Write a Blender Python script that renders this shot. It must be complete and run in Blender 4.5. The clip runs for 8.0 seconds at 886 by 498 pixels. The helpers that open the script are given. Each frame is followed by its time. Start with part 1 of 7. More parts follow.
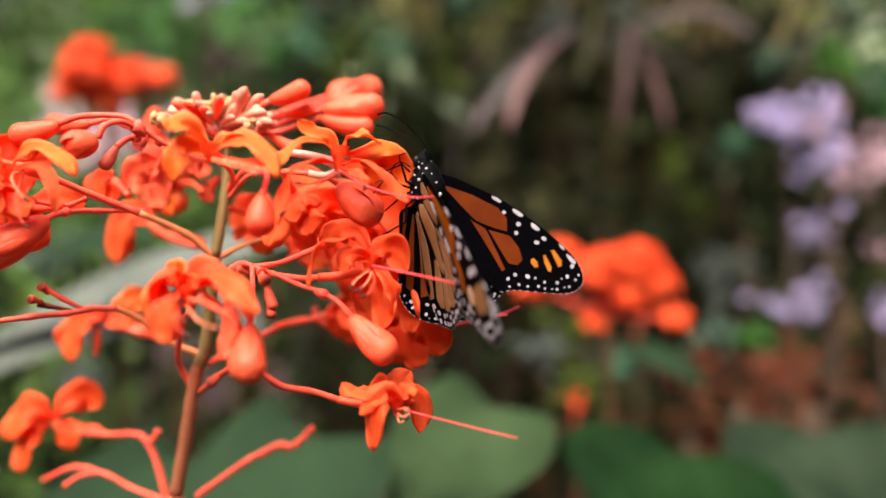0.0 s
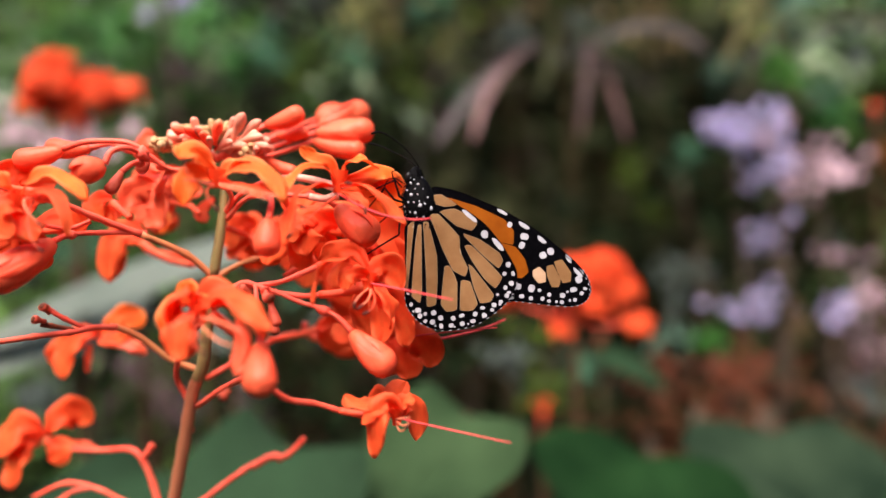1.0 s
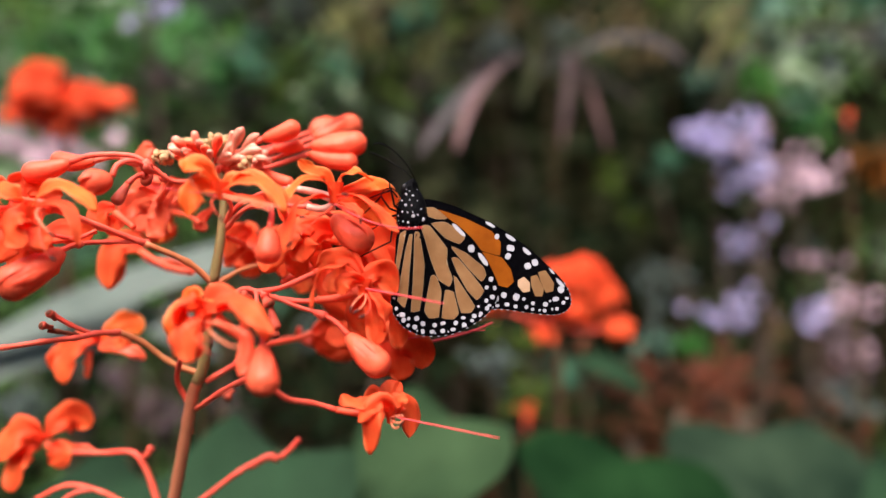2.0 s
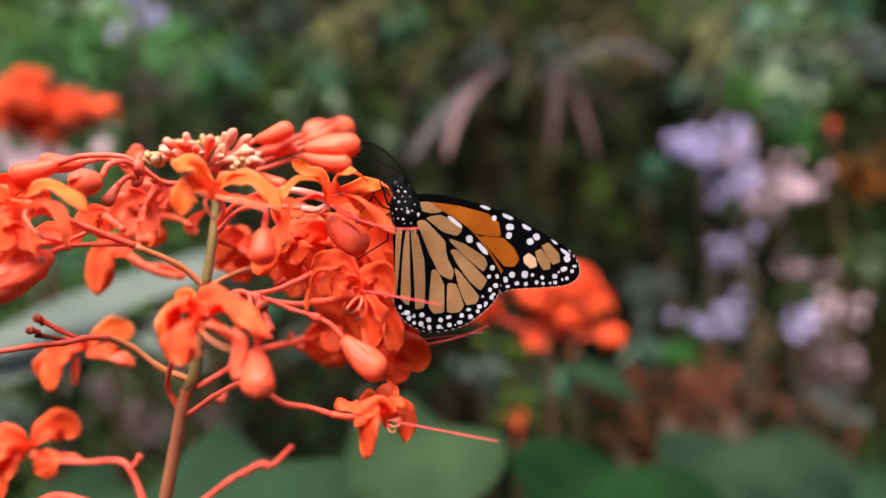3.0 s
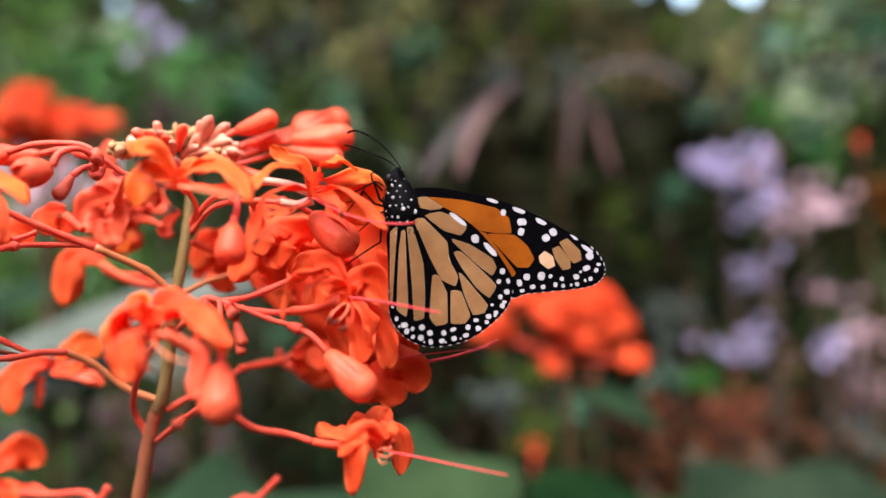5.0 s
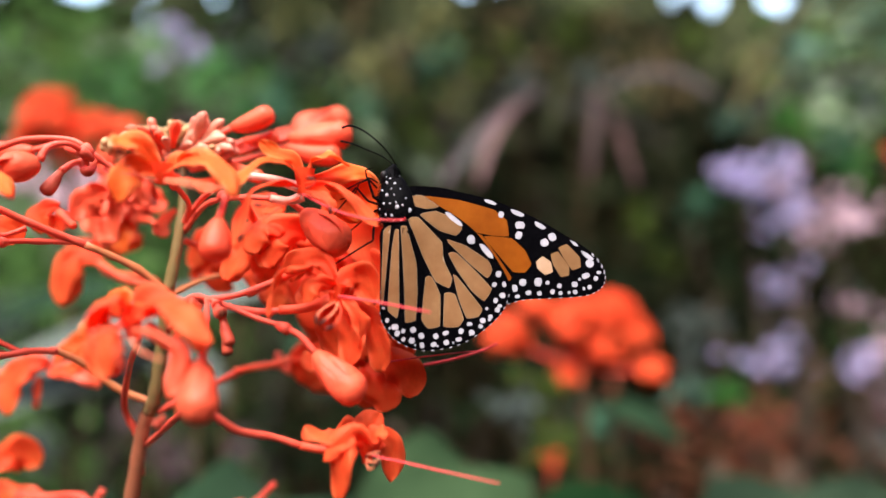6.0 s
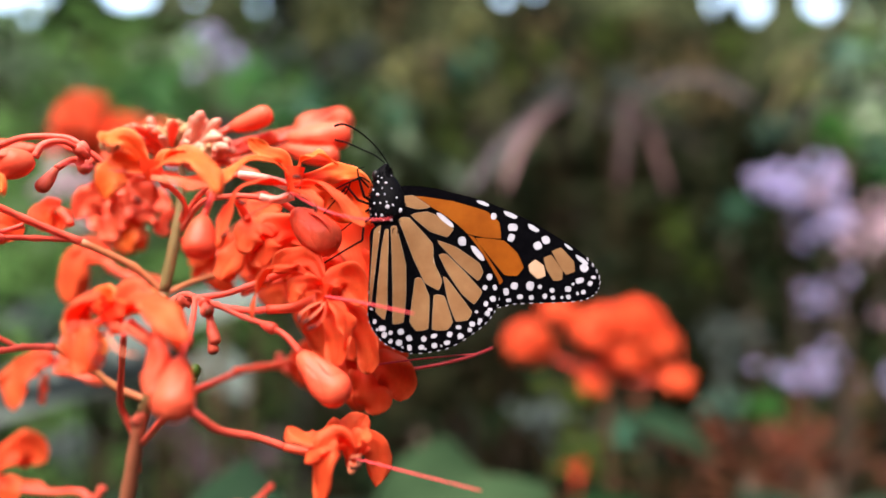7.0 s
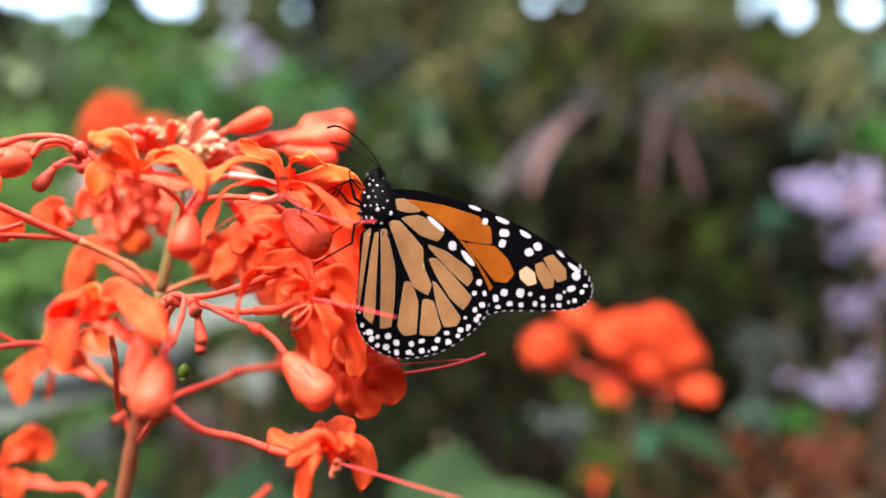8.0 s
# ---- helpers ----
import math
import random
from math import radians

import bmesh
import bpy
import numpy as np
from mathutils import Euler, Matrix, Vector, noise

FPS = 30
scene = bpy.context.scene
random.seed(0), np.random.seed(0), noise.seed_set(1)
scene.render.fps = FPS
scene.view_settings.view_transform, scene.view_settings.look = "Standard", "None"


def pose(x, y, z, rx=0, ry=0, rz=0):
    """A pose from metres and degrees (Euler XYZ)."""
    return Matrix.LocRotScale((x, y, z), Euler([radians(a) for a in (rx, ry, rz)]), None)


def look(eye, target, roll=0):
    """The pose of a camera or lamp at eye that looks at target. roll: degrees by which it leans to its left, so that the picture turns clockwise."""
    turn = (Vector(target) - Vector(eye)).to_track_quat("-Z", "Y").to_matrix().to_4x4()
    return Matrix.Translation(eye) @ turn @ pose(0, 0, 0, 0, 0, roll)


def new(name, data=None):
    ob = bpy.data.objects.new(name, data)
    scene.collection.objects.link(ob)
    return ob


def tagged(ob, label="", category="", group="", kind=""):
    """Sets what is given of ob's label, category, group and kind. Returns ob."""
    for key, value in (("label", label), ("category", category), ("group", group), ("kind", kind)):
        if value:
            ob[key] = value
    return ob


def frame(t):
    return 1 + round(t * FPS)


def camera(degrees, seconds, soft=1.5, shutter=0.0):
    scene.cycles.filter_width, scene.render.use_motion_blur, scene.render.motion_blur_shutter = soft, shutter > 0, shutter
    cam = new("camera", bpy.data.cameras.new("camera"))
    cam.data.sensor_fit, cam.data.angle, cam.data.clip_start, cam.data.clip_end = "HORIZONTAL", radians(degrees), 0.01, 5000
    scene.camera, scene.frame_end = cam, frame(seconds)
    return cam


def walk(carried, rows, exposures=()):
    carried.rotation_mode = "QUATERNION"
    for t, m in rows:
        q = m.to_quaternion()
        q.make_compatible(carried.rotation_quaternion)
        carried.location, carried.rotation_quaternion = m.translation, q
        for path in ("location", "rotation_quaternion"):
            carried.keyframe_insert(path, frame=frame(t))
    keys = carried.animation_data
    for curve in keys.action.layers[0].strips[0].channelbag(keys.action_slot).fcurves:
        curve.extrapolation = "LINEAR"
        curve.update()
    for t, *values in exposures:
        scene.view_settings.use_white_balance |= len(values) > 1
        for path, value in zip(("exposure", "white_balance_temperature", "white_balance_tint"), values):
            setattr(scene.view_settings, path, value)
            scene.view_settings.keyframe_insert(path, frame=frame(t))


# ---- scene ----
from collections import defaultdict

# ---------------------------------------------------------------- camera and its walk
# rows: seconds, eye in millimetres, yaw, pitch and lean in degrees
PATH = [
    (0.0, 32.83, 57.65, 1030.38, 2.340, 0.715, 0.715),
    (0.5, 29.17, 53.64, 1031.73, 0.932, 1.063, 0.475),
    (1.0, 24.95, 47.08, 1032.47, -0.929, 1.378, 0.098),
    (1.5, 27.29, 42.92, 1031.21, -0.654, 2.046, -0.116),
    (2.0, 22.87, 37.16, 1032.20, -2.270, 1.943, -0.199),
    (3.5, 20.51, 44.16, 1028.47, -3.367, 3.462, -0.418),
    (4.0, 20.27, 51.67, 1027.55, -3.462, 3.994, -0.351),
    (4.5, 22.75, 58.77, 1026.64, -2.744, 4.444, -0.437),
    (6.0, 31.90, 69.10, 1023.63, -0.005, 5.720, 0.162),
    (6.5, 37.31, 70.62, 1022.88, 1.648, 6.067, 0.566),
    (7.0, 41.27, 72.18, 1022.77, 2.874, 6.253, 1.114),
    (7.5, 45.37, 73.30, 1022.00, 4.102, 6.635, 1.534),
    (8.0, 49.78, 74.56, 1023.02, 5.455, 6.542, 2.179),
]
cam = camera(63.0, 8.0, soft=1.6)
cam.data.dof.use_dof = True
cam.data.dof.aperture_fstop = 4.1
walk(cam, [(t, pose(x / 1000, y / 1000, z / 1000, 90 + p, 0, w) @ pose(0, 0, 0, 0, 0, r))
           for t, x, y, z, w, p, r in PATH],
     exposures=[(0.0, 1.42, 7150, 17), (0.5, 1.35, 6900, 15), (1.0, 1.27, 6700, 13), (2.0, 1.26, 6400, 12), (4.5, 1.25, 6400, 13), (6.0, 1.35, 6350, 12.5), (7.0, 1.44, 6400, 13), (8.0, 1.60, 6450, 12.5)])

# ---------------------------------------------------------------- daylight under light cloud
world = bpy.data.worlds.new("sky")
scene.world = world
world.use_nodes = True
wn, wl = world.node_tree.nodes, world.node_tree.links
sky = wn.new("ShaderNodeTexSky")
sky.sky_type, sky.sun_disc = "NISHITA", False
SUN_ELEVATION, SUN_TURN = radians(52), radians(200)
sky.sun_elevation, sky.sun_rotation = SUN_ELEVATION, SUN_TURN
sky.air_density, sky.dust_density = 1.0, 4.0
wl.new(sky.outputs[0], wn["Background"].inputs[0])
wn["Background"].inputs[1].default_value = 0.15
sun = new("sun", bpy.data.lights.new("sun", "SUN"))
sun.data.energy, sun.data.angle, sun.data.color = 3.8, radians(60), (1.0, 0.95, 0.88)
# the sky's sun_rotation turns clockwise from +y, seen from above
sun.matrix_world = look((0, 0, 0), (-math.sin(SUN_TURN) * math.cos(SUN_ELEVATION),
                                    -math.cos(SUN_TURN) * math.cos(SUN_ELEVATION), -math.sin(SUN_ELEVATION)))


# ---------------------------------------------------------------- materials
def material(name, colour, colour2=None, rough=0.5, scale=400.0, bump=0.15, bump_scale=None, through_light=0.0,
             vary=0.12, metal=0.0, spec=0.18, fine=None, sheen=0.0, throat=None, rim=None):
    """A two-scale noise material: colour to colour2 in patches, finer grain on top, a little relief."""
    m = bpy.data.materials.new(name)
    m.use_nodes = True
    n, l = m.node_tree.nodes, m.node_tree.links
    b, out = n["Principled BSDF"], n["Material Output"]
    co = n.new("ShaderNodeTexCoord")
    no = n.new("ShaderNodeTexNoise")
    no.inputs["Scale"].default_value, no.inputs["Detail"].default_value = scale, 4
    l.new(co.outputs["Object"], no.inputs["Vector"])
    ramp = n.new("ShaderNodeValToRGB")
    ramp.color_ramp.elements[0].position, ramp.color_ramp.elements[1].position = 0.32, 0.68
    ramp.color_ramp.elements[0].color = (*colour, 1)
    ramp.color_ramp.elements[1].color = (*(colour2 or colour), 1)
    l.new(no.outputs["Fac"], ramp.inputs[0])
    grain = n.new("ShaderNodeTexNoise")
    grain.inputs["Scale"].default_value, grain.inputs["Detail"].default_value = fine or scale * 7, 3
    l.new(co.outputs["Object"], grain.inputs["Vector"])
    info = n.new("ShaderNodeObjectInfo")
    add = n.new("ShaderNodeMath")
    add.operation = "ADD"
    l.new(grain.outputs["Fac"], add.inputs[0])
    l.new(info.outputs["Random"], add.inputs[1])
    rng = n.new("ShaderNodeMapRange")
    rng.inputs["From Min"].default_value, rng.inputs["From Max"].default_value = 0.3, 1.7
    rng.inputs["To Min"].default_value, rng.inputs["To Max"].default_value = 1 - vary, 1 + vary
    l.new(add.outputs[0], rng.inputs["Value"])
    hsv = n.new("ShaderNodeHueSaturation")
    l.new(ramp.outputs[0], hsv.inputs["Color"])
    l.new(rng.outputs[0], hsv.inputs["Value"])
    tint = hsv.outputs[0]
    if throat:
        # a deeper throat, a paler rim and fine lengthwise veins, along the petal's own axes
        sep = n.new("ShaderNodeSeparateXYZ")
        l.new(co.outputs["UV"], sep.inputs[0])
        fade = n.new("ShaderNodeMapRange")
        fade.inputs["From Min"].default_value, fade.inputs["From Max"].default_value = 0.02, 0.72
        l.new(sep.outputs["Y"], fade.inputs["Value"])
        mp_ = n.new("ShaderNodeMapping")
        mp_.inputs["Scale"].default_value = (26, 1.6, 1)
        l.new(co.outputs["UV"], mp_.inputs["Vector"])
        vein = n.new("ShaderNodeTexNoise")
        vein.inputs["Scale"].default_value, vein.inputs["Detail"].default_value = 1.0, 3
        l.new(mp_.outputs[0], vein.inputs["Vector"])
        mul = n.new("ShaderNodeMath")
        mul.operation = "MULTIPLY_ADD"
        mul.inputs[1].default_value, mul.inputs[2].default_value = 0.9, -0.45
        l.new(vein.outputs["Fac"], mul.inputs[0])
        tot = n.new("ShaderNodeMath")
        tot.operation, tot.use_clamp = "ADD", True
        l.new(fade.outputs[0], tot.inputs[0])
        l.new(mul.outputs[0], tot.inputs[1])
        mixc = n.new("ShaderNodeMix")
        mixc.data_type = "RGBA"
        mixc.inputs["A"].default_value = (*throat, 1)
        l.new(tot.outputs[0], mixc.inputs["Factor"])
        l.new(hsv.outputs[0], mixc.inputs["B"])
        tint = mixc.outputs["Result"]
        if rim:
            # the thin margin of the lobe is paler, unevenly so
            off = n.new("ShaderNodeMath")
            off.operation = "SUBTRACT"
            off.inputs[1].default_value = 0.5
            l.new(sep.outputs["X"], off.inputs[0])
            mag = n.new("ShaderNodeMath")
            mag.operation = "ABSOLUTE"
            l.new(off.outputs[0], mag.inputs[0])
            wob = n.new("ShaderNodeMath")
            wob.operation = "MULTIPLY_ADD"
            wob.inputs[1].default_value = 0.14
            l.new(no.outputs["Fac"], wob.inputs[0])
            l.new(mag.outputs[0], wob.inputs[2])
            near = n.new("ShaderNodeMapRange")
            near.inputs["From Min"].default_value, near.inputs["From Max"].default_value = 0.38, 0.58
            near.inputs["To Max"].default_value = 0.75
            l.new(wob.outputs[0], near.inputs["Value"])
            edge_mix = n.new("ShaderNodeMix")
            edge_mix.data_type = "RGBA"
            edge_mix.inputs["B"].default_value = (*rim, 1)
            l.new(near.outputs[0], edge_mix.inputs["Factor"])
            l.new(tint, edge_mix.inputs["A"])
            tint = edge_mix.outputs["Result"]
    l.new(tint, b.inputs["Base Color"])
    b.inputs["Roughness"].default_value, b.inputs["Metallic"].default_value = rough, metal
    b.inputs["Specular IOR Level"].default_value = spec
    if sheen:
        b.inputs["Sheen Weight"].default_value = sheen
    if bump:
        bn = n.new("ShaderNodeTexNoise")
        bn.inputs["Scale"].default_value, bn.inputs["Detail"].default_value = bump_scale or scale * 3, 3
        l.new(co.outputs["Object"], bn.inputs["Vector"])
        bp = n.new("ShaderNodeBump")
        bp.inputs["Strength"].default_value = bump
        bp.inputs["Distance"].default_value = 0.4 / (bump_scale or scale * 3)
        l.new((vein if throat else bn).outputs["Fac"], bp.inputs["Height"])
        l.new(bp.outputs[0], b.inputs["Normal"])
    if through_light:
        tr, mix = n.new("ShaderNodeBsdfTranslucent"), n.new("ShaderNodeMixShader")
        l.new(tint, tr.inputs["Color"])
        mix.inputs[0].default_value = through_light
        l.new(b.outputs[0], mix.inputs[1])
        l.new(tr.outputs[0], mix.inputs[2])
        l.new(mix.outputs[0], out.inputs["Surface"])
    return m


PETAL = material("orange_petal", (0.98, 0.128, 0.038), (0.98, 0.200, 0.056), 0.5, 160, 0.4, 900, 0.50, 0.15, spec=0.2, throat=(0.96, 0.075, 0.024), rim=(0.98, 0.20, 0.075))
PETAL_GOLD = material("golden_petal", (0.98, 0.165, 0.026), (0.98, 0.265, 0.044), 0.5, 160, 0.4, 900, 0.50, 0.15, spec=0.2, throat=(0.97, 0.12, 0.022), rim=(0.98, 0.44, 0.16))
BUD = material("coral_bud", (0.97, 0.100, 0.046), (0.97, 0.165, 0.076), 0.42, 160, 0.35, 900, 0.24, 0.12, spec=0.3)
BUD_DARK = material("dull_red_bud", (0.42, 0.05, 0.03), (0.62, 0.11, 0.06), 0.45, 500, 0.3, 1500, 0.0, 0.12)
BUD_PALE = material("pale_pink_bud", (0.93, 0.24, 0.16), (0.90, 0.46, 0.32), 0.42, 260, 0.25, 1500, 0.15, 0.18, spec=0.3)
CROWN_BUD = material("tan_bud", (0.50, 0.27, 0.12), (0.62, 0.42, 0.22), 0.5, 400, 0.3, 1500, 0.1, 0.22, spec=0.25)
THROAT = material("deep_orange_throat", (0.93, 0.070, 0.020), (0.95, 0.11, 0.03), 0.5, 200, 0.2, 1200, 0.3, 0.1, spec=0.2)
# tube pink paled towards white, its highlights painted into the colour
TUBE_PALE = material("highlight_pale_tube", (0.95, 0.36, 0.26), (0.95, 0.62, 0.52), 0.35, 220, 0.2, 1200, 0.2, 0.1, spec=0.4)
TWIG = material("red_stalk", (0.93, 0.085, 0.052), (0.92, 0.150, 0.092), 0.42, 160, 0.4, 1200, 0.08, 0.15, spec=0.28)
STEM = material("olive_stem", (0.16, 0.15, 0.05), (0.34, 0.20, 0.09), 0.4, 60, 0.25, 1800, 0.0, 0.12, spec=0.3)
STEM_MID = material("tawny_stalk", (0.50, 0.20, 0.075), (0.72, 0.175, 0.085), 0.4, 55, 0.25, 1800, 0.0, 0.12, spec=0.3)
STEM_RED = material("ruddy_stem", (0.40, 0.15, 0.075), (0.62, 0.18, 0.10), 0.42, 60, 0.25, 1800, 0.0, 0.12)
# dark copy of the stem colour, shade painted in for stems further back
DIM_STEM = material("shade_darkened_stem", (0.035, 0.032, 0.014), (0.075, 0.04, 0.024), 0.6, 20, 0.3, 300, 0.0, 0.2, spec=0.05)
DRIED = material("dried_calyx", (0.12, 0.035, 0.018), (0.26, 0.06, 0.03), 0.6, 800, 0.5, 2000, 0.0, 0.15)
FILAMENT = material("red_filament", (0.55, 0.05, 0.025), (0.70, 0.10, 0.04), 0.45, 500, 0.0)
FILAMENT_PALE = material("pale_filament", (0.85, 0.19, 0.09), (0.88, 0.30, 0.17), 0.4, 500, 0.0)
STYLE = material("pink_style", (0.80, 0.055, 0.07), (0.84, 0.10, 0.11), 0.42, 500, 0.0)
ANTHER = material("dark_anther", (0.05, 0.012, 0.01), (0.10, 0.02, 0.012), 0.6, 900, 0.3)
APHID = material("green_aphid", (0.045, 0.085, 0.012), (0.08, 0.14, 0.02), 0.35, 900, 0.1)
BLACK = material("black_wing_scales", (0.0008, 0.0007, 0.0012), (0.0018, 0.0016, 0.0024), 0.7, 900, 0.2, 6000, 0.0, 0.2, spec=0.01)
BODY = material("black_hair", (0.0010, 0.0009, 0.0014), (0.0025, 0.0022, 0.003), 0.65, 1200, 0.6, 5000, 0.0, 0.2, spec=0.05)
TAN = material("tan_wing_scales", (0.200, 0.095, 0.038), (0.262, 0.140, 0.064), 0.65, 140, 0.25, 5000, 0.10, 0.10, spec=0.05)
ORANGE = material("orange_wing_scales", (0.21, 0.048, 0.003), (0.29, 0.075, 0.005), 0.6, 140, 0.25, 5000, 0.10, 0.10, spec=0.05)
RUSSET = material("russet_wing_scales", (0.10, 0.017, 0.003), (0.15, 0.027, 0.004), 0.5, 180, 0.25, 5000, 0.1, 0.10, spec=0.1)
TIP_ORANGE = material("bright_orange_scales", (0.42, 0.12, 0.012), (0.50, 0.17, 0.025), 0.55, 300, 0.2, 5000, 0.0, 0.08, spec=0.1)
CREAM = material("cream_wing_scales", (0.44, 0.26, 0.15), (0.50, 0.32, 0.21), 0.6, 300, 0.2, 5000, 0.0, 0.06, spec=0.1)
WHITE = material("white_wing_scales", (0.37, 0.36, 0.41), (0.45, 0.43, 0.48), 0.6, 900, 0.2, 5000, 0.0, 0.06, spec=0.1)
PALE = material("pale_scale_edging", (0.31, 0.22, 0.15), (0.38, 0.29, 0.21), 0.6, 900, 0.2, 5000, 0.0, 0.08, spec=0.3)
EYE = material("insect_eye", (0.004, 0.003, 0.004), (0.008, 0.006, 0.007), 0.4, 900, 0.0)
LEAF = material("broad_leaf", (0.005, 0.013, 0.006), (0.017, 0.042, 0.019), 0.65, 11, 0.5, 120, 0.06, 0.15, spec=0.05)
LEAF_SOFT = material("soft_leaf", (0.007, 0.018, 0.007), (0.034, 0.064, 0.027), 0.7, 14, 0.5, 120, 0.10, 0.15, spec=0.04)
LEAF_DEEP = material("deep_green_leaf", (0.002, 0.010, 0.003), (0.009, 0.031, 0.009), 0.7, 14, 0.5, 120, 0.06, 0.15, spec=0.03)
LEAF_MATT = material("matt_leaf", (0.005, 0.013, 0.007), (0.023, 0.040, 0.022), 0.7, 14, 0.5, 120, 0.06, 0.15, spec=0.05)
LEAF_GREY = material("pale_grey_leaf", (0.07, 0.09, 0.075), (0.12, 0.14, 0.12), 0.6, 14, 0.3, 120, 0.12, 0.12)
# leaf green brightened, so the soft light on these shrubs lies in the colour
LEAF_BRIGHT = material("lit_bright_leaf", (0.05, 0.12, 0.032), (0.21, 0.40, 0.11), 0.5, 2.2, 0.3, 120, 0.3, 0.2, spec=0.06)
# next two greens run to near black: shade between leaves put into colour
LEAF_DARK = material("shade_darkened_leaf", (0.0015, 0.0025, 0.0015), (0.010, 0.018, 0.007), 0.7, 2.4, 0.3, 80, 0.06, 0.25, spec=0.015)
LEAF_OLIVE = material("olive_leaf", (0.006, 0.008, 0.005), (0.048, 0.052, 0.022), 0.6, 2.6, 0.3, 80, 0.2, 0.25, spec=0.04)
# pale leaf colour that stands in for sky glints on the foliage
LEAF_PALE = material("glint_pale_leaf", (0.16, 0.24, 0.16), (0.34, 0.44, 0.27), 0.5, 3, 0.3, 80, 0.2, 0.2)
LEAF_BROWN = material("withered_leaf", (0.055, 0.022, 0.012), (0.115, 0.040, 0.020), 0.6, 10, 0.4, 90, 0.15, 0.2, spec=0.05)
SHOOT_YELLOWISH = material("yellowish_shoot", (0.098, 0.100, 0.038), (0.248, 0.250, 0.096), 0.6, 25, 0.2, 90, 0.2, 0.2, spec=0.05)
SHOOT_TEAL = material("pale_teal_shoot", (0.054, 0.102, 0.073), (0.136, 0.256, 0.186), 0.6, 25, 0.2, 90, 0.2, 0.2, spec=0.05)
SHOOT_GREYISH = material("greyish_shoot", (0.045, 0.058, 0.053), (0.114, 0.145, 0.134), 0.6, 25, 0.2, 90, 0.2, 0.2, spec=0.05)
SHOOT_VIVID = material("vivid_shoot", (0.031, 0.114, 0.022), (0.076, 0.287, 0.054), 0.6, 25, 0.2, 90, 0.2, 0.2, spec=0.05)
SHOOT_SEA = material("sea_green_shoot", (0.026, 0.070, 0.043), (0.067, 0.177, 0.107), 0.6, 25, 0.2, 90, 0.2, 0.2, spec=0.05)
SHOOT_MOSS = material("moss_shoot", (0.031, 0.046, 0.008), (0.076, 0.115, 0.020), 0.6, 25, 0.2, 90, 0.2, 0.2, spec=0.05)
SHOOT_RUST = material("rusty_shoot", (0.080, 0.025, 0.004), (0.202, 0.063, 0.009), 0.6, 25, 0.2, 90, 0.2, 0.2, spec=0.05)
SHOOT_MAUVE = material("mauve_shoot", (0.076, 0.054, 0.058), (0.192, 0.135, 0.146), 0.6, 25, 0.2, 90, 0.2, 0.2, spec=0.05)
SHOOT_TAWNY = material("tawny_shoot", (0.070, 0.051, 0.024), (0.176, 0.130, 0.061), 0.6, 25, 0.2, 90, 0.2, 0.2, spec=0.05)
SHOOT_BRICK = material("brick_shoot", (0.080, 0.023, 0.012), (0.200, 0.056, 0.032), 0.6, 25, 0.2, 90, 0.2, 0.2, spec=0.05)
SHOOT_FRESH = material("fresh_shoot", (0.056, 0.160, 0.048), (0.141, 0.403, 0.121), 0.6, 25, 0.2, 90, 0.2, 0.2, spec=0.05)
BLADE = material("greyish_pink_blade", (0.06, 0.047, 0.048), (0.19, 0.10, 0.10), 0.5, 9, 0.2, 80, 0.15, 0.15)
DIM_BLADE = material("dull_grey_blade", (0.06, 0.053, 0.056), (0.12, 0.098, 0.104), 0.6, 9, 0.2, 80, 0.1, 0.15, spec=0.05)
LEAF_TAN = material("tan_dry_blade", (0.10, 0.09, 0.045), (0.21, 0.18, 0.095), 0.6, 9, 0.2, 80, 0.15, 0.15, spec=0.05)
DRYWOOD = material("grey_dry_wood", (0.07, 0.06, 0.055), (0.13, 0.115, 0.105), 0.8, 14, 0.5, 80)
BARK = material("bark", (0.05, 0.035, 0.025), (0.10, 0.075, 0.055), 0.85, 12, 0.6, 60)
LAVENDER = material("lavender_floret", (0.46, 0.40, 0.69), (0.60, 0.54, 0.81), 0.5, 30, 0.1, 200, 0.3, 0.2)
ROSE = material("pale_rose_floret", (0.64, 0.43, 0.52), (0.74, 0.54, 0.62), 0.5, 30, 0.1, 200, 0.3, 0.2)
SOIL = material("leaf_litter", (0.014, 0.010, 0.007), (0.034, 0.023, 0.015), 0.9, 6, 0.6, 40)
# near-black patches put the shade between far crowns into the colour
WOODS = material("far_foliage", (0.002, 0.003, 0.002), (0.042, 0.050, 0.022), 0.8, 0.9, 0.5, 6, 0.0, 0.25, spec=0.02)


HAZE = bpy.data.materials.new("sky_haze")
HAZE.use_nodes = True
HAZE.node_tree.nodes["Principled BSDF"].inputs["Base Color"].default_value = (0, 0, 0, 1)
HAZE.node_tree.nodes["Principled BSDF"].inputs["Emission Color"].default_value = (0.56, 0.78, 1.0, 1)
HAZE.node_tree.nodes["Principled BSDF"].inputs["Emission Strength"].default_value = 2.0

# ---------------------------------------------------------------- building helpers
ORIGIN = {}


def mm(p):
    """A place of the plant, in millimetres about a point one metre above the ground."""
    return Vector((p[0] / 1000, p[1] / 1000, 1 + p[2] / 1000))


def mesh_of(name, bm, mat, smooth=True):
    me = bpy.data.meshes.new(name)
    bm.to_mesh(me)
    bm.free()
    me.materials.append(mat)
    if smooth:
        me.polygons.foreach_set("use_smooth", [True] * len(me.polygons))
    return me


def thing(name, origin, label, category, group=""):
    ob = new(name)
    ob.empty_display_size = 0.02
    ob.location = origin
    ORIGIN[ob] = Vector(origin)
    return tagged(ob, label, category, group)


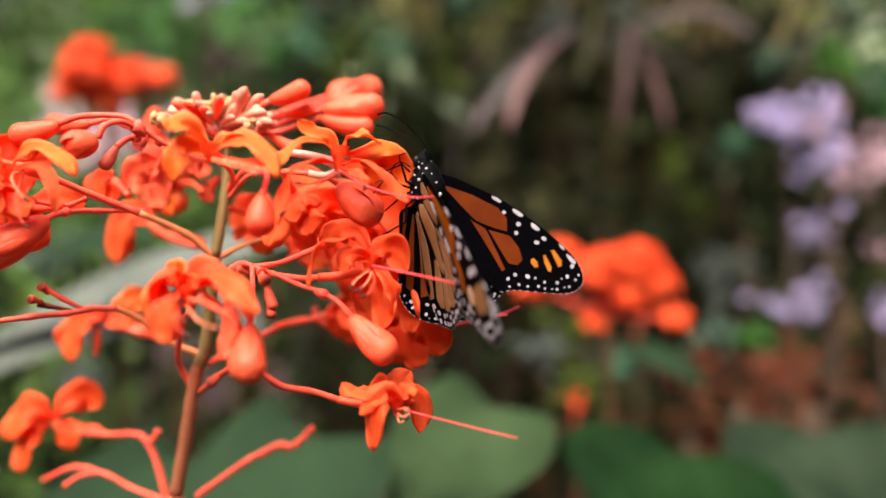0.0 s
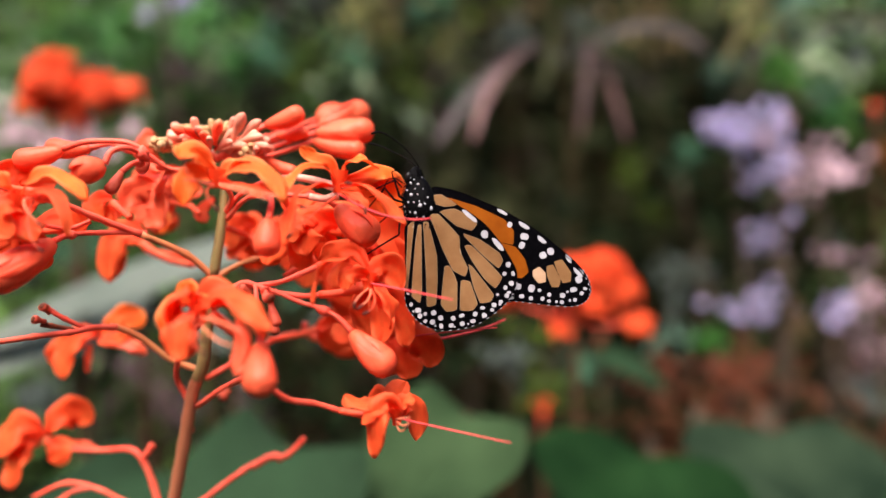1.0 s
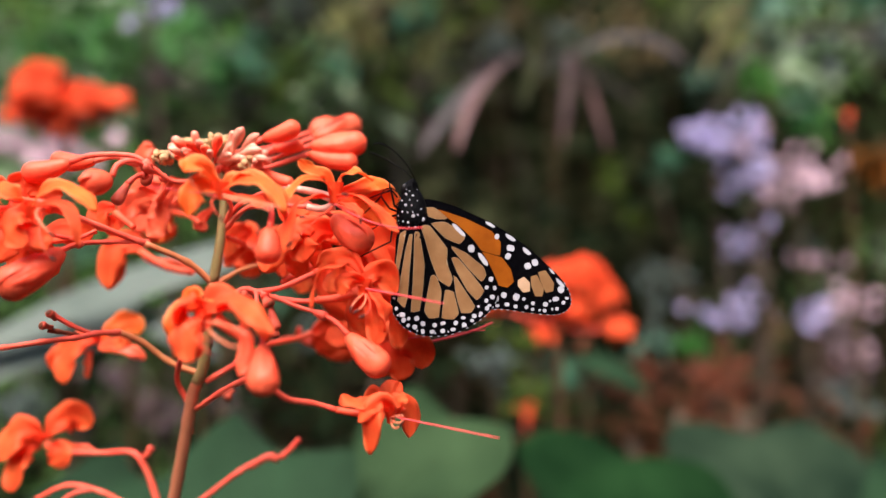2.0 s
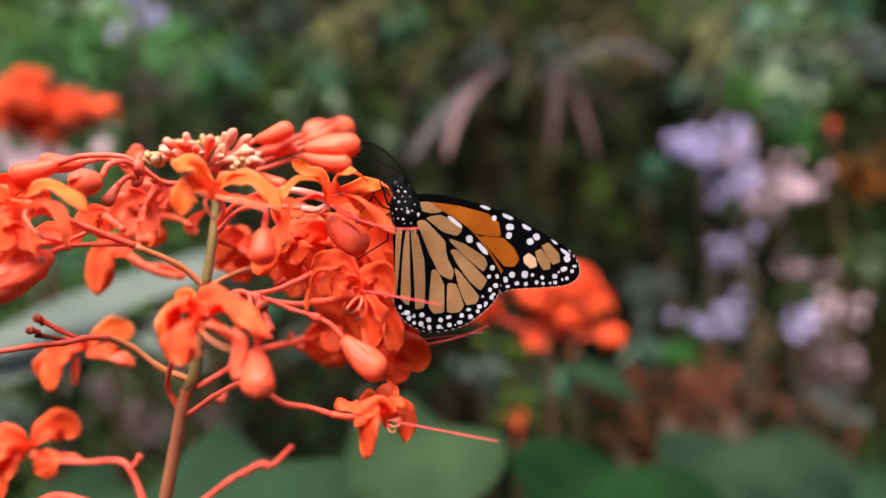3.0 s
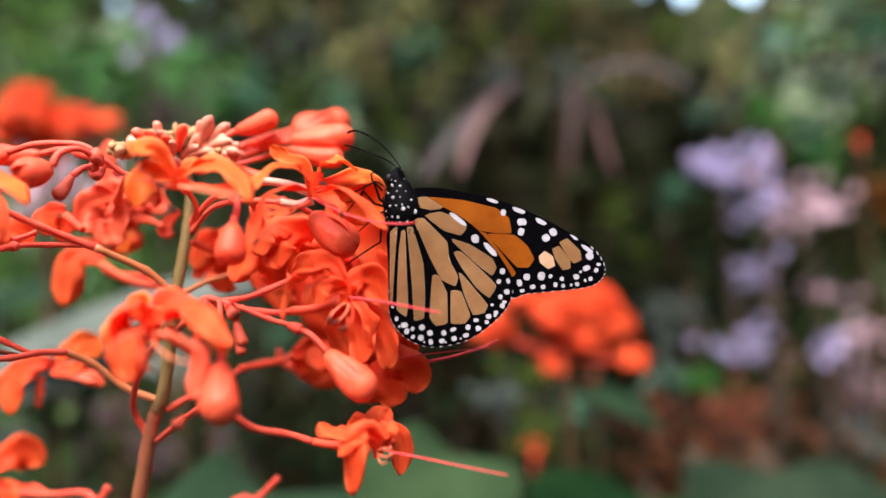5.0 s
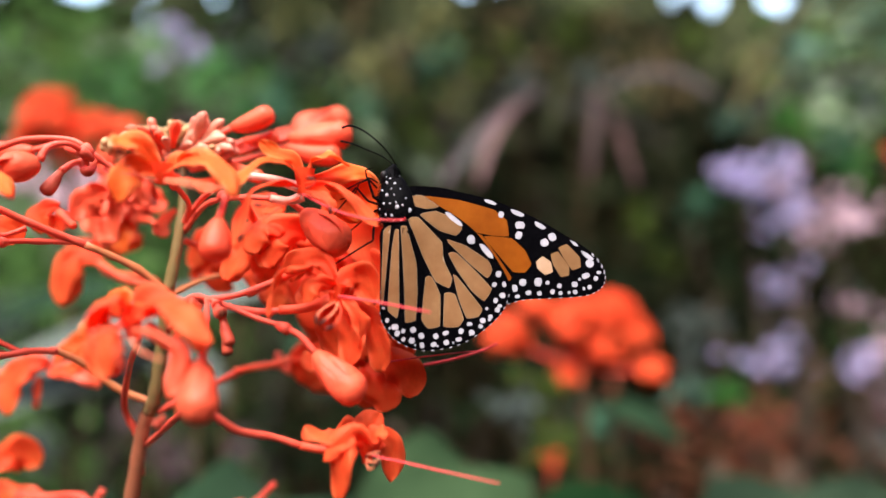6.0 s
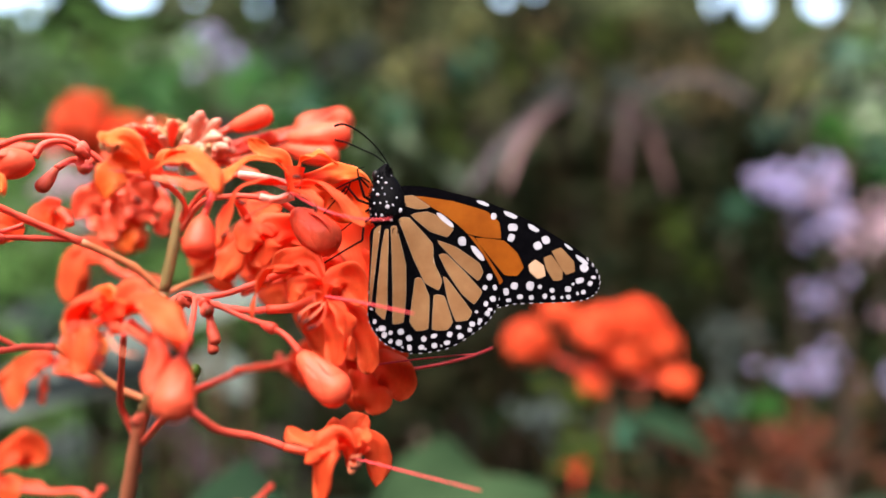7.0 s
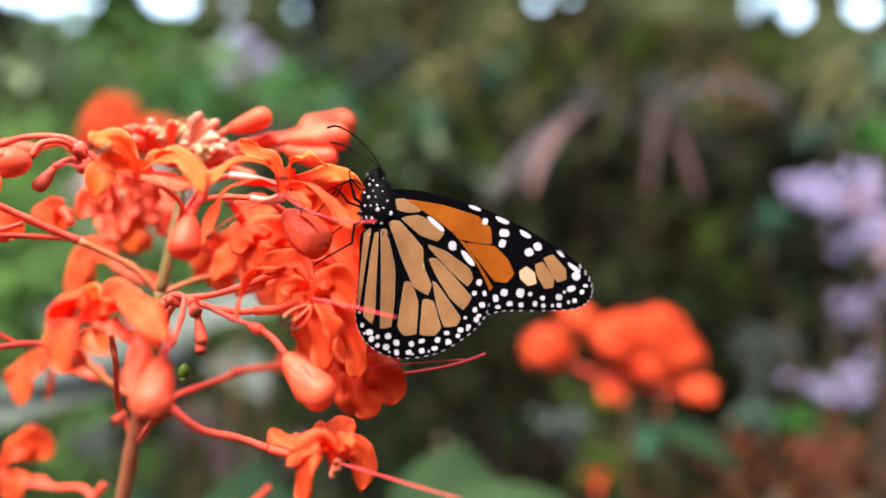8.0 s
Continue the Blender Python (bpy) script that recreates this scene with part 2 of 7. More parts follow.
def part(name, bm, mat, parent, label="", at=None, smooth=True):
    """Links a bmesh, made in world places, as one mesh under a thing or part."""
    at = Vector(at) if at is not None else ORIGIN[parent]
    bmesh.ops.translate(bm, verts=bm.verts, vec=-at)
    ob = new(name, mesh_of(name, bm, mat, smooth))
    ob.parent, ob.location = parent, at - ORIGIN[parent]
    ORIGIN[ob] = at
    return tagged(ob, label) if label else ob


def spline(points, steps):
    """Points along a smooth curve through the given ones (Catmull-Rom)."""
    p = [Vector(q) for q in points]
    p = [2 * p[0] - p[1]] + p + [2 * p[-1] - p[-2]]
    res = []
    for i in range(1, len(p) - 2):
        for k in range(steps):
            t = k / steps
            res.append(0.5 * (2 * p[i] + (p[i + 1] - p[i - 1]) * t + (2 * p[i - 1] - 5 * p[i] + 4 * p[i + 1] - p[i + 2]) * t * t
                              + (3 * p[i] - p[i - 1] - 3 * p[i + 1] + p[i + 2]) * t ** 3))
    return res + [p[-2]]


def bezier(points, n):
    """n + 1 points along the Bezier curve of three or four control points."""
    res = []
    for k in range(n + 1):
        q, t = [Vector(v) for v in points], k / n
        while len(q) > 1:
            q = [a.lerp(b, t) for a, b in zip(q, q[1:])]
        res.append(q[0])
    return res


def tube(bm, line, radii, sides=8, caps=True):
    """Skins a line with rings of the given radii."""
    rings, side = [], None
    for i, p in enumerate(line):
        d = (line[min(i + 1, len(line) - 1)] - line[max(i - 1, 0)])
        d = d.normalized() if d.length > 1e-9 else Vector((0, 0, 1))
        if side is None:
            side = d.orthogonal().normalized()
        side = (side - d * side.dot(d))
        side = side.normalized() if side.length > 1e-6 else d.orthogonal().normalized()
        up = d.cross(side)
        rings.append([bm.verts.new(p + (side * math.cos(a) + up * math.sin(a)) * radii[i])
                      for a in (2 * math.pi * k / sides for k in range(sides))])
    for a, b in zip(rings, rings[1:]):
        for k in range(sides):
            bm.faces.new((a[k], a[(k + 1) % sides], b[(k + 1) % sides], b[k]))
    if caps:
        bm.faces.new(rings[0][::-1])
        bm.faces.new(rings[-1])
    return bm


def ellipsoid(bm, centre, radii, turn=None, u=16, v=10):
    m = Matrix.Translation(centre) @ (turn or Matrix()) @ Matrix.Diagonal((*radii, 1))
    bmesh.ops.create_uvsphere(bm, u_segments=u, v_segments=v, radius=1, matrix=m)
    return bm


HINTS = {"c": Vector((0, -1, 0.15)), "u": Vector((0, -0.45, 0.9)), "l": Vector((-0.75, -0.6, 0.3)), "r": Vector((0.75, -0.6, 0.3))}


def sheet(bm, line, width, hint, cup, widest, thick, rnd, ruffle=0.15, cross=12, curl=0.0):
    """A petal or leaf blade: a cupped strip with real thickness along a line, rounded at its tip; curl rolls its margins back."""
    n = len(line) - 1
    tops, bots, spot = [], [], {}
    ph, tip = rnd.uniform(0, 6), rnd.uniform(1.5, 2.4)
    lean = rnd.uniform(-0.22, 0.22)
    for i, p in enumerate(line):
        s = i / n
        d = (line[min(i + 1, n)] - line[max(i - 1, 0)]).normalized()
        nrm = hint - d * hint.dot(d)
        nrm = nrm.normalized() if nrm.length > 1e-4 else d.orthogonal().normalized()
        side = d.cross(nrm)
        if s < widest:
            w = 0.34 + 0.66 * math.sin(math.pi / 2 * s / widest) ** 1.15
        else:
            w = math.sqrt(max(0.0, 1 - ((s - widest) / (1.0 - widest)) ** tip))
        w = max(w, 0.10) * width / 2
        side = side + nrm * 0.34 * math.sin(2.6 * s + 1.7 * ph)
        grown = min(1.0, 2.2 * s)
        rt, rb = [], []
        for k in range(cross + 1):
            u = 2 * k / cross - 1
            z = cup * width * (u * u - 0.4) * (0.5 + 0.5 * math.sin(math.pi * min(1, s + 0.25)))
            z += ruffle * width * u * u * (math.sin(6 * s + ph + 2.2 * u) + 0.6 * math.sin(15 * s + 2.3 * ph + 1.5 * u)) - 0.018 * width * math.exp(-(u / 0.16) ** 2)
            # finer crumples, stronger towards the margin
            z += ruffle * width * grown * (0.30 * noise.noise(Vector((2.1 * u + 9 * ph, 5.0 * s, ph))) + 0.55 * abs(u) ** 3 * noise.noise(Vector((1.2 * u + ph, 11.0 * s, 3 * ph))))
            z -= curl * width * grown * max(0.0, abs(u) - 0.5) ** 2
            ww = w * (1 + 0.16 * noise.noise(Vector((5.5 * s, 4 * ph, 3.0 if u > 0 else 8.0))) * (1 if ruffle > 0.05 else 0.4) + lean * u * 0.5)
            q = p + side * (u * ww) + nrm * z
            rt.append(bm.verts.new(q + nrm * thick / 2))
            rb.append(bm.verts.new(q - nrm * thick / 2))
            spot[rt[-1]] = spot[rb[-1]] = (u * 0.5 + 0.5, s)
        tops.append(rt)
        bots.append(rb)
    for i in range(n):
        for k in range(cross):
            bm.faces.new((tops[i][k], tops[i][k + 1], tops[i + 1][k + 1], tops[i + 1][k]))
            bm.faces.new((bots[i][k], bots[i + 1][k], bots[i + 1][k + 1], bots[i][k + 1]))
        bm.faces.new((tops[i][0], tops[i + 1][0], bots[i + 1][0], bots[i][0]))
        bm.faces.new((tops[i][cross], bots[i][cross], bots[i + 1][cross], tops[i + 1][cross]))
    for k in range(cross):
        bm.faces.new((tops[0][k], bots[0][k], bots[0][k + 1], tops[0][k + 1]))
        bm.faces.new((tops[n][k], tops[n][k + 1], bots[n][k + 1], bots[n][k]))
    uv = bm.loops.layers.uv.verify()
    for f in {f for v in spot for f in v.link_faces}:
        for lo in f.loops:
            lo[uv].uv = spot[lo.vert]
    return bm


# ---------------------------------------------------------------- ground
bm = bmesh.new()
bmesh.ops.create_grid(bm, x_segments=60, y_segments=60, size=40)
for v in bm.verts:
    v.co.z = 0.05 * noise.noise(v.co * 0.6) if abs(v.co.x) + abs(v.co.y) > 2 else 0.0
tagged(new("ground", mesh_of("ground", bm, SOIL)), "dark soil with leaf litter under the shrubs", "ground", kind="structure")

# ---------------------------------------------------------------- shrubs and distance
rnd = random.Random(11)


def leaf_into(bm, at, d, up, length, width, fold=0.2, droop=0.25):
    """One small pointed leaf of eight triangles, folded along its midrib."""
    d = d.normalized()
    side = d.cross(up)
    side = side.normalized() if side.length > 1e-5 else d.orthogonal().normalized()
    nrm = side.cross(d)
    mid = [bm.verts.new(at + d * length * s - nrm * droop * length * s * s) for s in (0, 0.35, 0.7, 1)]
    lf = [bm.verts.new(at + d * length * s + side * width * w - nrm * (droop * length * s * s - fold * width * w)) for s, w in ((0.35, 0.5), (0.7, 0.38))]
    rt = [bm.verts.new(at + d * length * s - side * width * w - nrm * (droop * length * s * s - fold * width * w)) for s, w in ((0.35, 0.5), (0.7, 0.38))]
    for e in (lf, rt):
        bm.faces.new((mid[0], mid[1], e[0]))
        bm.faces.new((mid[1], mid[2], e[1], e[0]))
        bm.faces.new((mid[2], mid[3], e[1]))


def shrub(name, base, size, n, leaf, mat, label, seed, accent=None, low=0.0, category="shrub"):
    """A shrub or small tree: stems with limbs, and a crown of many single leaves in clumps."""
    r = random.Random(seed)
    top = thing(name, base, label, category)
    base = Vector(base)
    clumps = []
    for i in range(max(14, n // 60)):
        p = Vector((r.gauss(0, 0.42), r.gauss(0, 0.36), r.uniform(low, 1)))
        clumps.append((base + Vector((p.x * size[0], p.y * size[1], p.z * size[2])), r.uniform(0.06, 0.16) * size[0] + 0.05))
    for k in range(4):
        c = clumps[k][0]
        ln = spline([base + Vector((r.uniform(-.05, .05), r.uniform(-.05, .05), -0.03)), base.lerp(c, 0.4) + Vector((r.uniform(-.1, .1), 0, 0.05)), c], 6)
        part("branch", tube(bmesh.new(), ln, [0.022 * (1 - 0.75 * i / (len(ln) - 1)) for i in range(len(ln))], 7), BARK, top)
    bm = bmesh.new()
    for i in range(n):
        c, w = r.choice(clumps)
        at = c + Vector((r.gauss(0, w), r.gauss(0, w), r.gauss(0, w * 0.8)))
        if at.z < 0.02:
            continue
        d = Vector((r.gauss(0, 1), r.gauss(0, 1), r.gauss(-0.2, 0.6)))
        s = leaf * r.uniform(0.6, 1.3)
        leaf_into(bm, at, d, Vector((r.gauss(0, .3), r.gauss(0, .3), 1)), s, s * 0.5)
    tagged(part("crown", bm, mat, top, smooth=False), kind="stuff")
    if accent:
        # accent leaves on the highest clumps, standing in for light caught there
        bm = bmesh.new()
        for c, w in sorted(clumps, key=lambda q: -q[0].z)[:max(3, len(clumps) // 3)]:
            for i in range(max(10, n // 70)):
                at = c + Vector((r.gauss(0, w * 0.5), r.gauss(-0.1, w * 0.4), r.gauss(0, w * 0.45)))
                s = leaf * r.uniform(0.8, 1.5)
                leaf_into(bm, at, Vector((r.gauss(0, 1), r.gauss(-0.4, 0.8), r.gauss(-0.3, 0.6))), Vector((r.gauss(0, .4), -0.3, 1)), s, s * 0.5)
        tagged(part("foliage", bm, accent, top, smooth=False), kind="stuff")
    return top


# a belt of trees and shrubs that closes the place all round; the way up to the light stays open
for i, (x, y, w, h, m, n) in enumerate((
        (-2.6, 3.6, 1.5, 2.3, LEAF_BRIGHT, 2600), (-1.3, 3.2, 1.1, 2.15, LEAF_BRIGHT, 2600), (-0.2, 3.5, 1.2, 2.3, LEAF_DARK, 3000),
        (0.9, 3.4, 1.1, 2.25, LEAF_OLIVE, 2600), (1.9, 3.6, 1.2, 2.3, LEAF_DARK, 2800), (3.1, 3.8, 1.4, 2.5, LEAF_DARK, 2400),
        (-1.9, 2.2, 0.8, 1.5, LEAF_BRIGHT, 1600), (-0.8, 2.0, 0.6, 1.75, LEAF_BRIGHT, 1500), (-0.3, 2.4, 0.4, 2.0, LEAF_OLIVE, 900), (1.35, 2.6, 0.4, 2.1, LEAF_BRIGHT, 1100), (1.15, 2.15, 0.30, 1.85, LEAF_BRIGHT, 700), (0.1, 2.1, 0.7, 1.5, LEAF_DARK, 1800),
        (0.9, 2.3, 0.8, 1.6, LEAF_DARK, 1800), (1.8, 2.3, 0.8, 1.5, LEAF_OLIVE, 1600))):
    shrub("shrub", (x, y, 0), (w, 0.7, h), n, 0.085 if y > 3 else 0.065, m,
          {LEAF_BRIGHT: "bright green leafy shrub, soft light put into its leaf colour", LEAF_DARK: "near-black green shrub, deep shade put into its leaf colour",
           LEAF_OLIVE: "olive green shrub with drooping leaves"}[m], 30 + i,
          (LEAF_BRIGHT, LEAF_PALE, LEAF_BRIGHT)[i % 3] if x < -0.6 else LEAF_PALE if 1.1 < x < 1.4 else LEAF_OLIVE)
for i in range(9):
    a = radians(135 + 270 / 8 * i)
    shrub("shrub", (4.6 * math.cos(a), 4.6 * math.sin(a), 0), (2.0, 1.2, 1.9), 1200, 0.14, LEAF_DARK, "near-black green shrub, deep shade put into its leaf colour", 60 + i)

# an unseen tree, added so that its crown shades everything behind the flowers
tree = thing("added_shade_tree", (3.4, 2.6, 0), "unseen tree added to shade the shrubs behind the flowers", "tree")
r = random.Random(77)
tr = spline([(3.4, 2.6, -0.05), (3.3, 2.6, 1.4), (2.8, 2.7, 2.9), (1.6, 2.6, 3.9), (-0.2, 2.7, 4.4)], 8)
part("trunk", tube(bmesh.new(), tr, [0.16 - 0.13 * i / (len(tr) - 1) for i in range(len(tr))], 12), BARK, tree)
for k in range(9):
    a = tr[14 + 2 * k]
    b = a + Vector((r.uniform(-0.8, 0.3), (-1) ** k * r.uniform(0.8, 1.6), r.uniform(0.1, 0.5)))
    part("limb", tube(bmesh.new(), bezier([a, a.lerp(b, 0.5) + Vector((0, 0, 0.15)), b], 8), [0.04 - 0.03 * i / 8 for i in range(9)], 8), BARK, tree)
bm = bmesh.new()
for i in range(7000):
    y = r.uniform(0.75, 4.6)
    x = r.uniform(-1.4 - 0.35 * max(0, 2.2 - y), 3.6)
    at = Vector((x, y, 2.35 + 0.50 * y + r.uniform(0, 0.9) + 0.3 * math.sin(2.3 * x + y)))
    # an opening left in the added crown lets sun onto the right-hand shrubs
    if noise.noise(at * 0.9) > 0.32 or (abs(x - 0.95) < 0.55 and y < 2.3):
        continue
    leaf_into(bm, at, Vector((r.gauss(0, 1), r.gauss(0, 1), r.gauss(-0.3, 0.4))), Vector((r.gauss(0, .4), r.gauss(0, .4), 1)), r.uniform(0.12, 0.24), r.uniform(0.07, 0.11))
tagged(part("crown", bm, LEAF_OLIVE, tree, smooth=False), kind="stuff")

# far trees, with gaps in their crowns that let the bright sky through
GAPS = [(-36.6, 21.4, 3.0, 0.3), (-33.4, 22.1, 1.3, 0.25), (-27.3, 23.0, 1.7, 1.0), (-17.8, 23.6, 0.28, 0.28), (1.9, 24.9, 0.4, 0.4), (4.5, 25.5, 0.2, 0.2), (15.3, 24.0, 0.26, 0.26), (19.3, 23.8, 1.2, 0.6), (21.1, 23.0, 0.7, 0.7), (25.4, 23.2, 0.9, 0.5), (-33.3, 20.7, 0.2, 0.2), (-22.5, 21.6, 0.16, 0.16), (-22.7, 23.6, 0.22, 0.2)]
bm = bmesh.new()
# the ring runs on out of view and holds back low sky light
N, M, R, H = 760, 110, 9.0, 8.2
ring = []
for i in range(N):
    a = 2 * math.pi * i / N
    col = []
    for k in range(M + 1):
        z = -0.1 + H * k / M
        r0 = R + 0.5 * noise.noise(Vector((math.sin(a) * 9, math.cos(a) * 9, z * 1.1))) + 0.15 * noise.noise(Vector((math.sin(a) * 40, math.cos(a) * 40, z * 4)))
        col.append(bm.verts.new((r0 * math.sin(a), r0 * math.cos(a), z + 0.05 * noise.noise(Vector((a * 60, z * 6, 2))))))
    ring.append(col)
for i in range(N):
    a = (i + 0.5) / N * 360
    a = a - 360 if a > 180 else a
    for k in range(M):
        e = math.degrees(math.atan2(H * (k + 0.5) / M - 1.1, R))
        if any(((a - g[0]) / g[2]) ** 2 + ((e - g[1]) / g[3]) ** 2 < 1 for g in GAPS):
            continue
        if e > 27 and noise.noise(Vector((a * 0.35, e * 0.4, 7))) > 0.18:
            continue
        bm.faces.new((ring[i][k], ring[(i + 1) % N][k], ring[(i + 1) % N][k + 1], ring[i][k + 1]))
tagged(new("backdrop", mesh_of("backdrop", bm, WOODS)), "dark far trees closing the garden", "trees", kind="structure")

# a curved glowing panel added beyond them in place of the bright hazy sky
bm = bmesh.new()
cols = [[bm.verts.new((15 * math.sin(a), 15 * math.cos(a), z)) for z in (2.0, 7.0, 12.0, 16.0)] for a in (radians(-62 + 4 * k) for k in range(32))]
for a, b in zip(cols, cols[1:]):
    for k in range(3):
        bm.faces.new((a[k], b[k], b[k + 1], a[k + 1]))
tagged(new("backdrop", mesh_of("backdrop", bm, HAZE)), "bright hazy sky beyond the trees", "sky", kind="structure")


# ---------------------------------------------------------------- broad leaves below the flowers
def broad_leaf(owner, foot, neck, tip, width, mat, hint=(0, -0.5, 0.85)):
    """A heart-shaped leaf from its petiole's end (neck) to its tip, with a petiole from the foot."""
    neck, tip, up = Vector(neck), Vector(tip), Vector(hint).normalized()
    d = (tip - neck)
    length = d.length
    d.normalize()
    side = d.cross(up).normalized()
    nrm = side.cross(d)
    bm = bmesh.new()
    n, c = 16, 8
    rows = []
    for i in range(n + 1):
        s = i / n
        w = (math.sin(math.pi * min(1, s * 0.86 + 0.14) ** 0.72) ** 0.8) * width / 2 if i < n else 0.002
        row = []
        for k in range(c + 1):
            u = 2 * k / c - 1
            back = 0.12 * length * abs(u) ** 1.5 * (1 - s) ** 2
            z = 0.10 * width * abs(u) - 0.16 * length * s * s + 0.02 * width * math.sin(9 * s + 3 * abs(u)) - 0.08 * width * u * u
            row.append(bm.verts.new(neck + d * (length * s - back) + side * u * w + nrm * z))
        rows.append(row)
    for a, b in zip(rows, rows[1:]):
        for k in range(c):
            bm.faces.new((a[k], a[k + 1], b[k + 1], b[k]))
    ob = part("leaf", bm, mat, owner, at=neck)
    ln = bezier([foot, Vector(foot).lerp(neck, 0.5) + Vector((0, 0, 0.05)), neck], 8)
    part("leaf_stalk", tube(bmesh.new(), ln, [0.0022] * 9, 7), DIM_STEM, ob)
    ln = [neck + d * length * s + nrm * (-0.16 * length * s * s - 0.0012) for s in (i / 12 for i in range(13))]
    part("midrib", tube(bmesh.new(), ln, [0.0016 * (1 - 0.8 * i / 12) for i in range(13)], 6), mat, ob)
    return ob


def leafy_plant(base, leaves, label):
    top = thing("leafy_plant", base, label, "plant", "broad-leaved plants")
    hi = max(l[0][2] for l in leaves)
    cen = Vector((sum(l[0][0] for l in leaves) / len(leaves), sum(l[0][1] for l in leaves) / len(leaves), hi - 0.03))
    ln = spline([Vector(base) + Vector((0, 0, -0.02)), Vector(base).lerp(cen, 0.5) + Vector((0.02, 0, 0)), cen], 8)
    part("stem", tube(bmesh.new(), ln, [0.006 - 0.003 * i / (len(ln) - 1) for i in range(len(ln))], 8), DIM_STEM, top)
    for neck, tip, width, mat in leaves:
        i = max(2, min(len(ln) - 1, int(len(ln) * (0.6 + 0.35 * rnd.random()))))
        broad_leaf(top, ln[i], neck, tip, width, mat)


leafy_plant((-0.10, 0.52, 0), [((-0.05, 0.44, 0.934), (-0.10, 0.36, 0.856), 0.105, LEAF), ((-0.115, 0.60, 1.050), (-0.34, 0.54, 0.985), 0.050, LEAF_GREY),
                               ((-0.20, 0.62, 1.00), (-0.36, 0.52, 0.95), 0.06, LEAF_GREY), ((-0.14, 0.48, 0.91), (-0.20, 0.38, 0.86), 0.09, LEAF)],
            "broad-leaved plant with dull green heart-shaped leaves")
leafy_plant((0.08, 0.55, 0), [((0.046, 0.48, 0.944), (-0.005, 0.42, 0.901), 0.092, LEAF_SOFT)],
            "broad-leaved plant with dull green heart-shaped leaves")
leafy_plant((0.24, 0.66, 0), [((0.171, 0.54, 0.903), (0.131, 0.45, 0.879), 0.145, LEAF_DEEP), ((0.285, 0.6, 0.905), (0.284, 0.5, 0.869), 0.145, LEAF_MATT),
                              ((0.38, 0.62, 0.870), (0.39, 0.50, 0.81), 0.10, LEAF)], "broad-leaved plant with dull green heart-shaped leaves")




leafy_plant((0.16, 0.84, 0), [((0.20, 0.78, 0.945), (0.25, 0.72, 0.925), 0.035, LEAF)],
            "small-leaved plant growing between the flower stems")
leafy_plant((-0.30, 0.85, 0), [((-0.30, 0.78, 1.06), (-0.38, 0.70, 1.03), 0.06, LEAF), ((-0.24, 0.80, 0.99), (-0.17, 0.74, 0.965), 0.05, LEAF_GREY)],
            "small-leaved plant growing between the flower stems")
for k in (0, 1, 2, 4):
    x0, z0 = -0.9 + 0.42 * k, 1.45 + 0.07 * ((k * 3) % 5)
    bush = thing("bare_branch", (x0, 2.0 + 0.1 * k, 0), "grey leafless branch arching through the shrubs", "branch")
    ln = spline([(x0, 2.0 + 0.1 * k, -0.03), (x0 + 0.08, 1.95, 0.8), (x0 + 0.05, 1.9, z0 - 0.1), (x0 + 0.25, 1.85, z0 + 0.06), (x0 + 0.55, 1.8, z0 - 0.02)], 6)
    part("limb", tube(bmesh.new(), ln, [0.016 - 0.011 * i / (len(ln) - 1) for i in range(len(ln))], 7), DRYWOOD, bush)
    for j in range(6):
        a = ln[12 + 2 * j]
        part("twig", tube(bmesh.new(), bezier([a, a + Vector((0.05, -0.03, 0.03)), a + Vector((0.09 + 0.02 * j, -0.05, -0.06 - 0.02 * (j % 3)))], 6), [0.006, 0.006, 0.005, 0.005, 0.004, 0.004, 0.003], 6), DRYWOOD, bush)


# ---------------------------------------------------------------- flower heads of the same kind further back
def blossom_into(bm, at, d, size, r):
    """A small open flower: a tube and five bent lobes."""
    d = d.normalized()
    a = d.orthogonal().normalized()
    b = d.cross(a)
    tube(bm, [at - d * size * 1.3, at - d * size * 0.6, at], [size * 0.10, size * 0.09, size * 0.13], 5)
    for k in range(5):
        t = 2 * math.pi * k / 5 + r.uniform(-.2, .2)
        o = a * math.cos(t) + b * math.sin(t)
        ln = bezier([at, at + o * size * 0.5 + d * size * 0.35, at + o * size * 1.0 - d * size * 0.15], 4)
        sheet(bm, ln, size * 0.62, d + o * 0.2, 0.15, 0.6, 0.0003, r, 0.04, 2)


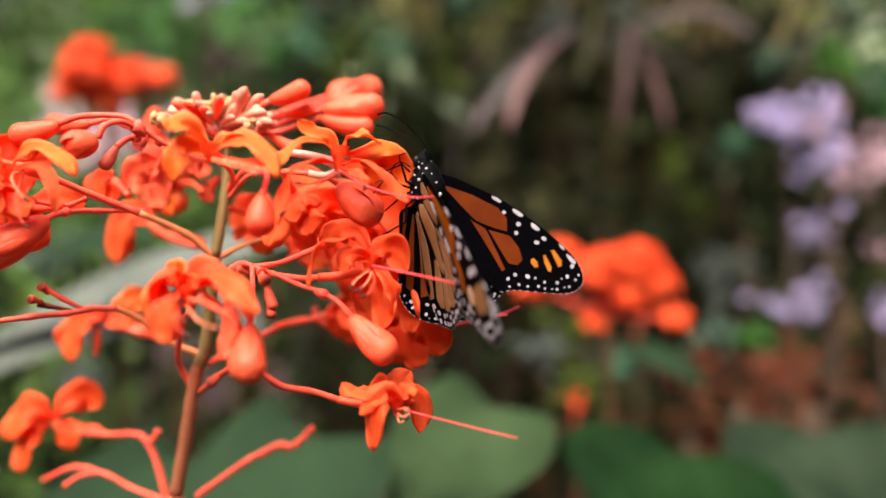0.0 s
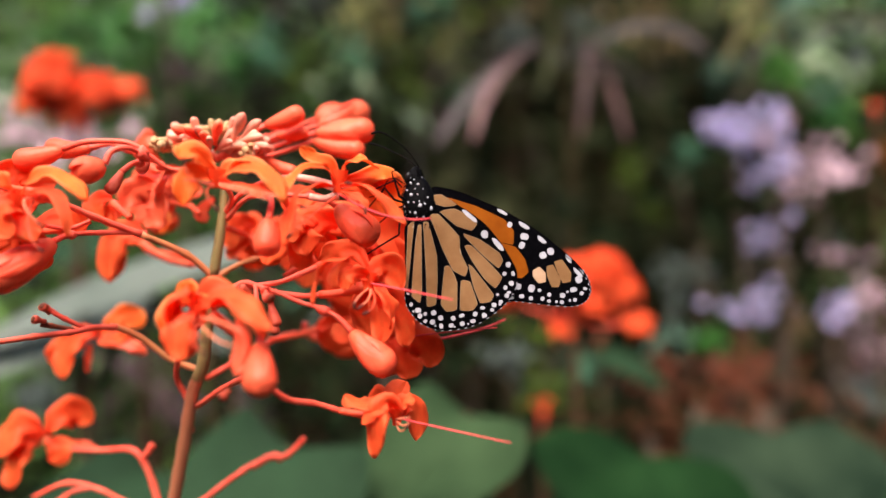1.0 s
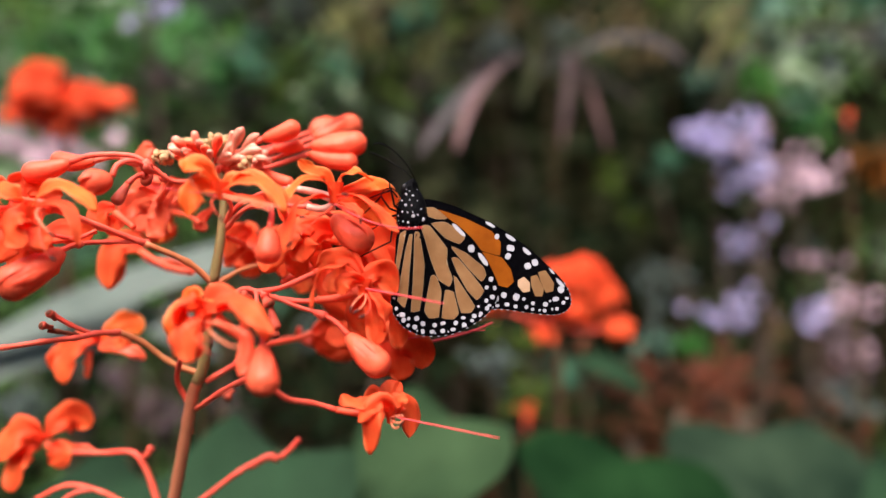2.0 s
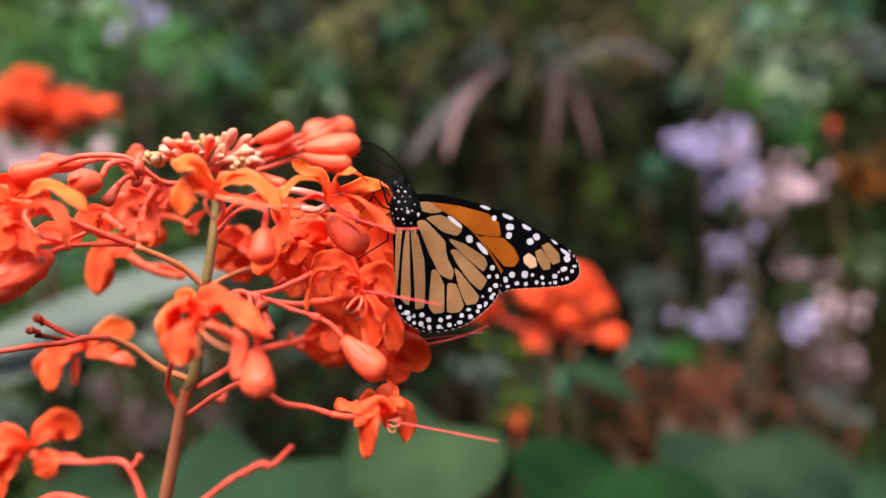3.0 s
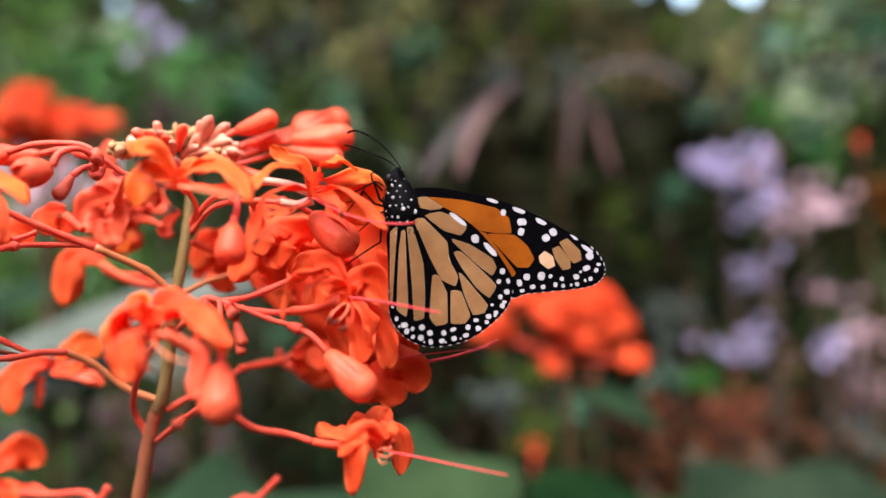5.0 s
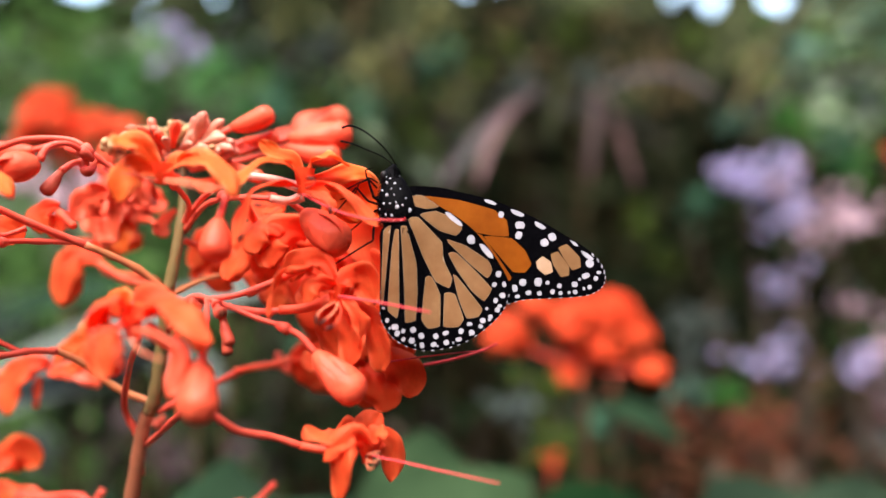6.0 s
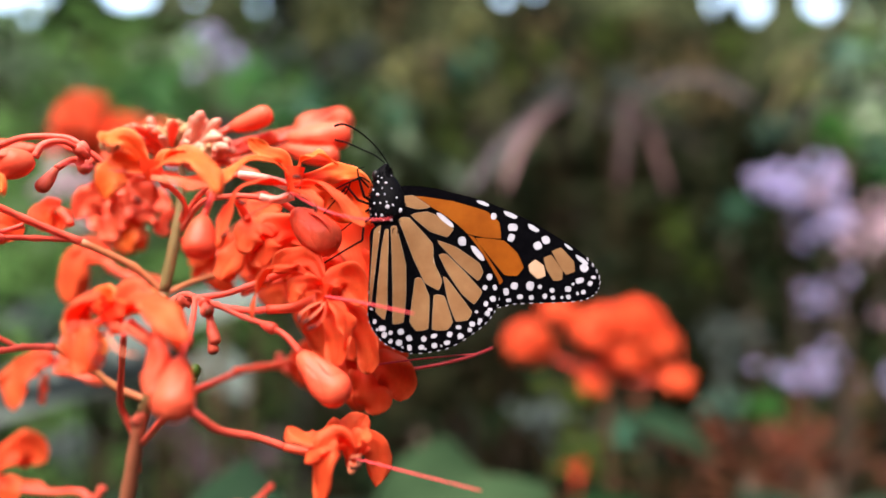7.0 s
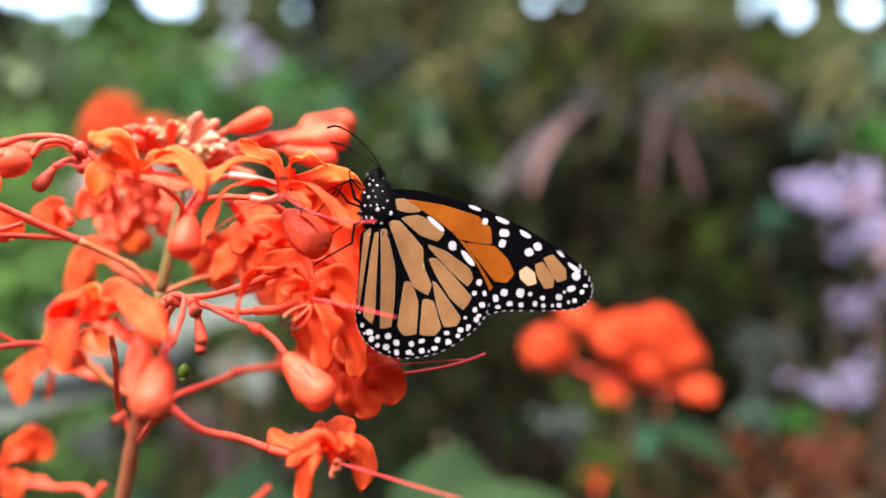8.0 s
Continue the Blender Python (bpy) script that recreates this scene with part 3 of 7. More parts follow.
def back_panicle(base, lobes, seed, size=0.010):
    """A head made of several rounded groups of flowers: each lobe is a centre, a radius and a number of flowers."""
    r = random.Random(seed)
    top = thing("flower_panicle", base, "out-of-focus orange-red pagoda flower head on a thin stem", "flower", "flower heads further back")
    base = Vector(base)
    hub = sum((Vector(l[0]) for l in lobes), Vector()) / len(lobes) - Vector((0, 0, 0.02))
    ln = spline([base + Vector((0, 0, -0.02)), base.lerp(hub, 0.6) + Vector((0.01, 0, 0)), hub - Vector((0, 0, 0.04)), hub], 6)
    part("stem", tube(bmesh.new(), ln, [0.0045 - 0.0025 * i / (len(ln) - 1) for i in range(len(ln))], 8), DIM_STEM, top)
    for c, rad, n in lobes:
        c = Vector(c)
        part("branch", tube(bmesh.new(), bezier([hub, hub.lerp(c, 0.6) - Vector((0, 0, 0.006)), c], 6), [0.0014] * 7, 6), TWIG, top)
        for i in range(n):
            a, h = i * 2.39996, 1 - 1.7 * (i + 0.5) / n
            q = math.sqrt(max(0, 1 - h * h))
            off = Vector((math.cos(a) * q, math.sin(a) * q, h)) * rad * r.uniform(0.7, 1.1)
            bm = bmesh.new()
            blossom_into(bm, c + off, off + Vector((0, -0.006, 0.008)), size * r.uniform(0.8, 1.3), r)
            part("blossom", bm, PETAL, top, at=c + off)
    return top


back_panicle((0.15, 0.62, 0), [((0.075, 0.564, 1.014), 0.0125, 12), ((0.121, 0.556, 1.024), 0.0125, 12), ((0.146, 0.56, 1.03), 0.0125, 12), ((0.139, 0.564, 1.006), 0.0141, 15), ((0.158, 0.56, 1.016), 0.0102, 9), ((0.17, 0.556, 0.994), 0.0047, 4), ((0.093, 0.56, 1.037), 0.004, 4), ((0.118, 0.564, 0.99), 0.0047, 4)], 1)
back_panicle((-0.24, 0.64, -0.006), [((-0.262, 0.596, 1.173), 0.0183, 23), ((-0.229, 0.596, 1.165), 0.0124, 13), ((-0.208, 0.6, 1.166), 0.0065, 5), ((-0.249, 0.604, 1.149), 0.0082, 7), ((-0.273, 0.596, 1.158), 0.0099, 9)], 2)
back_panicle((0.14, 0.74, 0), [((0.128, 0.72, 0.903), 0.009, 3)], 3, 0.0045)
back_panicle((0.58, 0.95, 0), [((0.557, 0.90, 1.228), 0.005, 2)], 4, 0.0045)

# drooping blades behind the butterfly
spray = thing("drooping_spray", (0.20, 0.95, 0), "greyish pink drooping leaf blades hanging from a thin stem", "plant")
ln = spline([(0.20, 0.95, -0.02), (0.22, 0.98, 0.7), (0.19, 0.93, 1.28), (0.16, 0.88, 1.33)], 8)
part("stem", tube(bmesh.new(), ln, [0.0022 - 0.001 * i / (len(ln) - 1) for i in range(len(ln))], 8), DIM_STEM, spray)
for pts, w, m in (
        ([(0.144, 0.86, 1.286), (0.089, 0.8, 1.239), (0.073, 0.77, 1.196), (0.066, 0.76, 1.154)], 0.0105, BLADE),
        ([(0.14, 0.88, 1.289), (0.074, 0.8, 1.233), (0.051, 0.77, 1.187), (0.026, 0.76, 1.149)], 0.011, DIM_BLADE),
        ([(0.217, 0.93, 1.306), (0.216, 0.92, 1.268), (0.21, 0.92, 1.23), (0.207, 0.93, 1.185)], 0.0105, BLADE),
        ([(0.22, 0.93, 1.309), (0.244, 0.94, 1.281), (0.257, 0.94, 1.235), (0.27, 0.94, 1.184)], 0.0095, BLADE),
        ([(0.169, 0.88, 1.319), (0.159, 0.85, 1.283), (0.153, 0.83, 1.245), (0.138, 0.82, 1.21)], 0.013, LEAF_OLIVE),
        ([(0.065, 0.87, 1.356), (0.051, 0.87, 1.323), (0.047, 0.86, 1.279), (0.051, 0.86, 1.228)], 0.013, LEAF_OLIVE),
        ([(0.229, 1.0, 1.321), (0.286, 1.0, 1.363), (0.345, 1.0, 1.371), (0.399, 1.0, 1.314)], 0.012, DIM_BLADE)):
    part("blade", sheet(bmesh.new(), bezier(pts, 14), w, Vector((0, -1, 0.3)), 0.15, 0.55, 0.0008, rnd, 0.02), m, spray)


tuft = thing("dry_grass_tuft", (0.70, 1.15, 0), "tan dry grass blades on a thin stalk", "plant")
top = Vector((0.519, 1.1, 1.451))
ln = spline([(0.70, 1.15, -0.02), (0.69, 1.16, 0.7), top], 8)
part("stalk", tube(bmesh.new(), ln, [0.002] * len(ln), 7), DIM_STEM, tuft)
for pts in ([(0.519, 1.1, 1.451), (0.497, 1.1, 1.421), (0.48, 1.1, 1.383), (0.453, 1.1, 1.32)],
            [(0.519, 1.1, 1.451), (0.553, 1.1, 1.477), (0.556, 1.08, 1.489), (0.559, 1.06, 1.518)]):
    part("blade", sheet(bmesh.new(), bezier(pts, 12), 0.012, Vector((0, -1, 0.3)), 0.15, 0.55, 0.0008, rnd, 0.02), LEAF_TAN, tuft)


# lavender and rose flower clusters on the right
def cluster(base, centre, spread, n, size, mat, label, seed):
    r = random.Random(seed)
    top = thing("flower_cluster", base, label, "flower", "pale flower clusters")
    base, centre = Vector(base), Vector(centre)
    ln = spline([base + Vector((0, 0, -0.02)), base.lerp(centre, 0.6) + Vector((0.03, 0, 0)), centre], 8)
    part("stem", tube(bmesh.new(), ln, [0.006 - 0.003 * i / (len(ln) - 1) for i in range(len(ln))], 7), BARK, top)
    for i in range(n):
        at = centre + Vector((r.gauss(0, spread[0]), r.gauss(0, 0.03), r.gauss(0, spread[1])))
        bm = bmesh.new()
        blossom_into(bm, at, Vector((r.gauss(0, .4), -1, r.gauss(0.2, .4))), size * r.uniform(0.7, 1.2), r)
        tube(bm, [centre, centre.lerp(at, 0.5) + Vector((0, 0.01, -0.01)), at], [0.0012, 0.001, 0.001], 5)
        part("floret", bm, mat, top, at=at)


cluster((0.535, 1.28, 0), (0.510, 1.2, 1.256), (0.038, 0.022), 30, 0.012, LAVENDER, 'pale lavender flower cluster on a thin stem', 21)
cluster((0.617, 1.31, 0), (0.587, 1.23, 1.212), (0.022, 0.024), 14, 0.012, LAVENDER, 'pale lavender flower cluster on a thin stem', 22)
cluster((0.632, 1.33, 0), (0.602, 1.25, 1.265), (0.022, 0.018), 11, 0.012, ROSE, 'pale rose flower cluster on a thin stem', 32)
cluster((0.635, 1.35, 0), (0.605, 1.27, 1.076), (0.019, 0.026), 11, 0.012, LAVENDER, 'pale lavender flower cluster on a thin stem', 29)
cluster((0.708, 1.33, 0), (0.678, 1.25, 1.206), (0.030, 0.034), 22, 0.012, ROSE, 'pale rose flower cluster on a thin stem', 23)
cluster((0.557, 1.3, 0), (0.527, 1.22, 0.963), (0.026, 0.020), 11, 0.012, LAVENDER, 'pale lavender flower cluster on a thin stem', 25)
cluster((0.734, 1.38, 0), (0.704, 1.3, 0.956), (0.026, 0.016), 8, 0.012, LAVENDER, 'pale lavender flower cluster on a thin stem', 24)
cluster((0.83, 1.38, 0), (0.8, 1.3, 0.986), (0.034, 0.030), 14, 0.012, ROSE, 'pale rose flower cluster on a thin stem', 26)
cluster((0.835, 1.42, 0), (0.805, 1.34, 0.898), (0.030, 0.030), 7, 0.012, ROSE, 'pale rose flower cluster on a thin stem', 31)
cluster((0.791, 1.42, 0), (0.761, 1.34, 1.051), (0.024, 0.018), 6, 0.012, ROSE, 'pale rose flower cluster on a thin stem', 33)
# lavender florets added here in place of a pale blurred patch of light
cluster((-0.409, 1.38, 0), (-0.439, 1.3, 1.508), (0.03, 0.022), 12, 0.012, LAVENDER, 'pale lavender flower cluster on a thin stem', 28)
cluster((-0.459, 1.02, 0), (-0.439, 0.95, 1.19), (0.040, 0.018), 26, 0.011, ROSE, 'pale rose flower cluster on a thin stem', 27)

# withered plant at the lower right
for base, size, n, seed in (((0.31, 0.82, 0), (0.10, 0.05, 0.915), 150, 41), ((0.43, 0.95, 0), (0.10, 0.05, 0.895), 130, 42)):
    shrub("withered_plant", base, size, n, 0.035, LEAF_BROWN, "reddish brown withered plant", seed, low=0.85, category="plant")
# near-black shrubs added to stand for the deep shade in the gaps
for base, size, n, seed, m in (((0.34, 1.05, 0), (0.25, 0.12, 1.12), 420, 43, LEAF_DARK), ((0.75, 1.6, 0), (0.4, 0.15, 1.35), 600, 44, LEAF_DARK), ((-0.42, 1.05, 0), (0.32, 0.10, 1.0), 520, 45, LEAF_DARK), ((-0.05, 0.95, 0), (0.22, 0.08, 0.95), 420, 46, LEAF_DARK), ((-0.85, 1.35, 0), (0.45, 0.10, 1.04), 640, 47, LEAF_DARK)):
    shrub("shrub", base, size, n, 0.05, m, "low near-black shrub added in place of deep shade", seed, low=0.35)

# leafy shoots for soft blurred patches, brightness put into their colours: the middle of the tuft, its radius and its
# leaves
def leafy_shoot(centre, rad, mat, label, seed):
    r = random.Random(seed)
    centre = Vector(centre)
    base = Vector((centre.x + r.uniform(-0.06, 0.06), centre.y + 0.06, 0))
    top = thing("leafy_shoot", base, label, "plant", "leafy shoots")
    ln = spline([base - Vector((0, 0, 0.02)), base.lerp(centre, 0.55) + Vector((0.03, 0.02, 0)), centre], 8)
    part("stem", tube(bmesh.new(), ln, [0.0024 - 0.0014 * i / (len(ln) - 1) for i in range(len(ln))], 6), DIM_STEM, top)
    bm = bmesh.new()
    for i in range(34):
        at = centre + Vector((r.gauss(0, 0.45), r.gauss(0, 0.3), r.gauss(0, 0.5))) * rad
        d = Vector((r.gauss(0, 1), r.gauss(-0.4, 0.6), r.gauss(-0.3, 0.7)))
        z = rad * r.uniform(0.5, 0.95)
        leaf_into(bm, at, d, Vector((r.gauss(0, 0.4), -0.5, 1)), z, z * 0.55)
    tagged(part("leaf_tuft", bm, mat, top, smooth=False), kind="stuff")


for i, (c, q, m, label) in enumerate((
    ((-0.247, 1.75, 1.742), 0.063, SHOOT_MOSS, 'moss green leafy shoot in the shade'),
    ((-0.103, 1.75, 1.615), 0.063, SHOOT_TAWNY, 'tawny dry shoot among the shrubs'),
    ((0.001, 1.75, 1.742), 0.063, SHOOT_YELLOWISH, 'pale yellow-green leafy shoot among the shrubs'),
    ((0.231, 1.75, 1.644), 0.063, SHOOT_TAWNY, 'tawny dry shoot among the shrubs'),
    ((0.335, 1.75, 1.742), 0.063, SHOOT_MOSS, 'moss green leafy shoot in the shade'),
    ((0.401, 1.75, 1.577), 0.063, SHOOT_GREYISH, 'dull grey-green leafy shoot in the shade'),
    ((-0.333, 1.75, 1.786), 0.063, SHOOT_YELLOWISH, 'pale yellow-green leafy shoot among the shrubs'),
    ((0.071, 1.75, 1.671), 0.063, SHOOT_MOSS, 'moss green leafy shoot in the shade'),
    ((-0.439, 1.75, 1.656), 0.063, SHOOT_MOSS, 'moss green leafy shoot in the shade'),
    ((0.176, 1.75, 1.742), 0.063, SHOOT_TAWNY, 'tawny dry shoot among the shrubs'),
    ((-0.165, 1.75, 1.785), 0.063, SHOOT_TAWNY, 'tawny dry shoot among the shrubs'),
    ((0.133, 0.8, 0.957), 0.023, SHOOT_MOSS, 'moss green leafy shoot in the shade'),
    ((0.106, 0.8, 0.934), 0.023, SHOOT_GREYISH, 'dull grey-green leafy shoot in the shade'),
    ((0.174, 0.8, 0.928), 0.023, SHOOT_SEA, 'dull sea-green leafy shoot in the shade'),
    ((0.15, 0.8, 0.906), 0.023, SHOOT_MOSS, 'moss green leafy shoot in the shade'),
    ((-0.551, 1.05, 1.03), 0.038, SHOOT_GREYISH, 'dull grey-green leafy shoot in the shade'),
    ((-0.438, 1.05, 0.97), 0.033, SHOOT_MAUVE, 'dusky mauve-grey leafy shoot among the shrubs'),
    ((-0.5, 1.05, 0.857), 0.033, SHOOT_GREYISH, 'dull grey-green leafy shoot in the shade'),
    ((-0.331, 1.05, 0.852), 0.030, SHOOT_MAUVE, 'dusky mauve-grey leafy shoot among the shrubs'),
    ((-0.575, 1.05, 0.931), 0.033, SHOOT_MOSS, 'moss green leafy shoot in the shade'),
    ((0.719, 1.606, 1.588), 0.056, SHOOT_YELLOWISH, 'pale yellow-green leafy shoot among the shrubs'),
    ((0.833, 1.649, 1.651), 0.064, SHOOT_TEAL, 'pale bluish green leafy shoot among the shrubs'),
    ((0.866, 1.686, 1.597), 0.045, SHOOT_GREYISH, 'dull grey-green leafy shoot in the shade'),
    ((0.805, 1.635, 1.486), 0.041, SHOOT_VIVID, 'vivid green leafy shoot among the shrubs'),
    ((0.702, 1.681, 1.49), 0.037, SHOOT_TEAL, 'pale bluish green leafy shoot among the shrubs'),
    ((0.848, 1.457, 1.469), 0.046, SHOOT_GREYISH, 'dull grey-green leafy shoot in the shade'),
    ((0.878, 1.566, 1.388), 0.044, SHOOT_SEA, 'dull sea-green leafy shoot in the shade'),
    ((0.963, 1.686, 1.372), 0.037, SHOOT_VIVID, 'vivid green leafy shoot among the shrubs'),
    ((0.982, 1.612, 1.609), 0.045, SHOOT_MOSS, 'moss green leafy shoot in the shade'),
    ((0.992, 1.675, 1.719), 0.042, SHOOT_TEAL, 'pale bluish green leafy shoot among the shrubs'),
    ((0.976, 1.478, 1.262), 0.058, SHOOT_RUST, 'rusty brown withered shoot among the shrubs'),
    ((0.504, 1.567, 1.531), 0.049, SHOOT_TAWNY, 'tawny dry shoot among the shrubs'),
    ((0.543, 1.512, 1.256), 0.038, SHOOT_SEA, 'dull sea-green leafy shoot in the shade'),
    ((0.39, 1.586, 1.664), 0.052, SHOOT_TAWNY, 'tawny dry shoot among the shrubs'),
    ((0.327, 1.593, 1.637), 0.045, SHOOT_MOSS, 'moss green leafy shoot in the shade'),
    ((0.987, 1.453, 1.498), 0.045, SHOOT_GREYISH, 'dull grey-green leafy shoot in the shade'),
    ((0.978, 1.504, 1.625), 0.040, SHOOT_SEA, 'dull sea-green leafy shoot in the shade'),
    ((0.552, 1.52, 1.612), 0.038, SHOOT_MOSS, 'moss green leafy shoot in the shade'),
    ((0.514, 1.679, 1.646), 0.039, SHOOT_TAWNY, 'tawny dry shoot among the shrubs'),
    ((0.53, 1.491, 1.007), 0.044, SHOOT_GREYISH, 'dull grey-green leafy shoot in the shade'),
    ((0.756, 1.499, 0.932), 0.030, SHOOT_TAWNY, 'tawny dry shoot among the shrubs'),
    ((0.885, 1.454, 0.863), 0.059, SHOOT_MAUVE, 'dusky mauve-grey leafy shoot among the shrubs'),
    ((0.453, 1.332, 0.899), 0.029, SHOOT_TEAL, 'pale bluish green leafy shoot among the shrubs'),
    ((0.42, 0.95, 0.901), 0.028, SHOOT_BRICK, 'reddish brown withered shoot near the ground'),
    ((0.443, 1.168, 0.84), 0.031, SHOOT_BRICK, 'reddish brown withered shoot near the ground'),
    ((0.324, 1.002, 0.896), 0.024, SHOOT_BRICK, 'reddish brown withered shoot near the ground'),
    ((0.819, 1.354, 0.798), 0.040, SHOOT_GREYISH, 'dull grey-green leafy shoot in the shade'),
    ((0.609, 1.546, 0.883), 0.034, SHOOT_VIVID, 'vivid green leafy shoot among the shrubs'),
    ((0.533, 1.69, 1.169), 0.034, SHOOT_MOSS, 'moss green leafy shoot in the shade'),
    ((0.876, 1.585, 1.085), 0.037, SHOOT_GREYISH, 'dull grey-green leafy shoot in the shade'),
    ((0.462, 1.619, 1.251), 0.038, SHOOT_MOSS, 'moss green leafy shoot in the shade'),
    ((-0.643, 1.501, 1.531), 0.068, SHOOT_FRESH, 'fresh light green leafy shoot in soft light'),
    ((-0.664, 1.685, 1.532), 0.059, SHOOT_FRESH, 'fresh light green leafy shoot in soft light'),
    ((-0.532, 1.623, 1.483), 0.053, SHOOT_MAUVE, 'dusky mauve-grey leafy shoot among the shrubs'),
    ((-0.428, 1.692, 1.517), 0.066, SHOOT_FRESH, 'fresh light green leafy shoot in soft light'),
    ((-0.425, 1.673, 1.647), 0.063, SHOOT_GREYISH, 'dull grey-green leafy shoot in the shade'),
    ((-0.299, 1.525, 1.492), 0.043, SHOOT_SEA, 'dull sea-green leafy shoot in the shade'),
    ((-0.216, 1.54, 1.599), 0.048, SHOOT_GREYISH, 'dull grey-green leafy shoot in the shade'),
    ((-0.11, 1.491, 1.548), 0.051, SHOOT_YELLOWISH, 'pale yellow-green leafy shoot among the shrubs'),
    ((-0.232, 1.486, 1.439), 0.040, SHOOT_MOSS, 'moss green leafy shoot in the shade'),
    ((-0.126, 1.466, 1.467), 0.041, SHOOT_SEA, 'dull sea-green leafy shoot in the shade'),
    ((-0.758, 1.525, 1.597), 0.043, SHOOT_MOSS, 'moss green leafy shoot in the shade'),
    ((-0.763, 1.601, 1.522), 0.050, SHOOT_FRESH, 'fresh light green leafy shoot in soft light'),
    ((-0.423, 1.451, 1.512), 0.045, SHOOT_FRESH, 'fresh light green leafy shoot in soft light'),
    ((-0.05, 1.619, 1.5), 0.043, SHOOT_MOSS, 'moss green leafy shoot in the shade'),
    ((0.066, 1.534, 1.5), 0.036, SHOOT_YELLOWISH, 'pale yellow-green leafy shoot among the shrubs'),
    ((0.013, 1.527, 1.581), 0.048, SHOOT_SEA, 'dull sea-green leafy shoot in the shade'),
    ((0.18, 1.655, 1.658), 0.044, SHOOT_MOSS, 'moss green leafy shoot in the shade'),
    ((0.097, 1.57, 1.401), 0.032, SHOOT_SEA, 'dull sea-green leafy shoot in the shade'),
    ((0.202, 1.529, 1.524), 0.036, SHOOT_GREYISH, 'dull grey-green leafy shoot in the shade'),
    ((-0.011, 1.57, 1.412), 0.037, SHOOT_MOSS, 'moss green leafy shoot in the shade'),
    ((-0.513, 1.326, 0.879), 0.048, SHOOT_MAUVE, 'dusky mauve-grey leafy shoot among the shrubs'),
    ((-0.52, 1.164, 0.94), 0.036, SHOOT_GREYISH, 'dull grey-green leafy shoot in the shade'),
    ((-0.332, 1.394, 0.798), 0.033, SHOOT_MAUVE, 'dusky mauve-grey leafy shoot among the shrubs'),
    ((-0.138, 1.156, 0.936), 0.022, SHOOT_GREYISH, 'dull grey-green leafy shoot in the shade'),
    ((-0.214, 1.337, 1.0), 0.027, SHOOT_SEA, 'dull sea-green leafy shoot in the shade'))):
    leafy_shoot(c, q, m, label, 200 + i)

# ---------------------------------------------------------------- the panicle in front
rnd = random.Random(4)
panicle = thing("flower_panicle", (-0.062, 0.272, 0.0), "tall orange-red pagoda flower panicle with buds and open flowers", "flower")


def stalk(name, points, r0, r1, mat):
    line = spline([mm(p) for p in points], 6)
    n = len(line) - 1
    ph = rnd.uniform(0, 6)
    slim = 0.90 if name == "stem" else 0.70 if mat is STEM_MID else 0.74
    r0, r1 = r0 * slim, r1 * slim
    knots = [0.0 if name == "stem" else 0.22 * max(0.0, math.sin(1.05 * i + ph)) ** 6 for i in range(n + 1)]
    bm = tube(bmesh.new(), line, [(r0 + (r1 - r0) * i / n) / 1000 * (0.94 + 0.05 * math.sin(i * 2.1 + ph) + k) for i, k in enumerate(knots)], 10)
    return part(name, bm, mat, panicle, at=line[0])


def bud(base, tip, r, mat, stem, fat):
    """A swollen flower bud on its slender tube."""
    a, b = mm(base), mm(tip)
    r *= 0.9
    n = 20
    line, radii = [], []
    sag = Vector((0, 0, -0.06 * (b - a).length))
    blunt = 1 - min(0.42, 0.95 * r / 1000 / (b - a).length)
    for i in range(n + 1):
        s = 1 - (1 - i / n) ** 1.7
        line.append(a.lerp(b, s) + sag * math.sin(math.pi * s))
        k = min(1.0, s / blunt)
        body = 0.30 + 0.70 * math.sin(math.pi / 2 * k) ** (0.1 + fat) if s < blunt else math.sqrt(max(0.0, 1 - ((s - blunt) / (1 - blunt)) ** 2.2))
        radii.append(max(0.75 / r * (1 - s) ** 0.5, min(1.0, body) * 0.97, 0.02) * r / 1000)
    ob = part("bud", tube(bmesh.new(), line, radii, 14), mat, panicle, at=a)
    # overlapping lobes of the closed corolla
    if r > 3.1:
        for k in range(2):
            d = (b - a).normalized()
            sd = (d.cross(Vector((0, -1, 0.2)))).normalized()
            off = (Vector((0, -1, 0.3)) * (0.75 if k == 0 else 0.45) + sd * (0.45 if k == 0 else -0.8)).normalized() * r / 1000 * 1.04
            ln = bezier([a.lerp(b, 0.12) + off * 0.35 + sag * 0.4, a.lerp(b, 0.45) + off * 1.02 + sag, a.lerp(b, 0.75) + off * 1.03 + sag, a.lerp(b, 1.0) + off * 0.12], 10)
            part("lobe", sheet(bmesh.new(), ln, 1.25 * r / 1000, off.normalized(), -0.24, 0.55, 0.00025, rnd, 0.01), mat, ob)
    if stem:
        ln = spline([mm(p) for p in stem], 5)
        m = len(ln) - 1
        part("bud_stalk", tube(bmesh.new(), ln, [(0.62 + 0.14 * (i / m) ** 2) / 1000 for i in range(m + 1)], 8), TWIG if mat is not BUD_PALE else BUD_PALE, ob)
        bm = tube(bmesh.new(), [ln[0], ln[1], ln[2], ln[3]], [0.0006, 0.0010, 0.0012, 0.0011], 8)
        part("calyx", bm, TWIG, ob)
    return ob


def flower(points, r0, r1, mat=None):
    """The corolla tube of an open flower."""
    line = spline([mm(p) for p in points], 5)
    n = len(line) - 1
    bm = tube(bmesh.new(), line, [(r0 + (r1 - r0) * (i / n) ** 3) / 1000 for i in range(n + 1)], 10)
    return part("flower", bm, mat or BUD, panicle, "open flower with reflexed orange-red lobes", at=line[-1])


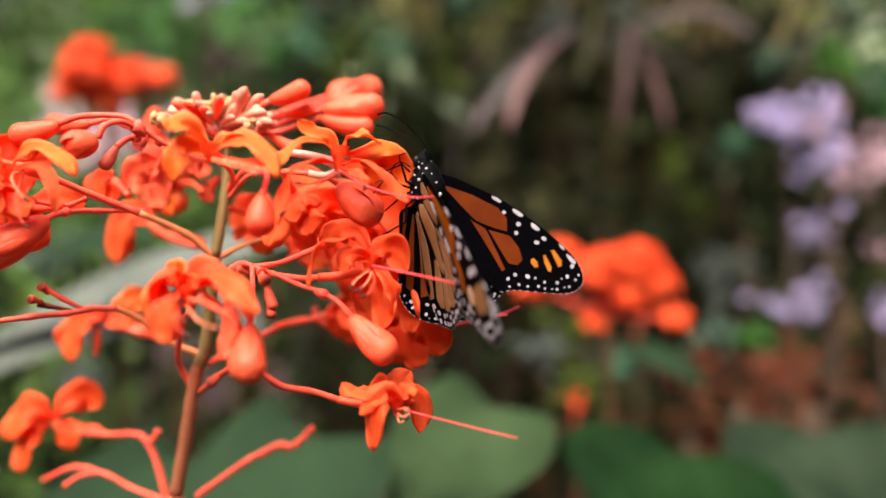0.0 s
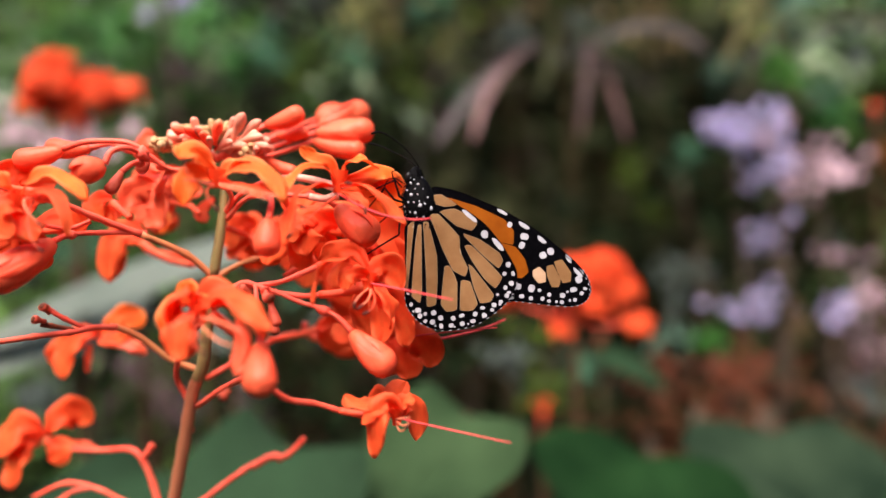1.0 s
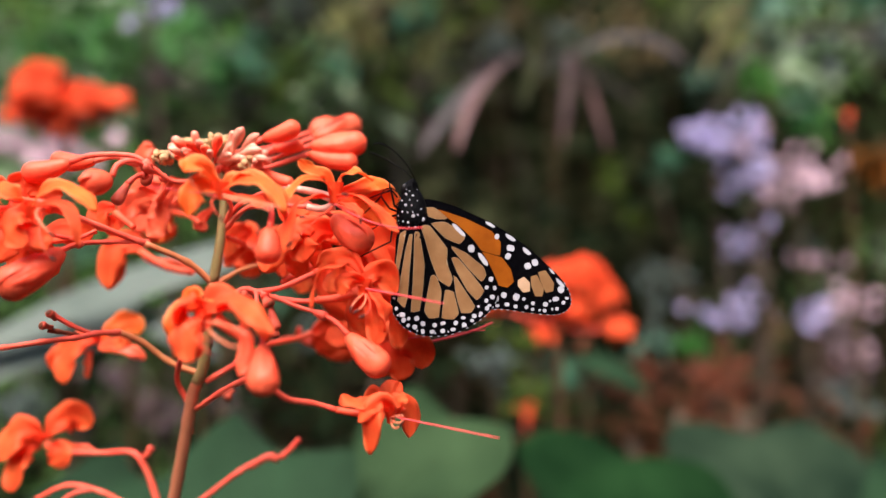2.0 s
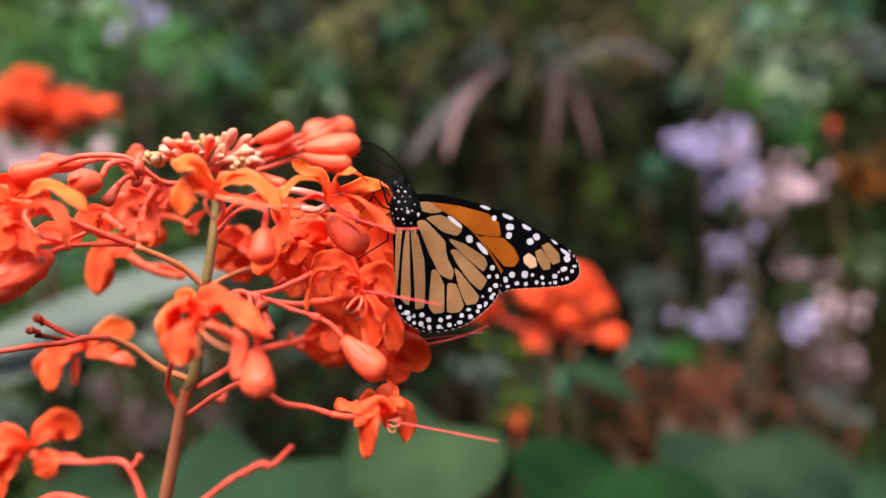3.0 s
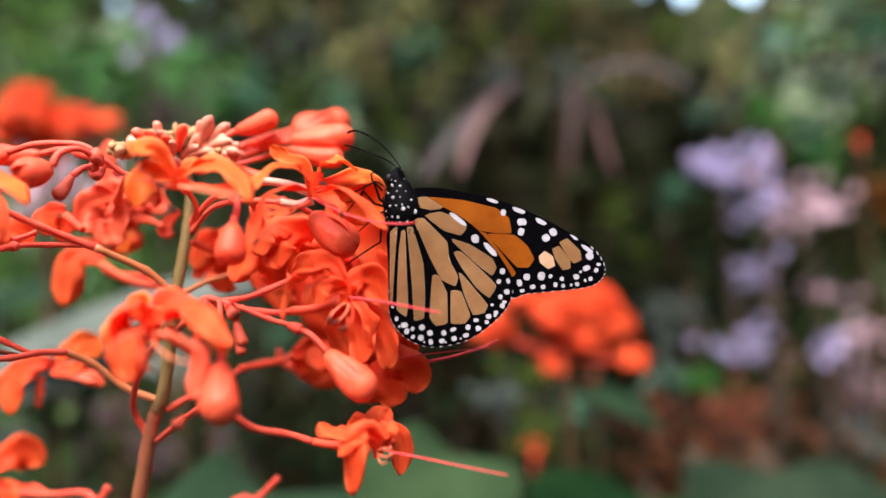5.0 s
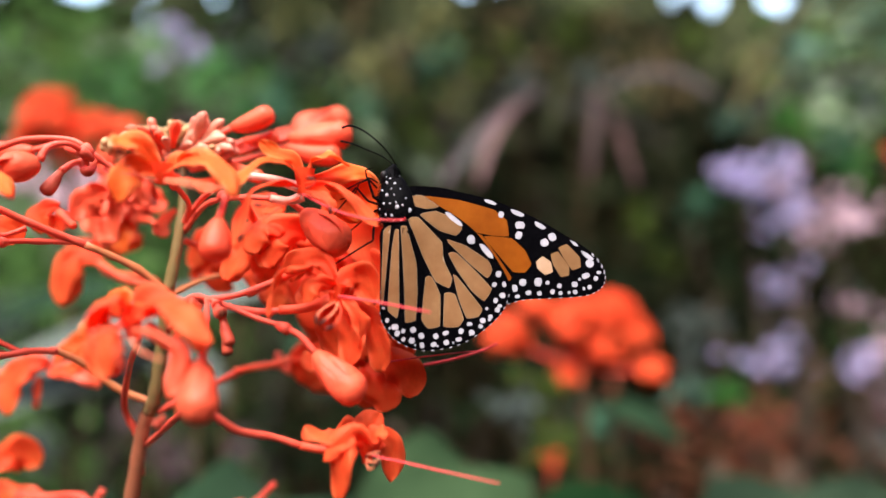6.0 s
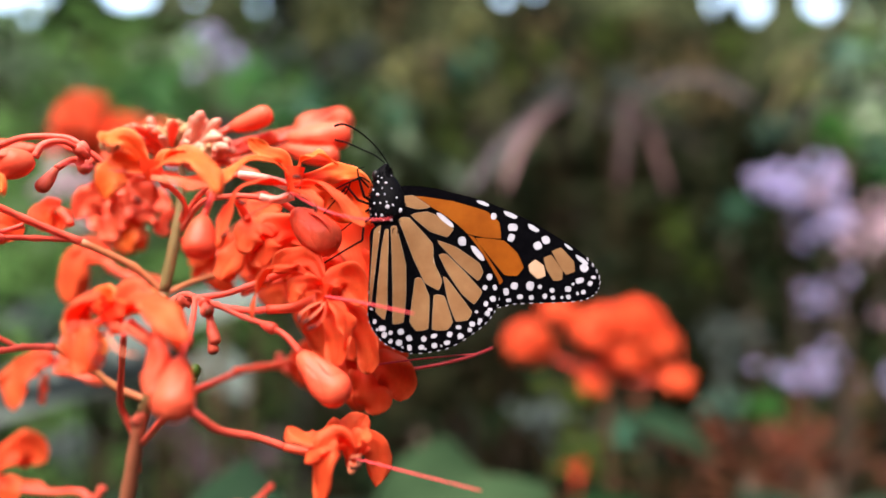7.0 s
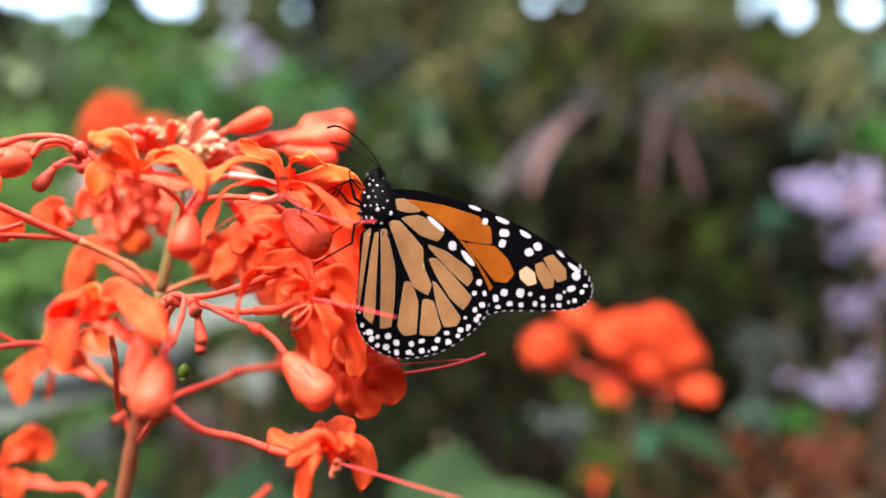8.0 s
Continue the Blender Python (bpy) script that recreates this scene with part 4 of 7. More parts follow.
def throat(fl, a, b, r0, r1):
    """The deep flared cup in which the lobes of a flower meet."""
    a, b = mm(a), mm(b)
    line = [a.lerp(b, k / 6) for k in range(7)]
    bm = tube(bmesh.new(), line, [(r0 + (r1 - r0) * (k / 6) ** 1.4) / 1000 * (1 + 0.05 * math.sin(5 * k)) for k in range(7)], 14, False)
    part("throat", bm, THROAT, fl)


def petal(fl, points, width, hint, cup, mat, widest):
    line = bezier([mm(p) for p in points], 22)
    bm = sheet(bmesh.new(), line, 1.04 * width / 1000, HINTS[hint], 0.45 * cup, widest, 0.00018, rnd, 0.17, 14, rnd.uniform(0.1, 0.7))
    return part("petal", bm, mat, fl)


def lobe(fl, points, width, hint, mat):
    """A slender reflexed lobe through the given points, its margins crumpled and rolled back."""
    line = spline([mm(p) for p in points], 24 // (len(points) - 1))
    bm = sheet(bmesh.new(), line, 1.08 * width / 1000, HINTS[hint], 0.10, 0.62, 0.00018, rnd, 0.17 if width < 5 else 0.23, 14, rnd.uniform(0.2, 0.9))
    return part("petal", bm, mat, fl)


def stamen(fl, points, r, mat, anther, name):
    line = bezier([mm(p) for p in points], 14)
    r *= 0.78 if mat is FILAMENT_PALE else 1.0
    ob = part(name, tube(bmesh.new(), line, [r / 1000 * (1 - 0.35 * i / 14) for i in range(15)], 6), mat, fl, at=line[0])
    if anther:
        d = (line[-1] - line[-2]).to_track_quat("Z", "Y").to_matrix().to_4x4()
        part("anther", ellipsoid(bmesh.new(), line[-1], (0.00035, 0.00035, 0.0009), d, 8, 6), ANTHER, ob)
    return ob


def spent_cup(a, b):
    """A dried calyx at the end of a stalk: a ribbed cup with a dark hollow."""
    a, b = mm(a), mm(b)
    d = (b - a).normalized()
    tip = b + d * 0.0006
    ob = part("calyx", tube(bmesh.new(), [a, a.lerp(b, 0.45), a.lerp(b, 0.75), b, tip], [0.0006, 0.0006, 0.0009, 0.00115, 0.0010], 10), BUD_DARK, panicle, "dried reddish brown calyx", at=a)
    part("hollow", ellipsoid(bmesh.new(), tip, (0.0008, 0.0008, 0.0004), d.to_track_quat("Z", "Y").to_matrix().to_4x4(), 10, 6), DRIED, ob)


def aphid(p):
    c = mm(p)
    bm = ellipsoid(bmesh.new(), c, (0.0012, 0.0012, 0.0016), pose(0, 0, 0, 0, 12, 0), 14, 10)
    ellipsoid(bm, c + Vector((0.0001, -0.0003, -0.0016)), (0.0007, 0.0006, 0.0006), None, 10, 8)
    for k in range(6):
        q = c + Vector((0.0008 * (-1) ** k, -0.0006, 0.0007 - 0.0006 * (k // 2)))
        tube(bm, [q, q + Vector((0.0008 * (-1) ** k, -0.0003, 0.0002)), q + Vector((0.0012 * (-1) ** k, 0.0002, -0.0006))], [0.00009, 0.00008, 0.00005], 5)
    tagged(new("aphid", mesh_of("aphid", bm, APHID)), "small dark green aphid sitting on a swollen red bud", "insect")


# the stem down to the soil
bm = tube(bmesh.new(), spline([(-0.062, 0.272, -0.02), (-0.060, 0.268, 0.5), (-0.052, 0.259, 0.9), (-0.0490, 0.257, 0.9631)], 8),
          [0.0038 - 0.0016 * i / 24 for i in range(25)], 10)
part("stem", bm, STEM_RED, panicle)

# main axis of the panicle and its branches
stalk('stem', [(-49.0, 257.0, -36.9), (-44.3, 252.0, -18.0), (-40.8, 248.0, -3.1), (-38.3, 246.0, 2.6)], 2.15, 2.0, STEM_RED)
stalk('stem', [(-38.7, 246.3, 1.8), (-36.5, 244.0, 6.7), (-34.2, 241.0, 19.1), (-32.2, 238.0, 30.1)], 2.0, 1.75, STEM)
stalk('stem', [(-32.2, 238.0, 30.1), (-30.5, 238.0, 41.5), (-29.9, 239.0, 52.1), (-31.3, 241.0, 64.1)], 1.7, 1.1, STEM)
stalk('branch', [(-36.3, 246.0, 3.4), (-45.6, 244.0, 7.5), (-52.1, 241.0, 13.4), (-57.1, 237.0, 16.7)], 1.35, 1.15, STEM_MID)
stalk('branch', [(-56.8, 237.0, 16.6), (-61.1, 233.0, 16.7), (-64.6, 230.0, 15.9), (-70.9, 226.0, 15.3), (-78.1, 222.0, 14.3), (-83.5, 218.0, 13.8)], 1.15, 0.95, TWIG)
stalk('branch', [(-63.2, 233.0, 16.7), (-68.0, 231.0, 19.5), (-72.0, 230.0, 22.4)], 0.8, 1.0, TWIG)
stalk('branch', [(-64.4, 231.0, 16.3), (-67.8, 228.0, 17.4), (-70.6, 226.0, 18.2)], 0.6, 1.1, DRIED)
stalk('branch', [(-42.3, 252.0, -14.1), (-42.3, 249.0, -4.9), (-44.1, 245.0, 2.7), (-37.1, 230.0, 12.8), (-24.7, 205.0, 20.3)], 1.3, 0.8, TWIG)
stalk('branch', [(-36.3, 246.0, 1.8), (-31.0, 246.0, 4.9), (-26.3, 258.0, 7.8), (-21.0, 272.0, 10.9), (-14.2, 278.0, 10.8), (-4.4, 279.0, 8.4), (2.8, 279.0, 7.1)], 1.2, 1.0, TWIG)
stalk('branch', [(-15.1, 278.0, 10.5), (-15.3, 277.0, 12.7), (-14.7, 276.0, 14.4)], 0.9, 1.3, TWIG)
stalk('branch', [(-39.5, 248.0, -6.2), (-25.9, 228.0, 2.5), (-14.7, 208.0, 7.9), (-9.5, 204.0, 6.1), (-6.4, 207.0, 3.2), (-1.1, 213.0, 1.1), (3.6, 216.0, -1.0)], 1.15, 0.95, TWIG)
stalk('branch', [(-32.4, 238.0, 29.7), (-38.0, 234.0, 35.5), (-47.2, 228.0, 40.3)], 1.35, 1.2, STEM_MID)
stalk('branch', [(-47.0, 228.2, 40.2), (-55.7, 222.0, 44.1), (-60.8, 216.0, 47.0), (-64.6, 211.0, 49.3)], 1.2, 1.0, TWIG)
stalk('branch', [(-46.2, 229.0, 40.8), (-53.8, 224.0, 40.5), (-59.5, 219.0, 39.9), (-63.5, 214.0, 37.5)], 0.9, 0.9, TWIG)
stalk('branch', [(-57.5, 223.0, 43.2), (-61.4, 220.0, 41.3), (-65.9, 216.0, 42.0)], 0.8, 0.7, TWIG)
stalk('branch', [(-31.5, 238.0, 29.7), (-25.8, 243.0, 33.4), (-18.7, 252.0, 36.2)], 1.1, 0.9, STEM_MID)
stalk('branch', [(-32.4, 240.0, 21.4), (-22.5, 225.0, 26.4), (-15.5, 216.0, 28.0)], 1.1, 1.0, TWIG)
stalk('branch', [(-15.5, 216.0, 28.0), (-9.9, 217.0, 28.9), (-2.6, 221.0, 32.3)], 0.8, 0.95, TWIG)
stalk('branch', [(-15.5, 216.0, 28.0), (-10.9, 216.0, 26.3), (-4.4, 216.0, 25.5), (-1.1, 216.0, 25.8)], 0.9, 0.95, TWIG)
stalk('branch', [(-11.6, 216.0, 26.7), (-5.5, 215.0, 24.2), (-0.8, 214.0, 22.9)], 0.8, 0.75, TWIG)
stalk('branch', [(-15.9, 216.0, 28.0), (-14.5, 212.0, 23.7), (-12.0, 204.0, 19.2)], 0.75, 0.8, TWIG)
stalk('branch', [(-15.5, 216.0, 28.0), (-19.1, 218.0, 28.6), (-22.0, 219.0, 26.9)], 0.7, 1.2, TWIG)
stalk('branch', [(-14.9, 216.0, 28.0), (-13.6, 215.0, 27.1), (-12.6, 214.0, 25.8)], 0.6, 0.9, TWIG)
stalk('branch', [(-29.7, 239.0, 46.1), (-26.0, 232.0, 49.9), (-22.4, 212.0, 51.3)], 0.9, 0.8, TWIG)
stalk('branch', [(-29.4, 239.0, 46.8), (-24.4, 234.0, 50.9), (-18.8, 226.0, 52.2), (-13.1, 219.0, 53.0), (-8.2, 216.0, 53.4)], 0.9, 0.8, TWIG)
stalk('branch', [(-29.4, 239.0, 44.6), (-21.2, 230.0, 49.8), (-10.4, 219.0, 49.4), (-3.5, 216.0, 48.7)], 0.9, 0.8, TWIG)
stalk('branch', [(-31.0, 240.0, 58.2), (-34.7, 232.0, 57.1), (-39.3, 225.0, 56.2), (-43.3, 221.0, 59.4)], 1.0, 0.8, TWIG)
stalk('branch', [(-57.0, 270.0, -42.1), (-60.9, 271.0, -31.3), (-64.1, 271.0, -25.4), (-68.7, 273.0, -24.0), (-77.8, 276.0, -25.1), (-92.1, 280.0, -25.4)], 1.5, 1.0, TWIG)
stalk('branch', [(-63.6, 271.0, -26.4), (-61.1, 270.0, -24.1), (-59.8, 270.0, -21.9)], 1.1, 1.5, TWIG)
stalk('branch', [(-53.7, 268.0, -43.1), (-69.0, 272.0, -39.8), (-75.9, 272.0, -36.3), (-87.7, 275.0, -34.9), (-99.7, 278.0, -40.2)], 1.1, 0.9, TWIG)
stalk('branch', [(-79.8, 273.0, -35.9), (-84.5, 272.0, -36.6), (-89.1, 271.0, -39.7)], 0.9, 0.9, TWIG)
stalk('branch', [(-43.7, 258.0, -37.3), (-33.5, 268.0, -30.5), (-25.5, 270.0, -26.3), (-19.7, 271.0, -25.9), (-13.8, 272.0, -20.4)], 1.2, 1.3, TWIG)
stalk('branch', [(-29.5, 269.0, -28.7), (-23.8, 270.0, -25.6), (-20.3, 270.0, -26.3)], 1.4, 1.9, TWIG)

# buds
bud((-64.0, 222.0, 60.4), (-75.4, 222.0, 57.8), 3.2, BUD, [(-43.0, 221.0, 59.0), (-46.3, 220.0, 61.5), (-51.0, 220.0, 62.2), (-58.1, 221.0, 62.1), (-63.7, 222.0, 60.6)], 0.55)
bud((-61.9, 232.0, 62.5), (-74.8, 236.0, 63.7), 2.9, BUD, [(-48.9, 228.0, 60.8), (-55.4, 230.0, 63.2), (-61.9, 232.0, 62.5)], 0.55)
bud((-49.3, 212.0, 55.4), (-55.3, 209.0, 53.6), 3.7, BUD, [(-43.0, 221.0, 57.7), (-45.3, 216.0, 59.9), (-48.1, 213.0, 58.7), (-49.2, 212.0, 55.7)], 0.55)
bud((-47.6, 217.0, 54.4), (-49.9, 215.0, 49.3), 1.7, BUD_DARK, [(-43.9, 221.0, 57.0), (-45.8, 219.0, 56.7), (-47.5, 217.0, 54.5)], 0.55)
bud((-45.0, 226.0, 58.8), (-46.5, 224.0, 55.3), 1.7, BUD_DARK, [(-41.1, 226.0, 56.3), (-43.2, 226.0, 58.4), (-45.0, 226.0, 58.8)], 0.55)
bud((-61.5, 214.0, 38.0), (-72.5, 206.0, 28.8), 4.9, BUD, [(-58.9, 219.0, 39.9), (-60.5, 217.0, 39.4), (-61.4, 214.0, 38.1)], 0.55)
bud((-19.6, 241.0, 70.3), (-9.3, 240.0, 74.2), 2.9, BUD, [(-30.1, 241.0, 62.9), (-25.6, 241.0, 66.7), (-19.6, 241.0, 70.3)], 0.55)
bud((-7.9, 258.0, 73.7), (5.5, 265.0, 80.6), 4.5, BUD, [(-28.9, 242.0, 62.3), (-19.6, 248.0, 67.2), (-7.9, 258.0, 73.7)], 0.55)
bud((-6.9, 247.0, 69.5), (9.1, 246.0, 70.8), 4.1, BUD, [(-27.1, 241.0, 61.4), (-18.7, 244.0, 64.7), (-6.9, 247.0, 69.5)], 0.55)
bud((-7.7, 247.0, 67.1), (6.7, 244.0, 64.3), 3.0, BUD, [(-26.8, 240.0, 60.5), (-18.5, 243.0, 62.5), (-7.7, 247.0, 67.1)], 0.55)
bud((-10.0, 266.0, 76.9), (-2.8, 270.0, 81.3), 3.8, BUD, [(-27.4, 248.0, 65.3), (-18.6, 258.0, 71.9), (-10.0, 266.0, 76.9)], 0.55)
bud((-17.6, 246.0, 68.4), (-8.8, 244.0, 69.4), 1.9, BUD, [(-28.6, 241.0, 61.4), (-23.1, 243.0, 64.5), (-17.6, 246.0, 68.4)], 0.55)
bud((-18.8, 238.0, 61.0), (-10.3, 236.0, 57.0), 1.9, BUD, [(-29.0, 240.0, 59.7), (-23.5, 239.0, 61.1), (-18.8, 238.0, 61.0)], 0.55)
bud((-23.3, 238.0, 63.7), (-16.2, 236.0, 63.4), 1.3, BUD_PALE, [(-29.8, 240.0, 60.5), (-26.5, 239.0, 62.3), (-23.3, 238.0, 63.7)], 0.55)
bud((-24.6, 237.0, 65.3), (-16.8, 234.0, 65.1), 1.3, BUD_PALE, [(-30.5, 240.0, 61.2), (-27.8, 238.0, 63.2), (-24.6, 237.0, 65.3)], 0.55)
bud((-10.1, 203.0, 42.6), (-10.1, 201.0, 34.5), 3.4, BUD, [(-13.5, 215.0, 49.0), (-10.6, 208.0, 47.1), (-10.0, 203.0, 42.7)], 0.55)
bud((2.4, 221.0, 46.7), (12.2, 218.0, 39.1), 4.7, BUD, [(-4.7, 217.0, 49.0), (-1.6, 219.0, 49.1), (2.4, 221.0, 46.7)], 0.55)
bud((6.8, 213.0, 17.4), (16.6, 211.0, 9.0), 4.0, BUD, [(-1.4, 214.0, 22.9), (3.3, 213.0, 21.0), (6.8, 213.0, 17.4)], 0.55)
bud((-10.4, 197.0, 16.6), (-8.3, 190.0, 7.4), 3.8, BUD, [(-12.5, 205.0, 20.4), (-11.0, 200.0, 18.4), (-10.4, 197.0, 16.6)], 0.55)
bud((-12.0, 214.0, 24.2), (-10.0, 213.0, 18.7), 1.4, BUD_DARK, [(-14.0, 215.0, 27.4), (-12.8, 214.0, 26.1), (-12.0, 214.0, 24.2)], 0.55)
bud((-23.6, 220.0, 27.0), (-20.6, 218.0, 26.5), 1.2, BUD_DARK, [], 0.55)
bud((-13.4, 214.0, 26.1), (-12.0, 213.0, 24.4), 1.2, BUD_DARK, [], 0.55)
bud((-27.6, 240.0, 67.3), (-24.8, 239.0, 72.0), 1.2, BUD_PALE, [(-32.3, 240.0, 60.5), (-30.0, 240.0, 63.1), (-27.6, 240.0, 67.3)], 0.55)
bud((-39.5, 241.0, 66.7), (-44.5, 241.0, 70.7), 1.4, BUD_PALE, [(-32.3, 240.0, 60.5), (-35.7, 240.0, 63.0), (-39.5, 241.0, 66.7)], 0.55)
bud((-40.0, 239.0, 65.3), (-44.6, 238.0, 68.1), 1.2, BUD_PALE, [(-32.3, 240.0, 60.5), (-36.3, 240.0, 63.0), (-40.0, 239.0, 65.3)], 0.55)
bud((-36.4, 238.0, 67.2), (-37.3, 236.0, 71.4), 1.2, BUD_PALE, [(-32.3, 240.0, 60.5), (-34.7, 240.0, 63.0), (-36.4, 238.0, 67.2)], 0.55)
bud((-28.3, 237.0, 67.3), (-26.3, 235.0, 71.3), 1.0, BUD_PALE, [(-32.3, 240.0, 60.5), (-30.7, 240.0, 63.1), (-28.3, 237.0, 67.3)], 0.55)
bud((-36.8, 236.0, 65.1), (-39.4, 232.0, 65.8), 1.2, BUD_PALE, [(-32.3, 240.0, 60.5), (-35.2, 240.0, 63.0), (-36.8, 236.0, 65.1)], 0.55)
bud((-25.0, 236.0, 64.8), (-19.9, 233.0, 67.2), 1.2, BUD_PALE, [(-32.3, 240.0, 60.5), (-29.2, 240.0, 63.1), (-25.0, 236.0, 64.8)], 0.55)
aphid((-16.4, 219.2, 13.0))

# spent flower stalks that end in small dry cups
spent_cup((-16.8, 216.0, 26.3), (-18.6, 215.0, 27.3))
spent_cup((-13.3, 215.0, 26.4), (-11.9, 213.0, 25.3))
spent_cup((-12.0, 214.0, 22.0), (-10.7, 213.5, 17.7))
spent_cup((-17.1, 199.0, 6.8), (-18.1, 198.0, 5.5))
spent_cup((-71.1, 231.0, 20.5), (-71.6, 229.0, 22.1))
spent_cup((-69.5, 226.0, 18.8), (-70.8, 224.0, 19.4))

# flower with the curling orange lobes in front of the crown
fa = flower([(-23.5, 216.0, 51.1), (-22.3, 211.0, 51.5), (-21.5, 207.0, 52.1)], 0.9, 1.3)
throat(fa, (-22.2, 206.0, 49.7), (-21.8, 205.0, 53.8), 1.1, 2.2)
lobe(fa, [(-22.6, 205.0, 53.1), (-24.8, 203.0, 56.1), (-26.7, 201.0, 57.1), (-28.1, 199.0, 55.1)], 5.4, 'c', PETAL_GOLD)
lobe(fa, [(-23.0, 205.0, 51.8), (-26.0, 202.0, 52.5), (-27.3, 200.0, 49.7), (-27.7, 200.0, 45.2)], 4.9, 'c', PETAL_GOLD)
lobe(fa, [(-21.7, 206.0, 52.8), (-18.5, 205.0, 54.8), (-15.1, 204.0, 55.9), (-12.4, 203.0, 54.6)], 3.1, 'u', PETAL_GOLD)
lobe(fa, [(-21.1, 205.0, 52.1), (-16.1, 203.0, 54.3), (-11.2, 201.0, 53.3), (-7.7, 199.0, 50.2), (-5.4, 197.0, 46.0)], 4.1, 'u', PETAL_GOLD)
lobe(fa, [(-21.1, 205.0, 50.9), (-16.7, 203.0, 50.3), (-12.7, 202.0, 49.3), (-9.3, 201.0, 47.6)], 3.4, 'u', PETAL)
stamen(fa, [(-21.4, 205.0, 50.5), (-14.7, 197.0, 48.8), (-10.0, 195.0, 47.4), (-6.0, 194.0, 46.6)], 0.36, FILAMENT_PALE, 0, 'stamen')
stamen(fa, [(-21.4, 205.0, 50.0), (-15.2, 197.0, 48.1), (-11.1, 195.0, 46.9), (-7.9, 194.0, 45.9)], 0.32, FILAMENT_PALE, 0, 'stamen')
stamen(fa, [(-21.8, 203.0, 49.9), (-23.2, 195.0, 49.2), (-25.4, 194.0, 50.9), (-25.1, 194.0, 53.6)], 0.28, FILAMENT_PALE, 1, 'stamen')
stamen(fa, [(-22.0, 203.0, 49.6), (-22.1, 195.0, 48.6), (-20.4, 194.0, 45.9), (-18.5, 194.0, 44.1)], 0.2, FILAMENT, 1, 'stamen')
stamen(fa, [(-22.3, 204.0, 50.3), (-25.4, 200.0, 50.3), (-30.0, 199.0, 51.1), (-36.3, 200.0, 51.8)], 0.13, STYLE, 0, 'stamen')

# flower under the head of the butterfly
fb = flower([(-8.2, 216.0, 53.4), (-3.2, 216.0, 52.7), (2.8, 216.0, 50.9)], 0.85, 1.3, TUBE_PALE)
throat(fb, (3.3, 215.5, 49.6), (3.5, 215.0, 54.8), 1.2, 2.3)
lobe(fb, [(3.2, 214.0, 53.3), (1.5, 213.0, 56.5), (-2.0, 212.0, 57.6), (-5.0, 211.0, 59.5)], 3.3, 'c', PETAL_GOLD)
lobe(fb, [(2.9, 214.0, 52.9), (0.4, 210.0, 55.0), (-3.0, 206.0, 54.3), (-5.9, 203.0, 50.6), (-6.8, 201.0, 47.9)], 2.3, 'u', PETAL_GOLD)
lobe(fb, [(3.8, 215.0, 53.7), (5.4, 214.0, 56.5), (9.0, 213.0, 57.1), (12.9, 213.0, 55.0)], 4.1, 'u', PETAL_GOLD)
lobe(fb, [(3.9, 216.0, 52.7), (8.7, 217.0, 53.8), (12.8, 219.0, 55.1), (17.0, 221.0, 54.4)], 4.0, 'c', PETAL_GOLD)
lobe(fb, [(5.6, 217.0, 52.3), (11.0, 220.0, 53.2), (15.6, 223.0, 51.0), (17.9, 223.0, 44.2)], 6.6, 'c', PETAL_GOLD)
stamen(fb, [(3.0, 213.0, 48.2), (2.0, 204.0, 45.6), (-0.2, 202.0, 44.7), (-2.5, 202.0, 45.1)], 0.22, FILAMENT, 1, 'stamen')
stamen(fb, [(3.0, 213.0, 48.5), (0.5, 203.0, 44.5), (-2.3, 201.0, 41.8), (-5.3, 201.0, 38.9)], 0.22, FILAMENT, 1, 'stamen')
stamen(fb, [(4.0, 213.0, 49.1), (8.2, 206.0, 47.0), (10.7, 205.0, 46.2), (10.5, 205.0, 44.6)], 0.22, FILAMENT, 1, 'stamen')
stamen(fb, [(4.3, 213.0, 50.4), (8.7, 205.0, 49.9), (7.7, 204.0, 50.5), (6.9, 204.0, 50.5)], 0.2, FILAMENT, 1, 'stamen')
fb2 = flower([(-3.5, 216.0, 48.7), (0.1, 216.0, 48.2), (3.1, 216.0, 49.2)], 0.85, 1.2, TUBE_PALE)
lobe(fb2, [(2.4, 214.0, 50.8), (-0.9, 209.0, 50.8), (-4.1, 205.0, 48.6), (-5.8, 203.0, 43.8), (-6.5, 201.0, 36.7)], 2.9, 'l', PETAL)
lobe(fb2, [(4.1, 214.0, 50.8), (9.6, 211.0, 51.0), (14.0, 210.0, 48.2), (17.1, 210.0, 44.4), (19.2, 210.0, 42.0)], 2.4, 'u', PETAL)
lobe(fb2, [(4.3, 213.0, 49.9), (7.3, 211.0, 48.6), (9.5, 210.0, 47.2), (10.6, 210.0, 44.7)], 2.0, 'u', PETAL)
lobe(fb2, [(4.0, 219.0, 51.1), (7.5, 220.0, 51.2), (10.7, 221.0, 49.8), (14.1, 222.0, 44.7)], 7.2, 'c', PETAL_GOLD)
stamen(fb2, [(3.6, 213.0, 49.1), (10.6, 207.0, 44.5), (17.2, 205.0, 42.0), (24.8, 205.0, 42.9)], 0.24, STYLE, 0, 'style')

# flowers crowded behind, below the butterfly
fm = flower([(-2.6, 221.0, 32.3), (0.8, 226.0, 34.8), (4.5, 230.0, 38.4)], 0.8, 1.2)
petal(fm, [(5.9, 230.0, 51.3), (10.3, 228.0, 49.7), (16.0, 227.0, 45.4), (16.8, 227.0, 32.7)], 9.4, 'c', 0.15, PETAL, 0.62)
petal(fm, [(1.4, 232.0, 42.8), (-4.1, 230.0, 45.5), (-8.9, 229.0, 43.3), (-6.0, 229.0, 35.2)], 10.1, 'c', 0.15, PETAL, 0.62)
